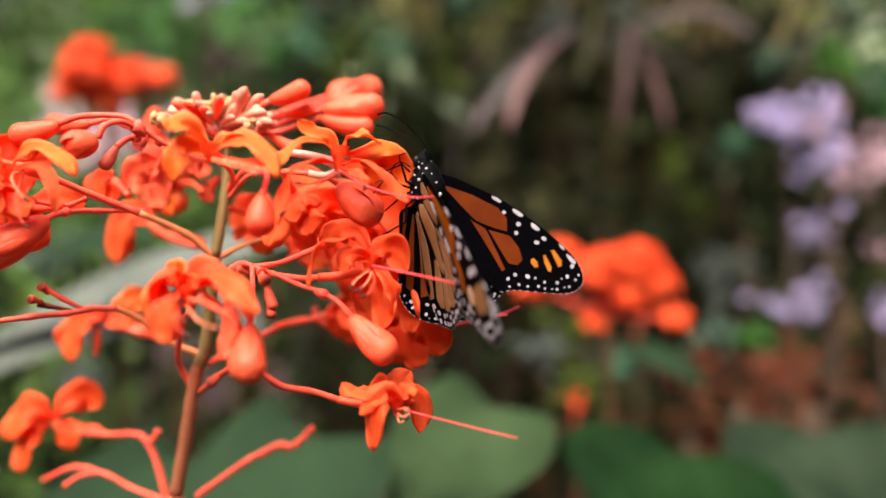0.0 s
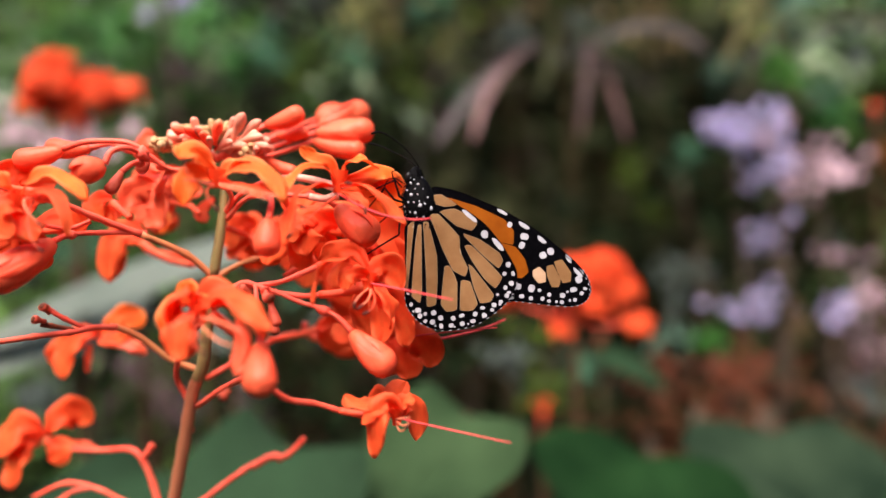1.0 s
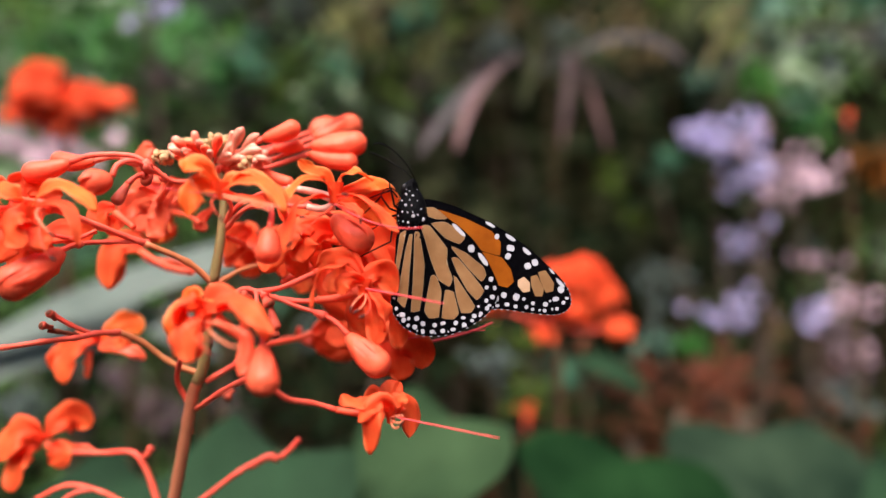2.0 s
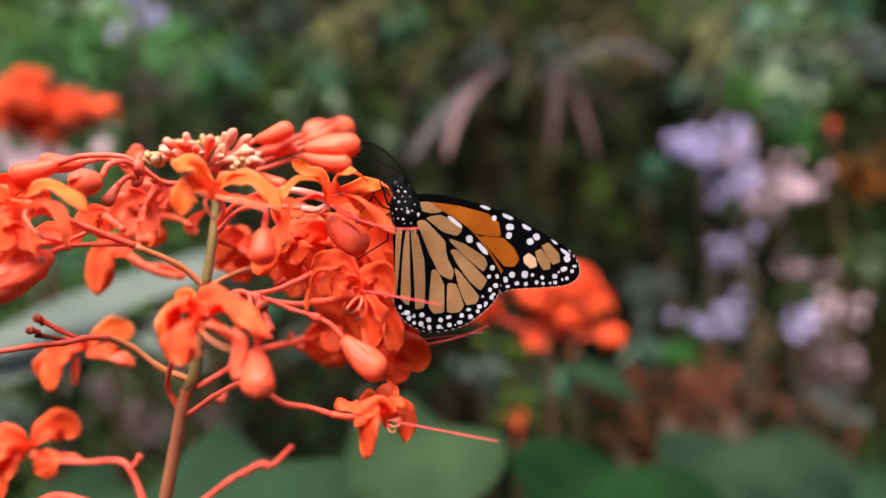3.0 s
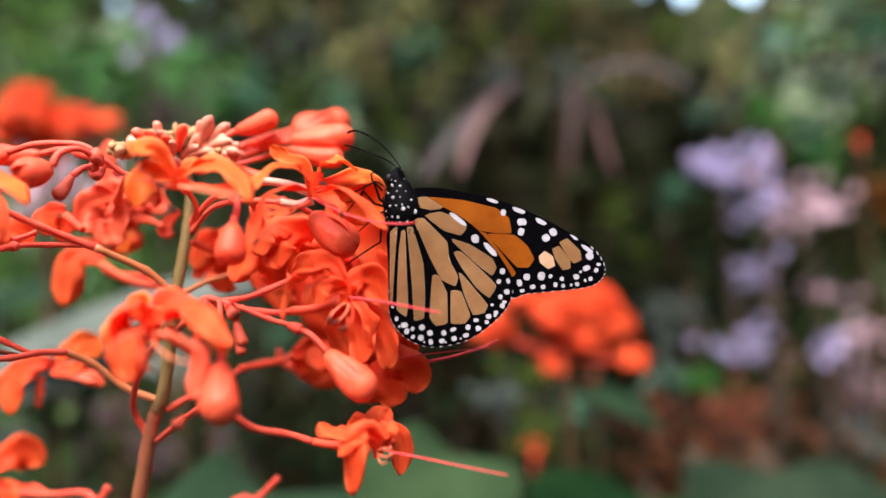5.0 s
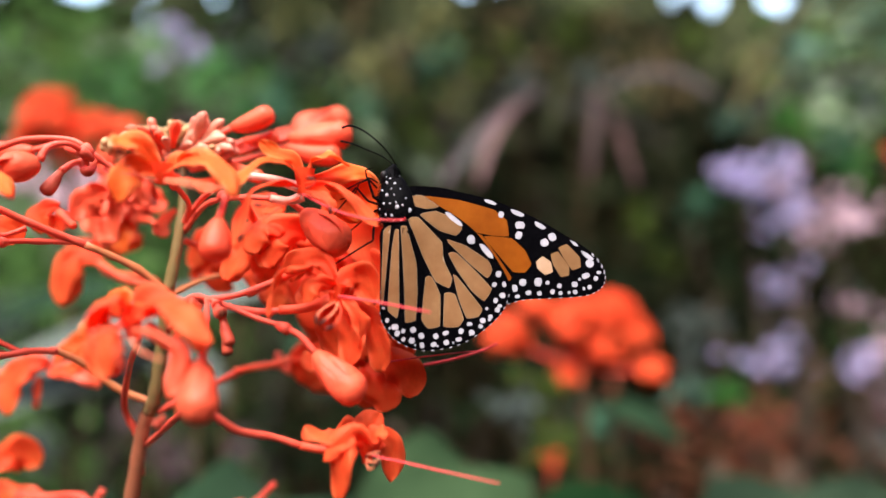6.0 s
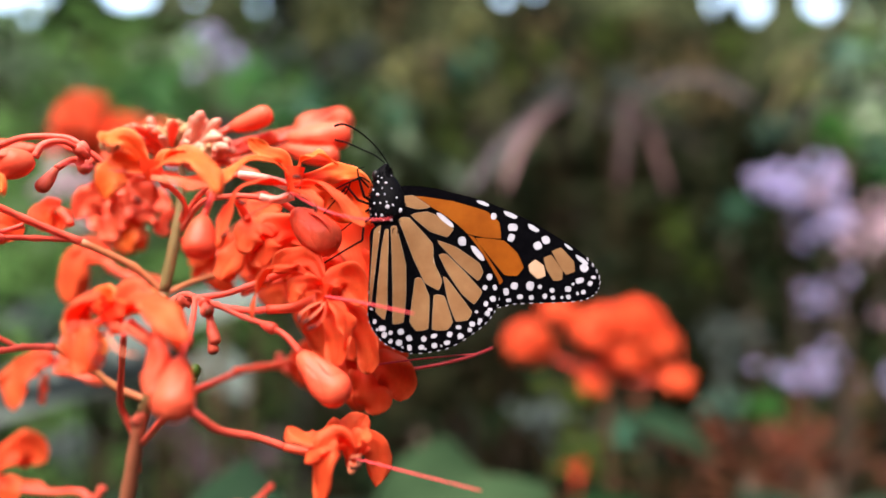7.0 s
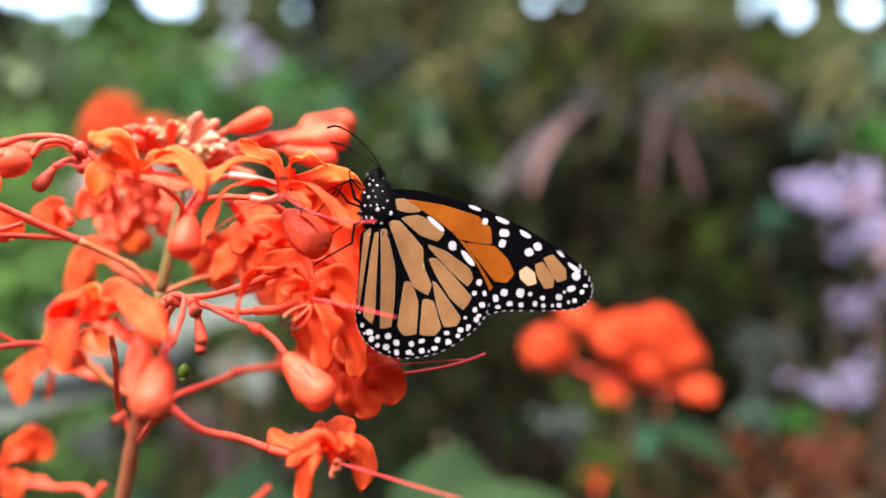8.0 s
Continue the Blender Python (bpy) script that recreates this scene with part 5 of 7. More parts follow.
petal(fm, [(8.9, 229.0, 38.4), (16.1, 227.0, 38.3), (19.2, 226.0, 31.3), (17.8, 226.0, 20.1)], 9.9, 'c', 0.15, PETAL, 0.62)
petal(fm, [(-4.1, 230.0, 42.7), (-8.2, 229.0, 46.9), (-10.8, 228.0, 42.5), (-9.4, 228.0, 38.3)], 7.1, 'c', 0.1, PETAL, 0.62)
fn = flower([(-20.3, 252.0, 35.9), (-24.4, 256.0, 39.2), (-27.3, 258.0, 40.9)], 0.8, 1.2)
petal(fn, [(-26.6, 258.0, 44.2), (-31.2, 260.0, 46.8), (-34.7, 261.0, 43.5), (-33.5, 261.0, 37.3)], 7.7, 'c', 0.18, PETAL, 0.62)
petal(fn, [(-20.9, 255.0, 39.2), (-18.3, 254.0, 39.1), (-16.7, 254.0, 36.7), (-15.8, 254.0, 31.1)], 4.9, 'c', 0.18, PETAL, 0.62)
petal(fn, [(-28.4, 259.0, 40.9), (-30.8, 262.0, 37.7), (-36.6, 265.0, 36.0)], 5.1, 'c', 0.1, PETAL, 0.62)

# open flower beside the hindwing
fc = flower([(-1.1, 216.0, 25.8), (4.1, 216.0, 26.3), (9.6, 215.0, 28.0)], 0.95, 1.4)
throat(fc, (10.0, 214.5, 27.1), (10.7, 214.5, 31.2), 1.1, 2.0)
lobe(fc, [(9.6, 214.0, 31.2), (5.8, 210.0, 34.1), (1.6, 207.0, 33.4), (-0.2, 206.0, 29.5), (-0.7, 206.0, 24.0)], 3.2, 'l', PETAL)
lobe(fc, [(9.9, 216.0, 32.0), (7.3, 217.0, 36.0), (2.8, 218.0, 36.3), (-1.6, 219.0, 33.8)], 4.8, 'c', PETAL)
lobe(fc, [(10.4, 213.0, 30.1), (7.9, 211.0, 31.0), (5.8, 210.0, 29.8), (5.5, 210.0, 27.2)], 4.3, 'c', PETAL)
lobe(fc, [(10.7, 215.0, 30.1), (12.7, 216.0, 32.6), (15.7, 217.0, 32.0), (17.8, 218.0, 27.0)], 6.2, 'c', PETAL)
lobe(fc, [(11.1, 215.0, 28.7), (13.0, 215.0, 25.7), (13.9, 214.0, 20.5), (13.3, 214.0, 14.8)], 5.6, 'c', PETAL)
lobe(fc, [(10.5, 217.0, 27.3), (8.7, 218.0, 23.8), (9.4, 219.0, 19.5), (11.0, 220.0, 15.9)], 6.2, 'c', PETAL)
lobe(fc, [(11.4, 219.0, 28.4), (16.4, 221.0, 24.6), (18.4, 222.0, 18.5), (18.6, 223.0, 13.0)], 5.4, 'c', PETAL)
lobe(fc, [(11.4, 214.0, 28.2), (14.5, 212.0, 26.3), (16.2, 212.0, 22.5), (15.9, 213.0, 18.1)], 4.6, 'r', PETAL)
stamen(fc, [(10.5, 213.0, 27.4), (9.6, 206.0, 26.3), (8.3, 205.0, 25.3), (8.2, 205.0, 24.0)], 0.3, FILAMENT_PALE, 1, 'stamen')
stamen(fc, [(11.0, 213.0, 27.1), (12.0, 206.0, 25.7), (10.7, 205.0, 24.4), (9.4, 205.0, 23.5)], 0.3, FILAMENT_PALE, 1, 'stamen')
stamen(fc, [(11.2, 213.0, 27.4), (13.6, 205.0, 24.8), (12.4, 204.0, 23.0), (10.8, 204.0, 22.4)], 0.22, FILAMENT, 1, 'stamen')
stamen(fc, [(11.2, 213.0, 28.5), (17.2, 206.0, 27.8), (22.4, 204.0, 26.7), (29.6, 203.0, 25.3)], 0.26, STYLE, 0, 'style')

# blurred flower behind the hindwing tip
fr = flower([(2.8, 279.0, 7.1), (8.6, 262.0, 11.0), (15.5, 240.0, 13.2)], 0.8, 1.2)
petal(fr, [(15.8, 234.0, 15.2), (20.2, 232.0, 16.1), (25.2, 231.0, 12.7), (24.3, 231.0, 6.9)], 8.1, 'c', 0.18, PETAL, 0.62)
petal(fr, [(14.5, 236.0, 13.6), (16.5, 234.0, 10.9), (18.7, 233.0, 8.1), (19.1, 233.0, 3.5)], 8.8, 'c', 0.18, PETAL, 0.62)
petal(fr, [(15.7, 236.0, 15.8), (18.6, 237.0, 19.4), (22.3, 238.0, 18.6), (24.5, 238.0, 14.9)], 6.9, 'c', 0.18, PETAL, 0.62)
stamen(fr, [(18.7, 234.0, 12.3), (27.5, 236.0, 13.6), (37.9, 237.0, 15.0), (44.6, 238.0, 18.6)], 0.42, STYLE, 0, 'style')
stamen(fr, [(15.8, 234.0, 13.8), (24.5, 228.0, 15.8), (34.2, 224.0, 16.9), (40.9, 222.0, 17.7)], 0.2, STYLE, 0, 'style')
fh = flower([(-14.2, 278.0, 10.8), (-11.5, 278.0, 9.4), (-8.8, 278.0, 9.4)], 1.0, 1.4)
petal(fh, [(-9.3, 278.0, 9.4), (-6.0, 277.0, 6.8), (-0.5, 276.0, 6.0), (4.5, 276.0, 8.2)], 6.9, 'c', 0.18, PETAL, 0.62)
petal(fh, [(-8.9, 279.0, 9.6), (-4.6, 280.0, 11.0), (0.9, 280.0, 11.0), (4.5, 280.0, 9.2)], 6.2, 'c', 0.18, PETAL, 0.62)
petal(fh, [(-7.4, 281.0, 9.4), (-1.2, 282.0, 14.5), (4.1, 284.0, 16.1), (7.8, 284.0, 12.5)], 7.4, 'c', 0.18, PETAL, 0.62)

# lowest open flower on its long stalk
fl = flower([(3.6, 216.0, -1.0), (8.2, 216.0, -1.8), (13.7, 215.0, -1.9)], 0.85, 1.25)
throat(fl, (17.1, 215.0, -4.0), (16.9, 214.5, 0.2), 1.0, 1.9)
lobe(fl, [(16.9, 213.0, -0.5), (15.3, 209.0, 2.0), (13.0, 208.0, -1.5), (12.4, 210.0, -10.5)], 5.5, 'c', PETAL)
lobe(fl, [(16.3, 214.0, -0.3), (13.2, 211.0, 2.2), (9.6, 210.0, 1.6), (5.4, 210.0, 3.4)], 4.7, 'u', PETAL)
lobe(fl, [(16.8, 216.0, -0.6), (16.8, 217.0, 2.2), (19.3, 219.0, 5.2)], 5.5, 'c', PETAL)
lobe(fl, [(17.8, 216.0, -2.2), (19.9, 217.0, 0.5), (21.9, 219.0, -3.1), (21.1, 220.0, -8.7)], 4.9, 'c', PETAL)
lobe(fl, [(16.5, 218.0, -1.4), (13.1, 219.0, 1.9), (9.9, 220.0, 1.2)], 4.7, 'c', PETAL)
lobe(fl, [(16.4, 212.0, -0.7), (14.1, 209.0, 0.7), (11.6, 208.0, 0.1), (9.7, 208.0, -2.5)], 3.0, 'u', PETAL)
lobe(fl, [(17.4, 214.0, -1.1), (19.1, 213.0, 1.8), (21.3, 213.0, 2.0)], 3.6, 'u', PETAL)
stamen(fl, [(16.9, 214.0, -2.7), (18.7, 207.0, -0.7), (19.4, 206.0, -0.8), (20.3, 206.0, -0.5)], 0.3, FILAMENT_PALE, 0, 'stamen')
stamen(fl, [(16.9, 214.0, -3.0), (18.4, 207.0, -2.7), (19.3, 206.0, -2.5), (20.3, 206.0, -1.7)], 0.28, FILAMENT_PALE, 0, 'stamen')
stamen(fl, [(16.9, 214.0, -3.3), (17.8, 207.0, -4.2), (18.7, 206.0, -4.0), (19.8, 206.0, -2.5)], 0.26, FILAMENT_PALE, 1, 'stamen')
stamen(fl, [(18.0, 213.0, -2.3), (26.3, 208.0, -3.0), (34.1, 205.0, -4.2), (42.2, 203.0, -5.4)], 0.19, STYLE, 0, 'style')

# nearest flower, facing the lens
fd = flower([(-12.8, 198.0, 12.7), (-14.3, 199.0, 17.3), (-20.6, 197.0, 22.6)], 1.0, 1.4)
throat(fd, (-22.6, 198.0, 20.6), (-23.3, 197.5, 24.8), 1.2, 2.1)
lobe(fd, [(-23.7, 197.0, 24.6), (-25.4, 195.0, 27.6), (-27.3, 193.0, 24.8), (-28.1, 192.0, 19.6), (-27.6, 193.0, 14.5)], 5.7, 'l', PETAL)
lobe(fd, [(-23.7, 196.0, 23.4), (-24.1, 191.0, 21.9), (-24.6, 190.0, 18.2), (-23.6, 190.0, 14.0)], 6.4, 'c', PETAL)
lobe(fd, [(-24.6, 198.0, 25.5), (-27.4, 196.0, 25.0), (-28.2, 195.0, 21.4), (-27.0, 195.0, 17.2)], 5.4, 'c', PETAL_GOLD)
lobe(fd, [(-23.6, 198.0, 24.5), (-19.8, 196.0, 27.0), (-14.4, 194.0, 26.5), (-10.0, 192.0, 23.3), (-7.0, 190.0, 19.6)], 6.2, 'u', PETAL)
lobe(fd, [(-24.2, 199.0, 24.8), (-25.7, 200.0, 27.2), (-28.2, 200.0, 28.7)], 4.4, 'c', PETAL_GOLD)
lobe(fd, [(-24.9, 200.0, 25.4), (-21.8, 199.0, 27.1), (-18.2, 198.0, 27.1), (-15.0, 198.0, 25.7)], 3.9, 'u', PETAL_GOLD)
lobe(fd, [(-14.6, 195.0, 21.7), (-12.9, 194.0, 18.4), (-13.4, 193.0, 13.7), (-14.0, 192.0, 10.7)], 3.0, 'c', BUD)
lobe(fd, [(-22.2, 196.0, 24.1), (-18.3, 195.0, 25.0), (-14.4, 194.0, 24.2), (-11.8, 193.0, 21.8)], 2.7, 'u', PETAL)
stamen(fd, [(-21.9, 194.0, 22.0), (-16.2, 185.0, 22.4), (-12.3, 183.0, 21.6), (-9.9, 183.0, 19.8)], 0.34, FILAMENT_PALE, 0, 'stamen')
stamen(fd, [(-21.9, 194.0, 21.3), (-17.3, 185.0, 19.4), (-14.6, 183.0, 17.8), (-11.5, 183.0, 17.6)], 0.32, FILAMENT_PALE, 0, 'stamen')
stamen(fd, [(-22.4, 194.0, 22.1), (-21.8, 185.0, 22.7), (-22.6, 183.0, 22.1), (-23.2, 183.0, 21.2)], 0.34, FILAMENT_PALE, 0, 'stamen')
stamen(fd, [(-22.6, 194.0, 21.1), (-20.1, 184.0, 19.4), (-18.8, 183.0, 19.4), (-17.4, 183.0, 18.8)], 0.24, FILAMENT, 1, 'stamen')
stamen(fd, [(-22.6, 194.0, 20.8), (-20.9, 184.0, 18.5), (-19.1, 183.0, 17.4), (-17.4, 183.0, 16.2)], 0.24, FILAMENT, 1, 'stamen')

# flower at the end of the long branch, its lobes curling
fe = flower([(-61.0, 214.0, 47.1), (-61.4, 211.0, 47.6), (-61.9, 208.0, 48.0)], 0.9, 1.3)
throat(fe, (-66.5, 208.0, 45.5), (-65.5, 207.0, 48.7), 1.1, 2.0)
lobe(fe, [(-65.3, 207.0, 48.5), (-61.8, 205.0, 51.6), (-57.0, 204.0, 52.7), (-51.4, 203.0, 49.7), (-48.5, 202.0, 46.5)], 3.7, 'u', PETAL_GOLD)
lobe(fe, [(-63.9, 206.0, 47.6), (-59.4, 204.0, 48.8), (-55.4, 203.0, 47.6), (-53.0, 202.0, 43.2), (-52.5, 202.0, 38.6)], 2.2, 'r', PETAL)
lobe(fe, [(-66.2, 207.0, 47.2), (-68.0, 205.0, 46.0), (-68.3, 204.0, 42.0), (-64.9, 204.0, 38.7)], 6.6, 'c', PETAL)
lobe(fe, [(-67.2, 208.0, 48.6), (-69.9, 207.0, 51.2), (-72.4, 207.0, 52.4), (-75.6, 207.0, 50.3)], 4.5, 'u', PETAL_GOLD)
lobe(fe, [(-67.7, 209.0, 46.9), (-74.0, 210.0, 45.7), (-78.4, 211.0, 42.5), (-80.9, 211.0, 38.5)], 6.0, 'c', PETAL)
lobe(fe, [(-67.7, 208.0, 44.2), (-64.3, 207.0, 40.9), (-61.5, 207.0, 38.0)], 5.2, 'c', PETAL)
stamen(fe, [(-62.4, 207.0, 47.2), (-62.6, 201.0, 47.5), (-60.3, 199.0, 44.3), (-56.7, 199.0, 41.0)], 0.3, FILAMENT_PALE, 1, 'stamen')
stamen(fe, [(-62.4, 207.0, 46.7), (-61.4, 201.0, 42.1), (-59.0, 199.0, 37.2), (-56.4, 199.0, 35.8)], 0.22, FILAMENT, 1, 'stamen')

# blurred flowers on the far side of the panicle
ff = flower([(-45.7, 262.0, 32.6), (-55.9, 267.0, 35.2), (-64.3, 271.0, 39.6)], 0.9, 1.2)
petal(ff, [(-64.3, 271.0, 40.4), (-69.6, 271.0, 43.0), (-75.6, 271.0, 39.6), (-74.2, 271.0, 27.4)], 9.2, 'c', 0.18, PETAL, 0.62)
petal(ff, [(-64.4, 272.0, 41.4), (-67.8, 273.0, 44.9), (-73.5, 274.0, 44.1), (-76.0, 274.0, 37.9)], 8.9, 'c', 0.18, PETAL, 0.62)
petal(ff, [(-63.5, 271.0, 37.8), (-57.7, 272.0, 34.4), (-50.8, 272.0, 35.3), (-47.3, 272.0, 32.6)], 3.9, 'c', 0.1, BUD, 0.62)
fg = flower([(-42.9, 255.0, 55.3), (-50.0, 264.0, 56.3), (-56.4, 270.0, 57.8)], 0.9, 1.2)
petal(fg, [(-56.9, 270.0, 58.3), (-62.4, 272.0, 62.4), (-67.6, 272.0, 59.7), (-68.0, 272.0, 48.3)], 9.9, 'c', 0.15, BUD, 0.62)
petal(fg, [(-55.5, 270.0, 57.8), (-58.9, 270.0, 55.2), (-63.2, 270.0, 53.4), (-64.0, 270.0, 45.6)], 8.8, 'c', 0.15, BUD, 0.62)
petal(fg, [(-62.4, 271.0, 49.2), (-59.3, 271.0, 49.2), (-57.5, 271.0, 46.6), (-58.8, 271.0, 42.7)], 7.0, 'c', 0.15, PETAL_GOLD, 0.62)
petal(fg, [(-54.8, 268.0, 58.4), (-49.0, 266.0, 59.9), (-46.4, 266.0, 56.5), (-47.3, 266.0, 53.1)], 6.2, 'c', 0.15, BUD, 0.62)
petal(fg, [(-54.3, 262.0, 61.1), (-61.1, 262.0, 65.3), (-62.8, 262.0, 69.5), (-57.0, 262.0, 71.2)], 7.8, 'c', 0.15, BUD, 0.62)
fj = flower([(-50.5, 229.0, 44.6), (-55.2, 235.0, 46.9), (-59.5, 240.0, 49.1)], 0.8, 1.1)
petal(fj, [(-59.9, 240.0, 50.6), (-64.0, 240.0, 51.3), (-65.5, 240.0, 48.3), (-61.7, 240.0, 45.3)], 6.1, 'c', 0.18, PETAL, 0.62)
petal(fj, [(-59.2, 241.0, 49.9), (-60.0, 241.0, 46.9), (-61.4, 241.0, 45.4), (-62.9, 241.0, 46.1)], 6.1, 'c', 0.18, PETAL, 0.62)
petal(fj, [(-35.7, 250.0, 51.6), (-41.0, 252.0, 48.6), (-41.0, 252.0, 46.2), (-37.8, 252.0, 46.2)], 3.9, 'c', 0.1, BUD, 0.62)
fk = flower([(-63.5, 272.0, 6.2), (-70.0, 273.0, 7.8), (-77.4, 274.0, 10.1)], 1.0, 1.3)
petal(fk, [(-78.8, 274.0, 11.2), (-83.9, 273.0, 13.4), (-89.9, 273.0, 8.1), (-88.6, 273.0, -2.6)], 8.2, 'c', 0.18, PETAL, 0.62)
petal(fk, [(-78.7, 275.0, 11.8), (-86.6, 275.0, 12.3), (-92.7, 275.0, 6.2), (-91.7, 275.0, 0.9)], 7.2, 'c', 0.18, PETAL, 0.62)
petal(fk, [(-77.9, 275.0, 11.4), (-74.9, 276.0, 17.5), (-69.1, 277.0, 18.4), (-66.4, 277.0, 13.0)], 7.2, 'c', 0.15, PETAL_GOLD, 0.62)
petal(fk, [(-77.8, 273.0, 10.2), (-74.8, 272.0, 10.0), (-70.0, 271.0, 9.2), (-68.3, 271.0, 11.8)], 5.3, 'c', 0.18, PETAL, 0.62)
petal(fk, [(-81.3, 275.0, 7.9), (-83.5, 276.0, 2.5), (-83.0, 277.0, -1.2)], 2.9, 'c', 0.1, BUD, 0.62)
petal(fk, [(-73.9, 272.0, 10.0), (-67.4, 271.0, 8.4), (-61.8, 270.0, 5.9)], 3.9, 'c', 0.1, BUD, 0.62)
fo = flower([(-92.1, 280.0, -25.4), (-94.8, 280.0, -24.5), (-97.5, 280.0, -22.7)], 0.9, 1.3)
petal(fo, [(-97.5, 280.0, -21.6), (-102.4, 279.0, -14.8), (-108.9, 278.0, -17.2), (-111.3, 278.0, -27.8)], 10.6, 'c', 0.18, PETAL, 0.62)
petal(fo, [(-99.8, 281.0, -23.3), (-105.5, 280.0, -22.1), (-108.4, 279.0, -28.1), (-107.0, 279.0, -38.0)], 9.5, 'c', 0.18, PETAL, 0.62)
petal(fo, [(-96.6, 280.0, -20.9), (-95.5, 281.0, -14.3), (-89.7, 282.0, -11.8), (-84.0, 283.0, -18.0)], 10.3, 'c', 0.18, PETAL, 0.62)
petal(fo, [(-95.5, 279.0, -22.8), (-92.0, 278.0, -23.4), (-90.2, 278.0, -27.0), (-95.5, 278.0, -28.7)], 7.3, 'c', 0.18, PETAL, 0.62)
petal(fo, [(-92.6, 281.0, -25.1), (-87.3, 281.0, -23.6), (-81.4, 280.0, -25.7)], 2.9, 'c', 0.1, BUD, 0.62)

# more lobes that fill the crowd of flowers
fp = flower([(0.9, 236.0, 37.1), (6.8, 236.0, 38.6), (11.2, 236.0, 40.1)], 0.8, 1.2)
petal(fp, [(11.2, 236.0, 43.0), (14.2, 234.0, 50.3), (17.2, 233.0, 50.9), (18.9, 233.0, 45.8)], 9.1, 'c', 0.15, PETAL, 0.62)
petal(fp, [(9.7, 236.0, 40.1), (6.8, 235.0, 44.4), (1.0, 235.0, 45.9), (-2.7, 235.0, 41.5)], 9.2, 'c', 0.15, PETAL, 0.62)
petal(fp, [(11.2, 236.0, 38.6), (15.7, 234.0, 35.6), (18.0, 232.0, 28.4), (15.9, 231.0, 22.0)], 9.1, 'c', 0.15, PETAL, 0.62)
petal(fp, [(9.6, 237.0, 37.1), (6.8, 236.0, 32.7), (0.9, 236.0, 31.2), (-0.5, 236.0, 26.8)], 9.2, 'c', 0.15, PETAL, 0.62)
petal(fp, [(10.3, 238.0, 38.7), (12.6, 238.0, 31.2), (11.1, 238.0, 22.3), (14.1, 238.0, 14.9)], 9.3, 'c', 0.15, PETAL, 0.62)
petal(fp, [(8.0, 239.0, 43.2), (3.4, 239.0, 52.2), (7.9, 239.0, 55.2), (13.9, 239.0, 53.7)], 9.4, 'c', 0.15, PETAL, 0.62)
fq = flower([(2.8, 279.0, 7.1), (6.1, 262.0, 11.0), (9.8, 246.0, 15.7)], 0.8, 1.2)
petal(fq, [(10.0, 243.0, 16.7), (14.0, 240.0, 19.2), (20.0, 239.0, 17.8), (21.5, 239.0, 11.8)], 8.2, 'c', 0.15, PETAL, 0.62)
petal(fq, [(10.0, 243.0, 15.9), (12.4, 241.0, 11.6), (14.0, 240.0, 7.2), (17.8, 240.0, 5.7)], 8.2, 'c', 0.15, PETAL, 0.62)
petal(fq, [(9.1, 245.0, 16.5), (5.9, 246.0, 14.1), (1.2, 247.0, 14.0), (-2.1, 248.0, 16.3)], 8.5, 'c', 0.15, PETAL, 0.62)
petal(fq, [(10.4, 244.0, 17.4), (13.7, 244.0, 22.0), (18.3, 244.0, 22.0), (20.7, 244.0, 17.4)], 8.4, 'c', 0.15, PETAL, 0.62)
fs = flower([(-60.9, 219.0, 41.2), (-67.7, 222.0, 40.7), (-72.9, 224.0, 41.5)], 0.8, 1.2)
petal(fs, [(-72.3, 223.0, 42.1), (-75.9, 222.0, 44.7), (-79.3, 221.0, 42.0), (-80.5, 221.0, 35.2)], 7.1, 'c', 0.15, PETAL, 0.62)
petal(fs, [(-72.2, 224.0, 41.5), (-70.1, 224.0, 38.0), (-71.4, 224.0, 33.9), (-75.5, 224.0, 32.5)], 7.2, 'c', 0.15, PETAL, 0.62)
petal(fs, [(-72.1, 225.0, 42.2), (-68.5, 226.0, 45.0), (-63.5, 227.0, 44.4), (-61.2, 228.0, 41.0)], 7.3, 'c', 0.15, PETAL, 0.62)
petal(fs, [(-74.1, 225.0, 42.9), (-76.9, 226.0, 49.2), (-73.3, 227.0, 53.5), (-68.3, 228.0, 52.9)], 7.3, 'c', 0.15, PETAL, 0.62)
petal(fs, [(-74.0, 226.0, 42.5), (-80.0, 227.0, 39.5), (-81.2, 228.0, 33.9), (-79.1, 228.0, 29.7)], 7.4, 'c', 0.15, PETAL, 0.62)
ft = flower([(-64.6, 211.0, 49.3), (-71.2, 216.0, 50.2), (-76.8, 220.0, 51.3)], 0.8, 1.2)
petal(ft, [(-76.2, 219.0, 51.5), (-79.0, 218.0, 55.1), (-81.0, 217.0, 53.6), (-83.5, 217.0, 48.3)], 6.7, 'c', 0.15, PETAL, 0.62)
petal(ft, [(-76.4, 220.0, 51.6), (-75.5, 221.0, 55.5), (-72.7, 222.0, 55.6), (-71.2, 223.0, 52.3)], 6.9, 'c', 0.15, PETAL, 0.62)
petal(ft, [(-76.2, 219.0, 50.9), (-75.6, 217.0, 47.0), (-72.4, 216.0, 43.7), (-73.6, 216.0, 39.1)], 6.7, 'c', 0.15, PETAL, 0.62)
fu = flower([(-11.0, 222.0, 49.7), (-10.8, 228.0, 47.5), (-10.4, 233.0, 45.0)], 0.8, 1.1)
petal(fu, [(-10.5, 234.0, 45.8), (-13.9, 236.0, 50.4), (-9.9, 238.0, 52.0), (-5.5, 239.0, 49.9)], 6.9, 'c', 0.15, PETAL, 0.62)
petal(fu, [(-10.5, 234.0, 45.1), (-12.7, 234.0, 39.9), (-16.3, 234.0, 37.0), (-17.7, 234.0, 32.6)], 6.8, 'c', 0.15, PETAL, 0.62)
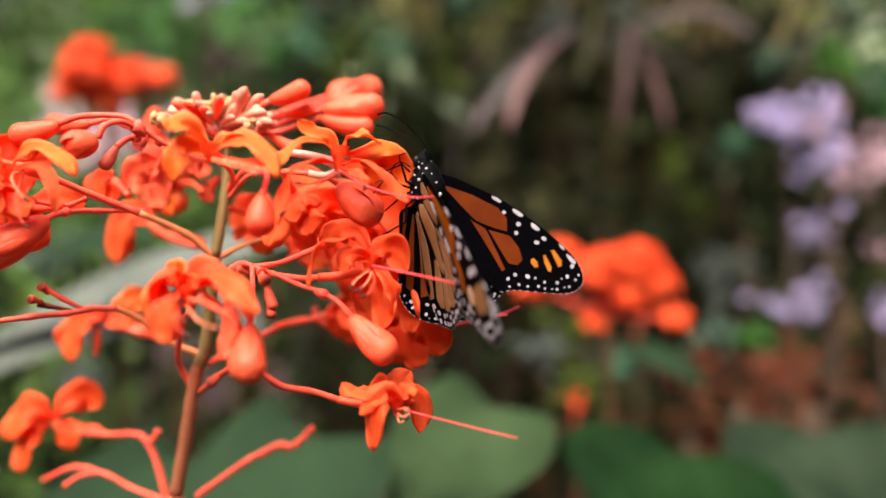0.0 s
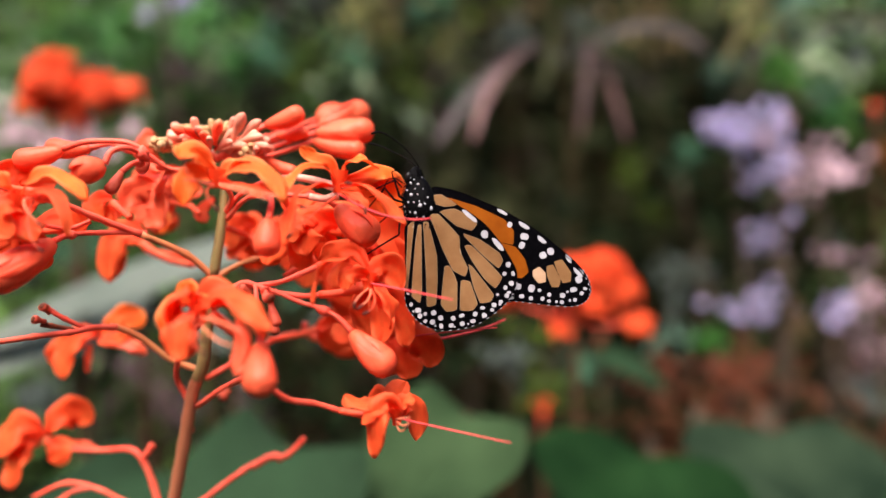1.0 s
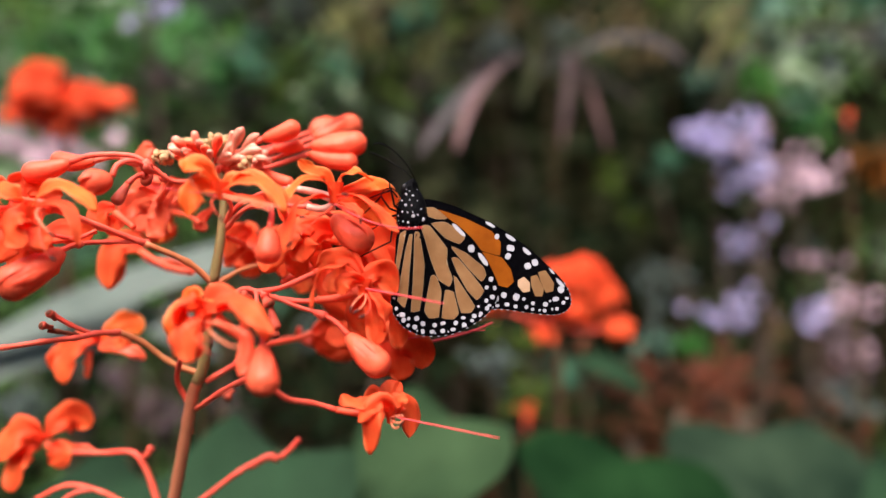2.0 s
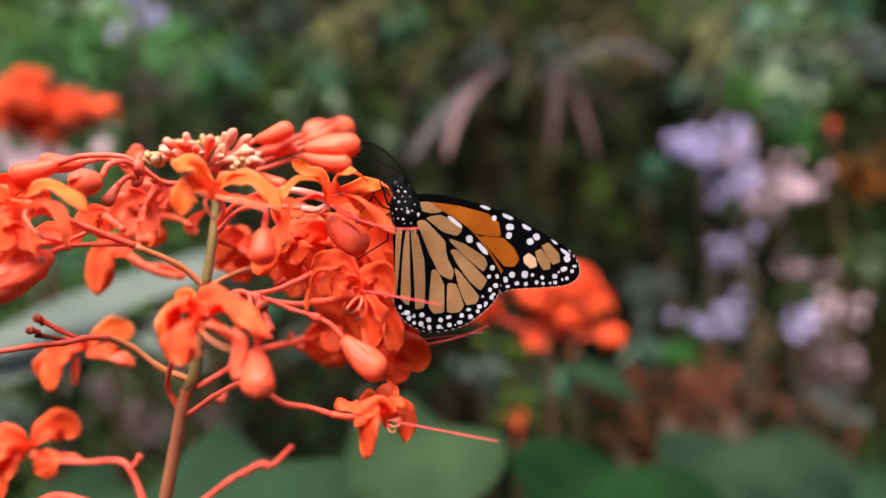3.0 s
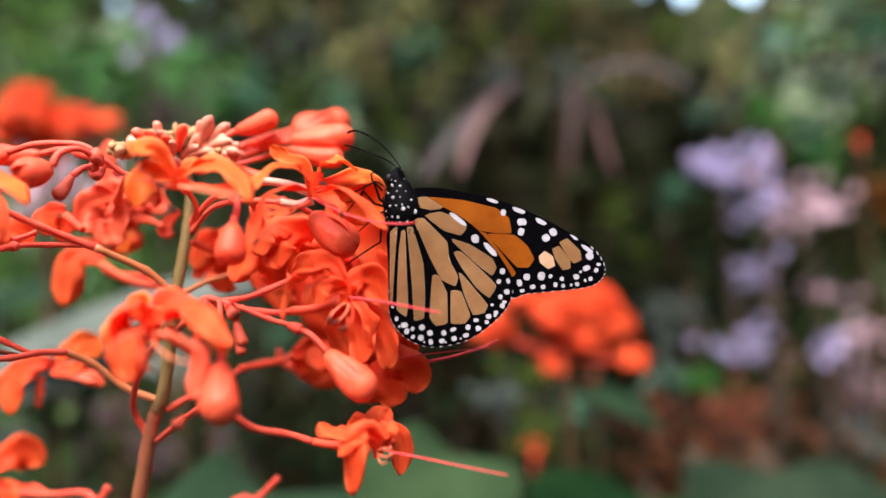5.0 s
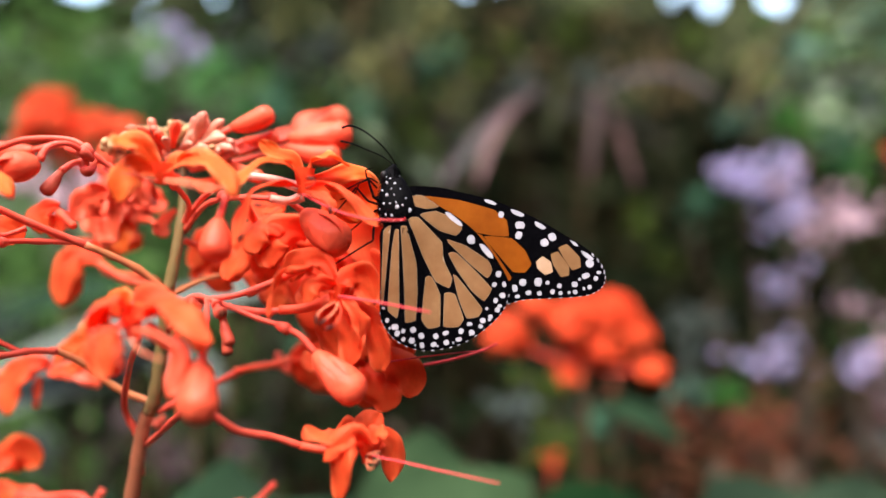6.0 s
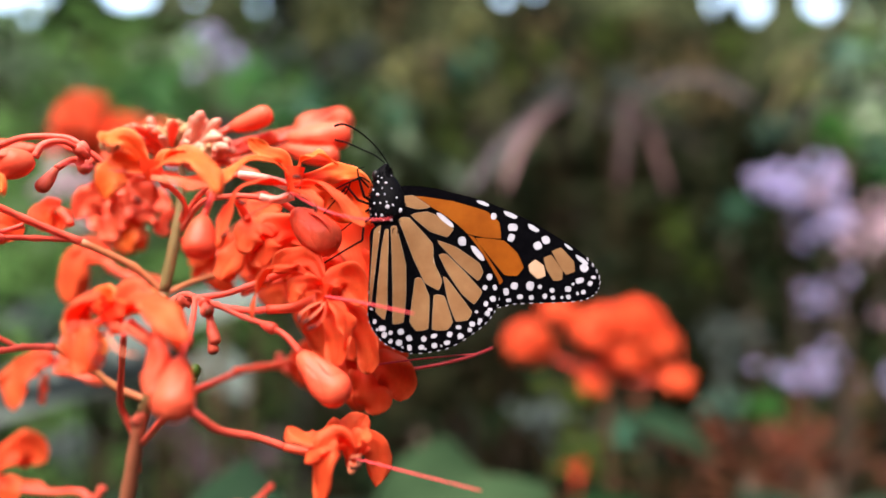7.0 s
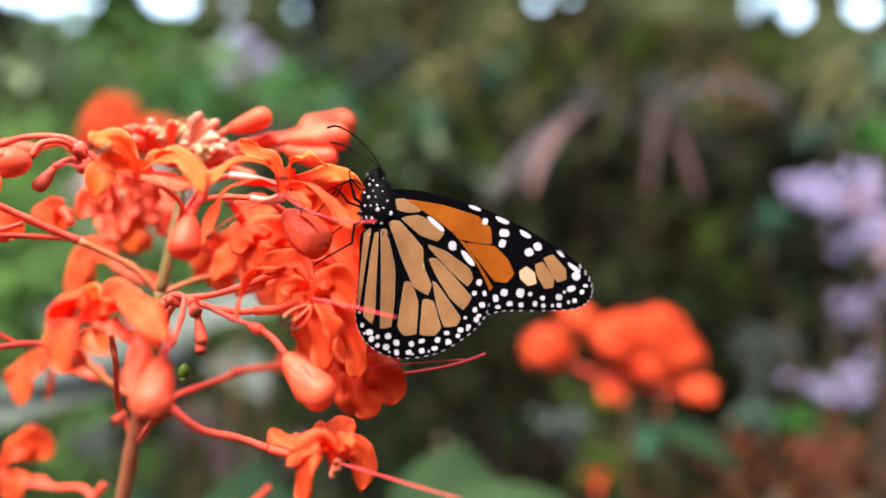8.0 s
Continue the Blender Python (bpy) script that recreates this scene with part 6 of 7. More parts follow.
petal(fu, [(-10.0, 235.0, 45.1), (-5.0, 236.0, 43.0), (-2.2, 237.0, 38.6), (-3.8, 238.0, 32.7)], 6.9, 'c', 0.15, PETAL, 0.62)
petal(fu, [(-10.9, 236.0, 44.5), (-11.1, 237.0, 38.6), (-8.3, 238.0, 34.9), (-9.7, 238.0, 31.2)], 6.9, 'c', 0.15, PETAL, 0.62)
fv = flower([(-39.3, 225.0, 56.2), (-44.4, 235.0, 54.6), (-48.8, 243.0, 53.2)], 0.8, 1.1)
petal(fv, [(-49.2, 244.0, 53.3), (-53.8, 246.0, 55.8), (-58.8, 247.0, 53.6), (-60.3, 247.0, 48.1)], 6.9, 'c', 0.15, BUD, 0.62)
petal(fv, [(-48.9, 244.0, 52.8), (-48.3, 246.0, 48.9), (-51.0, 247.0, 45.0), (-54.0, 247.0, 43.5)], 6.9, 'c', 0.15, BUD, 0.62)
petal(fv, [(-49.6, 245.0, 54.2), (-47.2, 247.0, 57.5), (-43.7, 248.0, 56.9), (-41.7, 249.0, 52.3)], 6.9, 'c', 0.15, BUD, 0.62)

# lobes on the far side that show between the nearer ones
fw = flower([(-37.1, 241.0, 46.5), (-47.1, 262.0, 50.6), (-55.6, 272.0, 52.3)], 0.8, 1.2)
lobe(fw, [(-55.6, 272.0, 52.3), (-61.7, 274.0, 56.7), (-66.6, 275.0, 55.4), (-67.8, 275.0, 48.0)], 11.0, 'c', BUD)
lobe(fw, [(-55.6, 272.0, 51.8), (-58.9, 274.0, 47.9), (-56.5, 275.0, 43.4)], 9.2, 'c', PETAL)
lobe(fw, [(-56.8, 273.0, 53.0), (-56.6, 275.0, 57.2), (-51.5, 276.0, 56.9)], 8.5, 'c', BUD)
fx = flower([(-29.6, 241.0, 42.6), (-28.9, 258.0, 41.4), (-26.9, 266.0, 40.3)], 0.8, 1.2)
lobe(fx, [(-26.9, 266.0, 40.3), (-23.3, 268.0, 43.0), (-19.0, 269.0, 40.4), (-18.1, 269.0, 33.2)], 9.3, 'c', PETAL)
lobe(fx, [(-27.3, 266.0, 40.3), (-29.5, 268.0, 35.9), (-31.4, 269.0, 31.4)], 8.2, 'c', PETAL)
lobe(fx, [(-27.9, 267.0, 41.0), (-29.7, 269.0, 44.9), (-34.4, 270.0, 45.8)], 7.9, 'c', PETAL)
fy = flower([(-13.4, 238.0, 29.9), (-10.6, 250.0, 33.1), (-7.4, 256.0, 35.6)], 0.8, 1.2)
lobe(fy, [(-7.4, 256.0, 35.6), (-9.4, 258.0, 41.7), (-6.1, 259.0, 46.0), (-0.1, 259.0, 45.2)], 12.0, 'c', PETAL)
lobe(fy, [(-7.4, 256.0, 35.1), (-11.1, 258.0, 31.4), (-12.0, 259.0, 26.2)], 9.6, 'c', PETAL)
lobe(fy, [(-6.5, 256.0, 35.6), (0.0, 258.0, 33.1), (3.4, 259.0, 26.2)], 12.0, 'c', PETAL)
lobe(fy, [(-6.5, 256.0, 34.8), (-1.6, 257.0, 26.2), (6.9, 258.0, 19.3), (10.3, 258.0, 12.5)], 12.0, 'c', PETAL)
fz = flower([(-22.8, 262.0, 10.6), (-15.2, 268.0, 11.7), (-9.8, 270.0, 13.3)], 0.8, 1.2)
lobe(fz, [(-9.8, 270.0, 13.3), (-4.9, 271.0, 15.9), (1.3, 272.0, 13.1)], 7.3, 'c', PETAL)
lobe(fz, [(-9.8, 270.0, 13.0), (-5.8, 271.0, 9.6), (0.4, 272.0, 8.6)], 6.6, 'c', PETAL)

# the crown of unopened buds: two tan hearts of knobs, and longer pink buds fanning out round them
def small_bud(a0, b0, rr, mat, knob):
    ln = [a0.lerp(b0, k / 8) + Vector((0, 0, 0.0006 * math.sin(k / 8 * 3.1))) for k in range(9)]
    rad = [q * rr for q in ((0.42, 0.42, 0.45, 0.55, 0.8, 1.0, 1.0, 0.78, 0.2) if knob else (0.4, 0.45, 0.55, 0.7, 0.88, 1.0, 0.98, 0.76, 0.2))]
    part("small_bud", tube(bmesh.new(), ln, rad, 8), mat, panicle, at=a0)


for heart, many, wide in ((Vector((-0.0322, 0.2400, 1.0645)), 30, 0.0068), (Vector((-0.0398, 0.2390, 1.0650)), 16, 0.0048), (Vector((-0.0445, 0.2330, 1.0615)), 12, 0.0042), (Vector((-0.0215, 0.2340, 1.0600)), 10, 0.0045)):
    for i in range(many):
        a = i * 2.39996
        e = radians(12 + 74 * (1 - i / many))
        d = Vector((math.cos(a) * math.cos(e), math.sin(a) * math.cos(e), math.sin(e)))
        far = wide * rnd.uniform(0.85, 1.1)
        small_bud(heart + d * far * 0.2, heart + d * far, rnd.uniform(0.85, 1.2) / 1000, CROWN_BUD if rnd.random() < 0.8 else BUD_PALE, True)
for i in range(30):
    a, e = i * 2.39996, radians(rnd.uniform(2, 30))
    d = Vector((math.cos(a) * math.cos(e), math.sin(a) * math.cos(e), math.sin(e)))
    far = rnd.uniform(0.010, 0.0135)
    c = Vector((-0.0335, 0.2400, 1.0625))
    small_bud(c + d * far * 0.3, c + d * far, rnd.uniform(0.9, 1.4) / 1000, BUD_PALE if rnd.random() < 0.7 else BUD, False)
for a0, b0, rr in (((-27.1, 236, 65.1), (-23.0, 232, 71.6), 1.5), ((-25.7, 236, 64.4), (-18.0, 232, 65.5), 1.25), ((-24.3, 236, 64.0), (-16.3, 232, 62.7), 1.25), ((-25.3, 236, 64.8), (-19.0, 233, 70.0), 1.3)):
    small_bud(mm(a0), mm(b0), rr / 1000, BUD_PALE, False)

# ---------------------------------------------------------------- the butterfly
HIND_EDGE = [(-1.0, 1.8), (-1.4, -1.4), (-4.3, -2.8), (-6.1, -4.5), (-5.9, -9.4), (-5.6, -16.4), (-5.4, -21.9), (-3.7, -25.1), (-1.0, -27.4), (3.2, -28.8), (8.0, -28.3), (12.2, -26.9), (16.5, -23.9), (19.3, -21.1), (20.9, -18.0), (21.1, -14.5), (19.8, -11.7), (17.4, -8.1), (13.9, -3.9), (10.4, -1.1), (6.2, 1.4), (2.7, 3.5), (0.2, 3.9)]
FORE_EDGE = [(-1.0, 2.5), (-1.0, 4.9), (0.2, 5.7), (5.5, 5.7), (10.4, 4.9), (16.1, 3.8), (21.7, 2.1), (27.4, -0.2), (33.0, -3.1), (37.3, -5.6), (40.4, -8.4), (41.8, -11.4), (41.0, -13.7), (38.5, -15.3), (34.2, -16.1), (28.5, -16.7), (24.3, -17.2), (20.4, -18.0), (15.2, -13.7), (8.9, -6.7), (3.4, -1.4)]
HIND_CELLS = [
    [(0.3, 3.2), (2.3, 3.5), (5.9, 1.3), (3.4, 0.9), (1.1, 1.4)],
    [(2.3, -0.5), (5.5, 0.2), (9.7, -1.5), (10.9, -3.2), (9.8, -4.6), (6.3, -3.6)],
    [(-0.2, -1.5), (1.8, -1.3), (6.8, -6.3), (7.1, -9.9), (9.1, -13.7), (8.6, -15.6), (5.9, -14.3), (3.3, -9.5), (1.5, -5.3)],
    [(8.0, -5.7), (11.7, -6.9), (16.5, -9.9), (17.4, -11.7), (16.6, -13.3), (13.1, -10.6), (9.6, -7.3)],
    [(8.5, -8.5), (9.9, -8.5), (13.8, -12.0), (17.4, -15.7), (16.0, -18.1), (13.4, -16.0), (10.3, -11.8)],
    [(9.6, -12.9), (11.5, -15.0), (15.5, -19.9), (14.8, -21.4), (12.6, -21.8), (10.9, -18.0)],
    [(7.9, -16.9), (9.8, -17.1), (11.7, -22.1), (10.7, -23.6), (7.9, -23.7)],
    [(3.9, -13.7), (5.0, -13.7), (6.7, -17.3), (6.8, -23.6), (4.6, -24.1), (3.3, -22.4)],
    [(-1.7, -3.3), (-0.6, -3.2), (1.7, -10.9), (2.1, -17.2), (1.9, -22.6), (-0.1, -23.1), (-0.5, -16.4), (-1.1, -9.5)],
    [(-2.9, -4.1), (-2.2, -4.0), (-1.8, -13.7), (-1.5, -19.9), (-1.9, -22.3), (-3.8, -20.8), (-3.7, -15.0), (-3.4, -8.1)],
    [(-5.3, -4.1), (-3.9, -3.0), (-4.3, -8.8), (-4.9, -19.2), (-5.3, -19.5), (-5.4, -10.8)],
]
FORE_CELLS = [
    [(2.5, 3.6), (10.4, 3.0), (17.5, 1.4), (20.3, -0.7), (20.9, -3.9), (17.4, -3.9), (12.5, -3.1), (8.3, -0.5)],
    [(15.9, -4.3), (21.6, -4.5), (24.4, -6.8), (25.9, -9.6), (24.7, -11.3), (22.3, -11.3), (19.3, -8.2)],
    [(11.1, -3.0), (15.4, -4.2), (18.9, -8.6), (21.9, -12.7), (20.9, -13.5), (16.6, -8.8)],
]
FORE_TIP_CELLS = [
    [(27.0, -9.0), (28.3, -7.8), (30.1, -8.9), (30.6, -11.0), (29.0, -11.7), (27.3, -10.4)],
    [(30.0, -7.3), (31.5, -6.6), (34.0, -9.6), (34.0, -11.5), (32.3, -11.9), (30.6, -9.5)],
    [(31.6, -5.8), (33.4, -4.9), (36.2, -7.5), (36.5, -9.6), (34.7, -10.4), (32.7, -7.8)],
]
HIND_BARS = [[(7.4, 0.1), (8.4, -0.0), (10.7, -1.8), (11.1, -2.7), (10.2, -2.5), (8.3, -1.1)], [(14.8, -6.4), (15.8, -6.6), (17.4, -8.3), (17.7, -9.3), (16.7, -9.1), (15.3, -7.6)]]
FORE_BARS = [[(15.5, 3.6), (16.8, 3.5), (18.1, 2.9), (17.7, 2.5), (15.9, 3.0)], [(21.2, 1.8), (22.8, 1.5), (24.1, 0.8), (23.5, 0.3), (21.7, 0.9)], [(26.4, -0.5), (27.7, -0.9), (28.8, -1.7), (28.1, -2.1), (26.7, -1.5)], [(34.0, -4.0), (35.2, -4.5), (35.9, -5.2), (35.0, -5.1)], [(36.5, -6.1), (38.0, -6.7), (39.2, -7.7), (38.6, -8.1), (37.0, -7.1)]]
HIND_SPOTS = [(-3.9, -22.8, 0.52), (-2.2, -24.1, 0.77), (-0.5, -24.9, 0.49), (1.5, -24.6, 0.70), (3.2, -25.8, 0.70), (6.2, -25.8, 0.63), (8.2, -25.1, 0.63), (11.4, -24.6, 0.63), (13.1, -23.1, 0.56), (15.8, -22.3, 0.63), (17.4, -21.5, 0.56), (18.8, -20.0, 0.63), (19.8, -17.0, 0.70), (20.1, -14.7, 0.56), (18.9, -12.6, 0.70), (18.1, -14.8, 0.56), (18.4, -18.1, 0.56), (16.6, -19.8, 0.35), (-1.7, -25.4, 0.67), (-0.4, -26.6, 0.49), (1.3, -26.8, 0.70), (3.4, -27.7, 0.63), (5.8, -27.5, 0.63), (8.4, -27.0, 0.63), (10.9, -26.3, 0.63), (13.6, -24.8, 0.63), (15.4, -23.5, 0.52), (17.2, -22.1, 0.36), (19.3, -19.2, 0.46), (-4.8, -20.3, 0.33)]
HIND_SPOTS += [(-3.3, -24.4, 0.30), (13.0, -5.5, 1.05), (6.6, -27.8, 0.24), (9.8, -27.0, 0.24), (13.3, -25.3, 0.23), (2.0, -27.7, 0.24)]
FORE_SPOTS = [(19.2, 0.5, 0.77), (23.3, -1.5, 1.05), (23.1, -3.7, 0.91), (28.6, -4.9, 0.98), (30.2, -3.6, 0.98), (38.4, -8.7, 0.98), (37.6, -11.4, 0.84), (39.8, -11.8, 0.56), (40.4, -10.5, 0.49), (35.3, -13.3, 0.70), (38.5, -13.7, 0.56), (32.1, -13.8, 0.56), (35.5, -14.9, 0.56), (37.3, -14.1, 0.35), (27.6, -13.3, 0.98), (29.6, -13.3, 0.49), (30.7, -15.1, 0.56), (32.4, -15.3, 0.49), (34.2, -15.1, 0.35), (36.3, -12.2, 0.35), (24.4, -13.5, 0.84), (22.8, -14.8, 0.77), (25.7, -15.6, 0.63), (28.0, -15.6, 0.56), (23.4, -16.5, 0.52)]
BODY_SPOTS = [(-5.9, 8.5, 0.42), (-5.0, 6.0, 0.35), (-3.3, 5.8, 0.42), (-4.0, 4.6, 0.35), (-4.8, 3.2, 0.49), (-5.9, 4.3, 0.28), (-3.3, 3.3, 0.35), (-2.6, 0.7, 0.63), (-0.1, 0.2, 0.70), (-1.0, 2.6, 0.42), (-5.4, 1.4, 0.35), (-6.4, 0.4, 0.35), (-4.9, -0.9, 0.42), (-3.6, -1.0, 0.42), (-6.1, -1.4, 0.35), (-4.1, 1.4, 0.35), (-1.7, -1.9, 0.42), (-6.8, 2.1, 0.28), (-2.5, 7.6, 0.35), (-5.2, 7.3, 0.28), (-4.3, 6.9, 0.28), (-2.8, 1.6, 0.28), (-7.1, -0.8, 0.28), (-2.1, 4.6, 0.28), (-3.3, -2.1, 0.28), (-1.5, 1.1, 0.28)]

BF = Vector((0.02477, 0.2210, 1.04701))
butterfly = new("butterfly")
butterfly.empty_display_size = 0.02
tagged(butterfly, "orange and black monarch butterfly with white spots, feeding on a flower", "butterfly")
ORIGIN[butterfly] = Vector((0, 0, 0))
cam.data.dof.focus_object = butterfly


def mp(x, y, z):
    return Vector((x, y, z)) / 1000


def loop(points, steps=4, sharp=0.0):
    """A smooth closed outline through the given points."""
    p = [Vector((a, 0, b)) for a, b in points]
    res, n = [], len(p)
    for i in range(n):
        p0, p1, p2, p3 = p[i - 1], p[i], p[(i + 1) % n], p[(i + 2) % n]
        for k in range(steps):
            t = k / steps
            q = 0.5 * (2 * p1 + (p2 - p0) * t + (2 * p0 - 5 * p1 + 4 * p2 - p3) * t * t + (3 * p1 - p0 - 3 * p2 + p3) * t ** 3)
            res.append(q.lerp(p1.lerp(p2, t), sharp))
    return res


def bow(q):
    """The slight outward bow of a wing."""
    return 2.1 * math.exp(-((q.x + 1.5) / 4.5) ** 2) * min(1.0, max(0.0, 0.5 - q.z / 8)) + 0.8 * math.sin(min(1.0, max(0.0, q.x / 42)) * math.pi) + 0.22 * math.sin(q.z * 0.22 + q.x * 0.12)


def plate(bm, outline):
    """A flat outline cut into small triangles, so that it can follow the wing's bow."""
    f = bm.faces.new([bm.verts.new((q.x, 0, q.z)) for q in outline])
    bmesh.ops.triangulate(bm, faces=[f])
    for k in range(6):
        long = [e for e in bm.edges if e.calc_length() > 2.6]
        if not long:
            break
        bmesh.ops.subdivide_edges(bm, edges=long, cuts=1)
        bmesh.ops.triangulate(bm, faces=[g for g in bm.faces if len(g.verts) > 3])
    return bm


def flat(outline, y, thick, out):
    bm = plate(bmesh.new(), outline)
    ext = bmesh.ops.extrude_face_region(bm, geom=list(bm.faces))
    moved = {v for v in ext["geom"] if isinstance(v, bmesh.types.BMVert)}
    for v in bm.verts:
        v.co.y = -bow(v.co) * out + y + (thick if v in moved else 0)
    bmesh.ops.recalc_face_normals(bm, faces=list(bm.faces))
    for v in bm.verts:
        v.co /= 1000
    return bm


def grow(outline, by):
    n, res = len(outline), []
    for i in range(n):
        d = (outline[(i + 1) % n] - outline[i - 1])
        nrm = Vector((d.z, 0, -d.x))
        res.append(outline[i] + nrm.normalized() * by if nrm.length > 1e-6 else outline[i])
    area = sum(outline[i - 1].x * outline[i].z - outline[i].x * outline[i - 1].z for i in range(n))
    return res if area > 0 else [2 * o - r for o, r in zip(outline, res)]


def wing(name, label, edge, cells, tips, spots, bars, out, under, inset):
    """out: +1 for the wing whose underside is turned to -y, -1 for its mirror twin."""
    side = -out
    rim = loop(edge, 5)
    ob = part(name, flat(rim, inset - 0.06, 0.12, out), BLACK, butterfly, label, smooth=False)
    fringe = bmesh.new()
    for k in range(0, len(rim)):
        a, b = rim[k], rim[(k + 1) % len(rim)]
        if k % 2 and (a.z < -16 if edge is HIND_EDGE else a.x > 22 and a.z < -6) and (b - a).length > 0.15:
            m = a.lerp(b, 0.5)
            box = Matrix.Translation((m.x, inset - bow(m) * out, m.z)) @ (b - a).to_track_quat("X", "Z").to_matrix().to_4x4() @ Matrix.Diagonal((min(0.62, (b - a).length * 0.8), 0.16, 0.16, 1))
            bmesh.ops.create_cube(fringe, size=1, matrix=Matrix.Scale(0.001, 4) @ box)
    part("fringe", fringe, WHITE, ob, "fine white fringe", smooth=False)
    r = random.Random(7)
    for face, mat in ((side, under), (-side, RUSSET)):
        y = inset + (0.06 if face > 0 else -0.06)
        step = 0.03 * face
        edging = bmesh.new()
        for group, m in ((cells, mat), (tips, mat)):
            for q, c in enumerate(group):
                o = loop(c, 4, 0.8)
                if mat is not RUSSET and mat is TAN:
                    tmp = flat(grow(o, 0.05 if q > 7 or group is tips else 0.18), y + min(0, step), abs(step), out)
                    me = bpy.data.meshes.new("tmp")
                    tmp.to_mesh(me)
                    tmp.free()
                    edging.from_mesh(me)
                    bpy.data.meshes.remove(me)
                part("wing_cell", flat(grow(o, (0.0 if q > 7 or group is tips else 0.13) if mat is not RUSSET else -0.75 if group is tips else -0.2), y + min(0, 2.2 * step), abs(2.2 * step), out), (CREAM if q == 0 else TAN) if m is ORANGE and group is tips else TIP_ORANGE if group is tips else m, ob, smooth=False)
        if len(edging.verts):
            part("cell_edging", edging, PALE, ob, "pale scale edging", smooth=False)
        else:
            edging.free()
        for c in bars:
            part("white_spot", flat(loop(c, 3, 0.3), y + min(0, 2.6 * step), abs(2.6 * step), out), WHITE, ob, smooth=False)
        for x, z, rr in spots:
            dots = bmesh.new()
            if face == -side:
                rr *= 0.62
            a0, sx = r.uniform(-0.5, 0.9), r.uniform(0.86, 1.22)
            rr *= 0.85
            ringo = []
            for k in range(10):
                c, q = math.cos(k * math.pi / 5 + 0.3), math.sin(k * math.pi / 5 + 0.3)
                fit_ = rr * (abs(c) ** 3.4 + abs(q) ** 3.4) ** (-1 / 3.4) * r.uniform(0.93, 1.07)
                c, q = c * fit_ * sx, q * fit_ / sx
                ringo.append(Vector((x + c * math.cos(a0) - q * math.sin(a0), 0, z + c * math.sin(a0) + q * math.cos(a0))))
            top = [dots.verts.new((q.x / 1000, (-bow(q) * out + y + 2.6 * step) / 1000, q.z / 1000)) for q in ringo]
            low = [dots.verts.new((q.x / 1000, (-bow(q) * out + y) / 1000, q.z / 1000)) for q in ringo]
            dots.faces.new(top)
            for k in range(10):
                dots.faces.new((top[k], top[(k + 1) % 10], low[(k + 1) % 10], low[k]))
            bmesh.ops.recalc_face_normals(dots, faces=list(dots.faces))
            part("white_spot", dots, WHITE, ob, smooth=False)
    return ob


near_hind = wing("hindwing", "tan hindwing underside with black veins", HIND_EDGE, HIND_CELLS, [], HIND_SPOTS, HIND_BARS, 1, TAN, -0.75)
near_fore = wing("forewing", "orange forewing with black border and white spots", FORE_EDGE, FORE_CELLS, FORE_TIP_CELLS, FORE_SPOTS, FORE_BARS, 1, ORANGE, -0.35)
far_fore = wing("forewing", "orange forewing with black border and white spots", FORE_EDGE, FORE_CELLS, FORE_TIP_CELLS, FORE_SPOTS, FORE_BARS, -1, ORANGE, 0.35)
far_hind = wing("hindwing", "tan hindwing underside with black veins", HIND_EDGE, HIND_CELLS, [], HIND_SPOTS, HIND_BARS, -1, TAN, 0.75)

# head and thorax: a tapering barrel, given as x, z and radius
TRUNK = [(-3.61, 10.31, 0.43), (-3.98, 9.26, 1.15), (-4.24, 8.12, 1.87), (-4.05, 6.63, 2.45), (-3.57, 5.28, 3.02), (-3.24, 3.51, 3.67), (-2.91, 1.73, 4.03), (-2.77, -0.16, 4.03), (-2.85, -1.89, 3.46), (-3.02, -3.72, 2.16)]
def trunk(k0, k1):
    ln = spline([mp(x, 0, z) for x, z, q in TRUNK[k0:k1]], 4)
    rr = spline([mp(q, 0, 0) for x, z, q in TRUNK[k0:k1]], 4)
    bm = tube(bmesh.new(), ln, [max(0.0003, q.x) for q in rr], 20)
    for v in bm.verts:
        v.co.y *= 0.86
    return bm


part("thorax", trunk(3, len(TRUNK)), BODY, butterfly, "black thorax with white dots")
part("head", trunk(0, 4), BODY, butterfly)
bm = tube(bmesh.new(), [mp(-3.6, 0, 0), mp(-2.6, 0.2, -4), mp(-1.4, 0.3, -10), mp(-1.0, 0.3, -16), mp(-1.2, 0.3, -21), mp(-1.3, 0.3, -22.5)],
          [0.0018, 0.0018, 0.0018, 0.0016, 0.0010, 0.0003], 14)
part("abdomen", bm, BODY, butterfly)
for y in (-1.3, 0.9):
    part("eye", ellipsoid(bmesh.new(), mp(-5.69, y, 7.63), mp(0.8, 0.62, 1.1), None, 14, 10), EYE, butterfly)
# short black hairs over thorax and head
bm = bmesh.new()
r = random.Random(3)
for i in range(420):
    k = r.uniform(0.5, len(TRUNK) - 1.6)
    (x0, z0, q0), (x1, z1, q1) = TRUNK[int(k)], TRUNK[int(k) + 1]
    f, a = k - int(k), r.uniform(0, 2 * math.pi)
    d = Vector((math.cos(a), 0.86 * math.sin(a), 0))
    p = mp(x0 + (x1 - x0) * f, 0, z0 + (z1 - z0) * f) + d * (q0 + (q1 - q0) * f) * 0.00097
    o = d + Vector((r.gauss(0, .3), r.gauss(0, .3), -0.5))
    o = o.normalized() * r.uniform(0.0004, 0.0008)
    tube(bm, [p, p + o * 0.6, p + o + Vector((0, 0, -0.0002))], [0.00010, 0.00008, 0.00003], 3)
part("hair", bm, BODY, butterfly)
bm = bmesh.new()
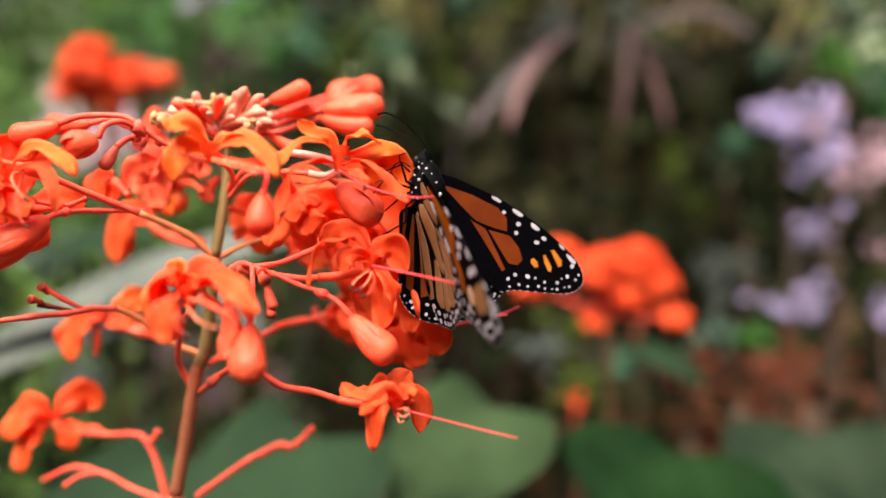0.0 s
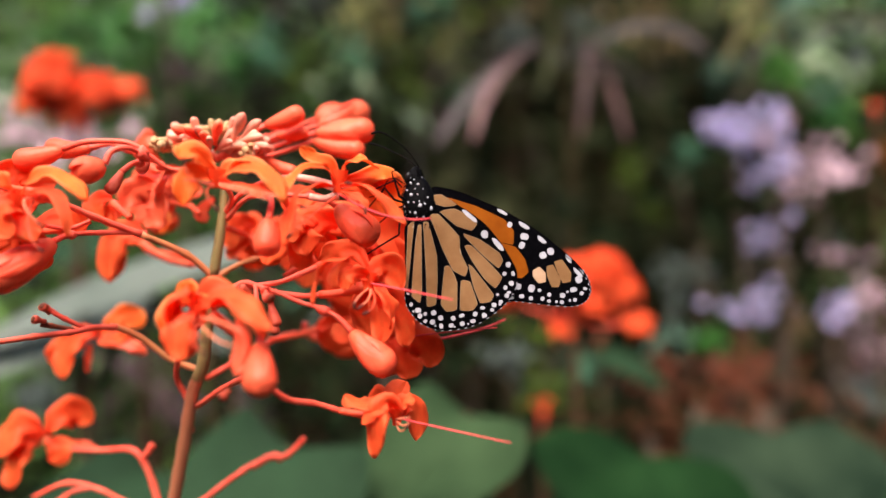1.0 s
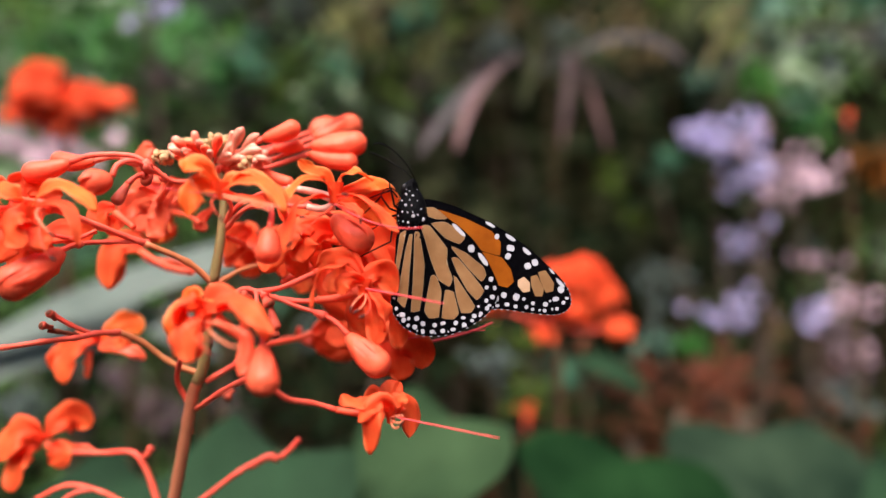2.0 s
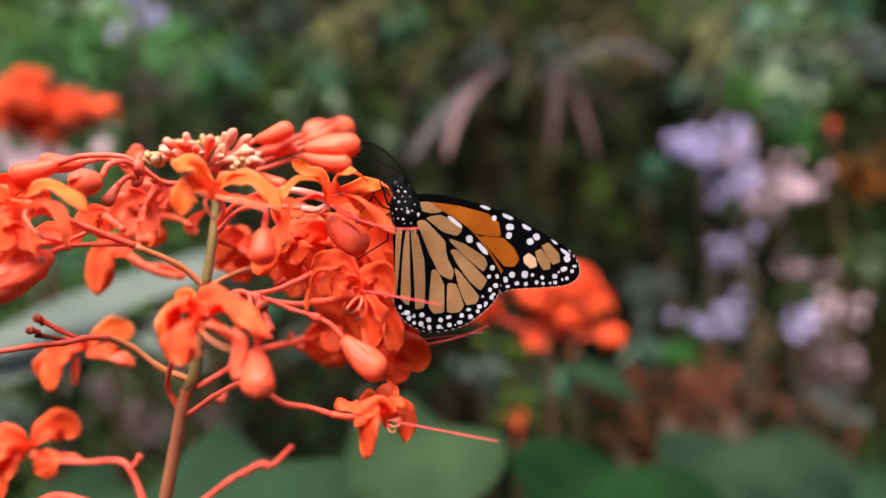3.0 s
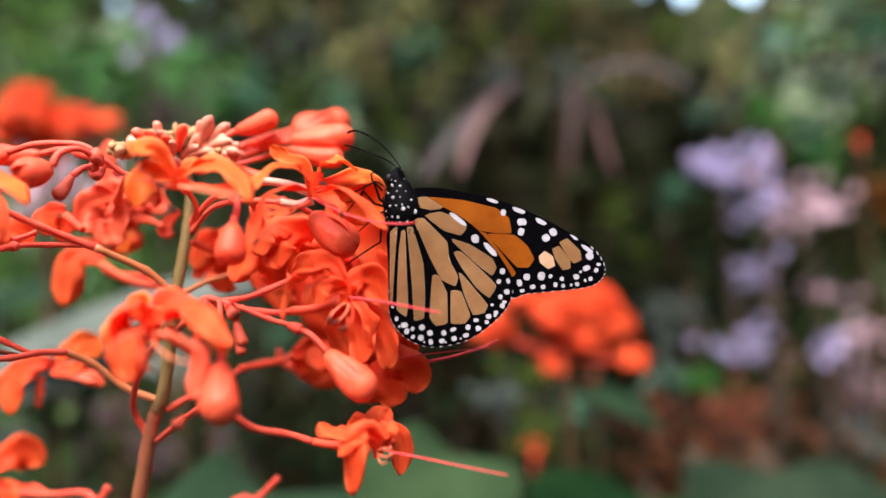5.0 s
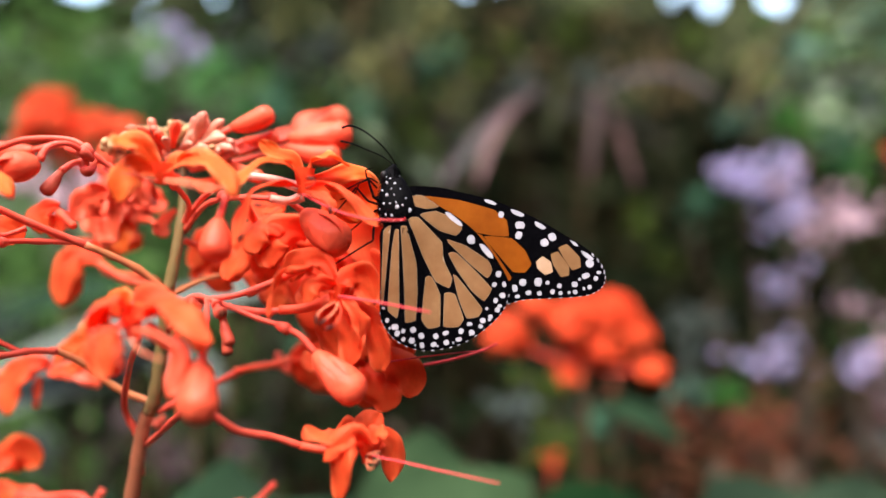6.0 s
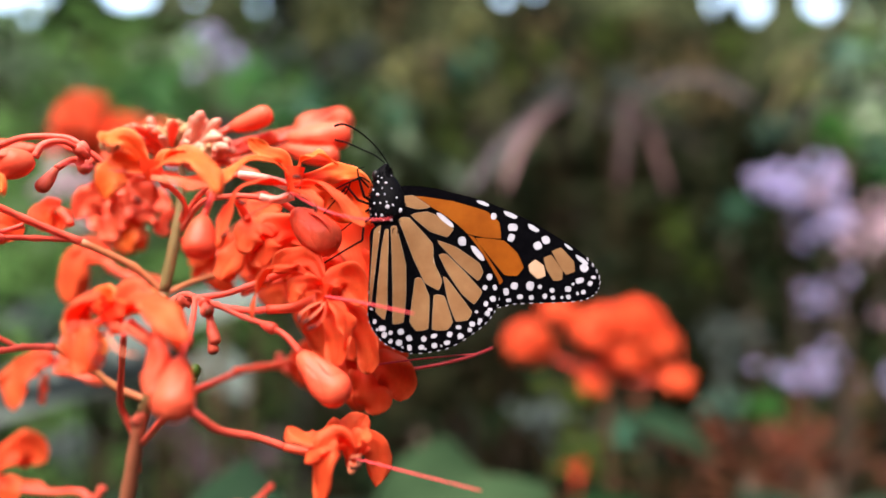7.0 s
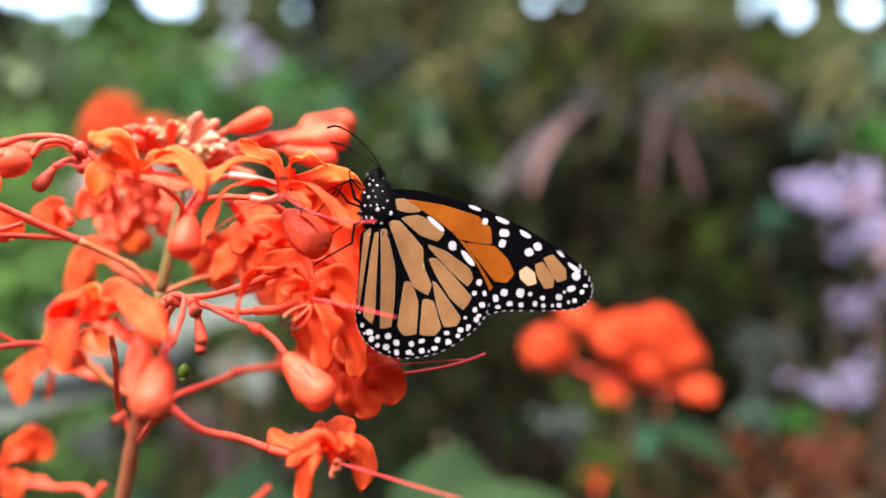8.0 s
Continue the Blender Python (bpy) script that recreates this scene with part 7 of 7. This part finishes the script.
for i, (x, z, r) in enumerate(BODY_SPOTS):
    # onto the rounded side of thorax or head
    lo = [k for k in range(len(TRUNK) - 1) if TRUNK[k + 1][1] <= z <= TRUNK[k][1]]
    if not lo:
        continue
    (x0, z0, q0), (x1, z1, q1) = TRUNK[lo[0]], TRUNK[lo[0] + 1]
    f = (z - z0) / (z1 - z0)
    u, q = x - (x0 + (x1 - x0) * f), q0 + (q1 - q0) * f
    u = max(-0.86 * q, min(0.86 * q, u))
    for y in (-1, 1):
        ellipsoid(bm, mp(x0 + (x1 - x0) * f + u, y * 0.86 * math.sqrt(q * q - u * u), z), mp((0.8 - 0.25 * (i % 3 == 0)) * r, 0.12, (0.75 + 0.35 * (i % 4 == 1)) * r), pose(0, 0, 0, 0, 25 * (i % 5) - 50, 0), 10, 7)
part("body_spots", bm, WHITE, butterfly, "white dots")


def hair_line(name, pts, r0, r1, mat=BODY, sides=6):
    """A thin limb; legs keep straight between their joints."""
    if name == "leg":
        pts = [tuple(a + (b - a) * k / 4 for a, b in zip(p, q)) for p, q in zip(pts, pts[1:]) for k in range(4)] + [pts[-1]]
    ln = spline([mp(*p) for p in pts], 4)
    n = len(ln) - 1
    return part(name, tube(bmesh.new(), ln, [(r0 + (r1 - r0) * i / n) / 1000 for i in range(n + 1)], sides), mat, butterfly)


hair_line('antenna', [(-3.16, -1, 9.97), (-5.47, -2, 13.0), (-8.19, -3, 15.37), (-10.82, -3, 17.05), (-13.13, -3, 17.77), (-14.78, -3, 17.25)], 0.12, 0.25)
hair_line('antenna', [(-3.81, 1, 10.29), (-6.62, 2, 12.55), (-10.07, 4, 14.33), (-13.6, 5, 15.89), (-16.18, 5, 16.37)], 0.12, 0.21)
hair_line('leg', [(-6.05, -2, 1.84), (-7.58, -3, 2.75), (-8.84, -3.5, 6.32), (-10.94, -3.5, 5.34), (-13.77, -3, 3.87)], 0.34, 0.12)
hair_line('leg', [(-6.27, -2, 1.2), (-8.67, -3.5, 1.8), (-11.12, -4, 4.41), (-13.44, -4, 1.29), (-15.96, -3.5, -1.85)], 0.26, 0.12)
hair_line('leg', [(-5.96, -1.5, -1.28), (-7.29, -2.5, -2.66), (-7.42, -3, -6.4), (-11.41, -3, -9.03), (-15.21, -3, -11.64)], 0.3, 0.16)
hair_line('leg', [(-7.18, 0, 5.12), (-9.37, -1, 7.26), (-9.65, -1.5, 8.63), (-8.01, -1.5, 9.25)], 0.2, 0.1)
hair_line('leg', [(-6.25, 1.5, 1.0), (-8.57, 2.5, 0.2), (-11.45, 3, -2.48), (-13.8, 3, -4.6)], 0.24, 0.12)
hair_line("proboscis", [(-7.0, -0.4, 6.2), (-9.0, -0.6, 7.2), (-10.8, -0.6, 6.4), (-12.0, -0.4, 3.6), (-15.0, -0.2, 2.4)], 0.16, 0.10)


# ---------------------------------------------------------------- what moves
def motions():
    hinge = Vector((0.25, 0, -0.97)).normalized()
    side = Matrix.Translation((-0.004, 0, 0))
    # seconds, shift across and up in millimetres, turn, opening of hind and fore wings, forward swing of the forewings
    # and of the wings beyond
    rows = [(0.0, -2.2, -2.6, 2.0, 73, 72, 14, -20, 8), (0.2, -3.2, -3.0, -7.4, 57, 56, 25, -30, 7.5), (0.4, -2.2, -2.9, -8.9, 44, 43, 29, -36, 3),
            (0.6, -0.8, -1.6, -6.0, 30, 29, 24, -27, 11), (0.8, 0.0, -0.7, -0.4, 8, 7, 14.5, -8, 10), (1.0, 0.1, -0.9, 1.9, 0, -1, 10.5, 0, 9.5),
            (1.5, 0.2, -1.4, 5.4, 0, -1, 7, 0, 7), (2.0, 0.3, -1.4, 7.3, 0, -1, 6.5, 0, 6.5), (2.2, 0.3, -1.4, 7.1, 0, -1, 6.5, 0, 6.5),
            (3.3, 0.0, 0.4, 0.0, 0, -1, 0, 0, 0), (3.5, 0.0, 0.4, -0.2, 0, -1, -0.3, 0, 0), (4.0, 0.2, 0.3, -0.1, 0, -1, -0.3, 0, 0),
            (4.5, 0.0, 0.0, 0.0, 0, -1, 0, 0, 0), (6.0, 0.15, -0.5, 1.4, 0, -1, 1.5, 0, 1), (7.0, 0.2, -0.5, 1.8, 0, -1, 1.5, 0, 1), (8.0, 0.3, -0.6, 2.1, 0, -1, 1.7, 0, 1)]
    rows = [(*r, 4 * (1 - math.cos(radians(r[4])))) for r in rows]
    walk(butterfly, [(r[0], Matrix.Translation(BF + Vector((r[1] + r[9], 0, r[2])) / 1000) @ pose(0, 0, 0, 0, r[3], 0)) for r in rows])
    for ob, opening, swing in ((near_hind, 4, None), (near_fore, 5, 6)):
        walk(ob, [(r[0], side @ Matrix.Rotation(radians(r[opening]), 4, hinge) @ side.inverted() @ pose(0, 0, 0, 0, r[swing] if swing else 0, 0)) for r in rows])
    for ob, opening, swing in ((far_hind, 7, None), (far_fore, 7, 8)):
        walk(ob, [(r[0], Matrix.Translation((-r[9] / 1000, 0, 0)) @ Matrix.Rotation(radians(r[opening]), 4, hinge) @ pose(0, 0, 0, 0, r[swing] if swing else 0, 0)) for r in rows])


motions()
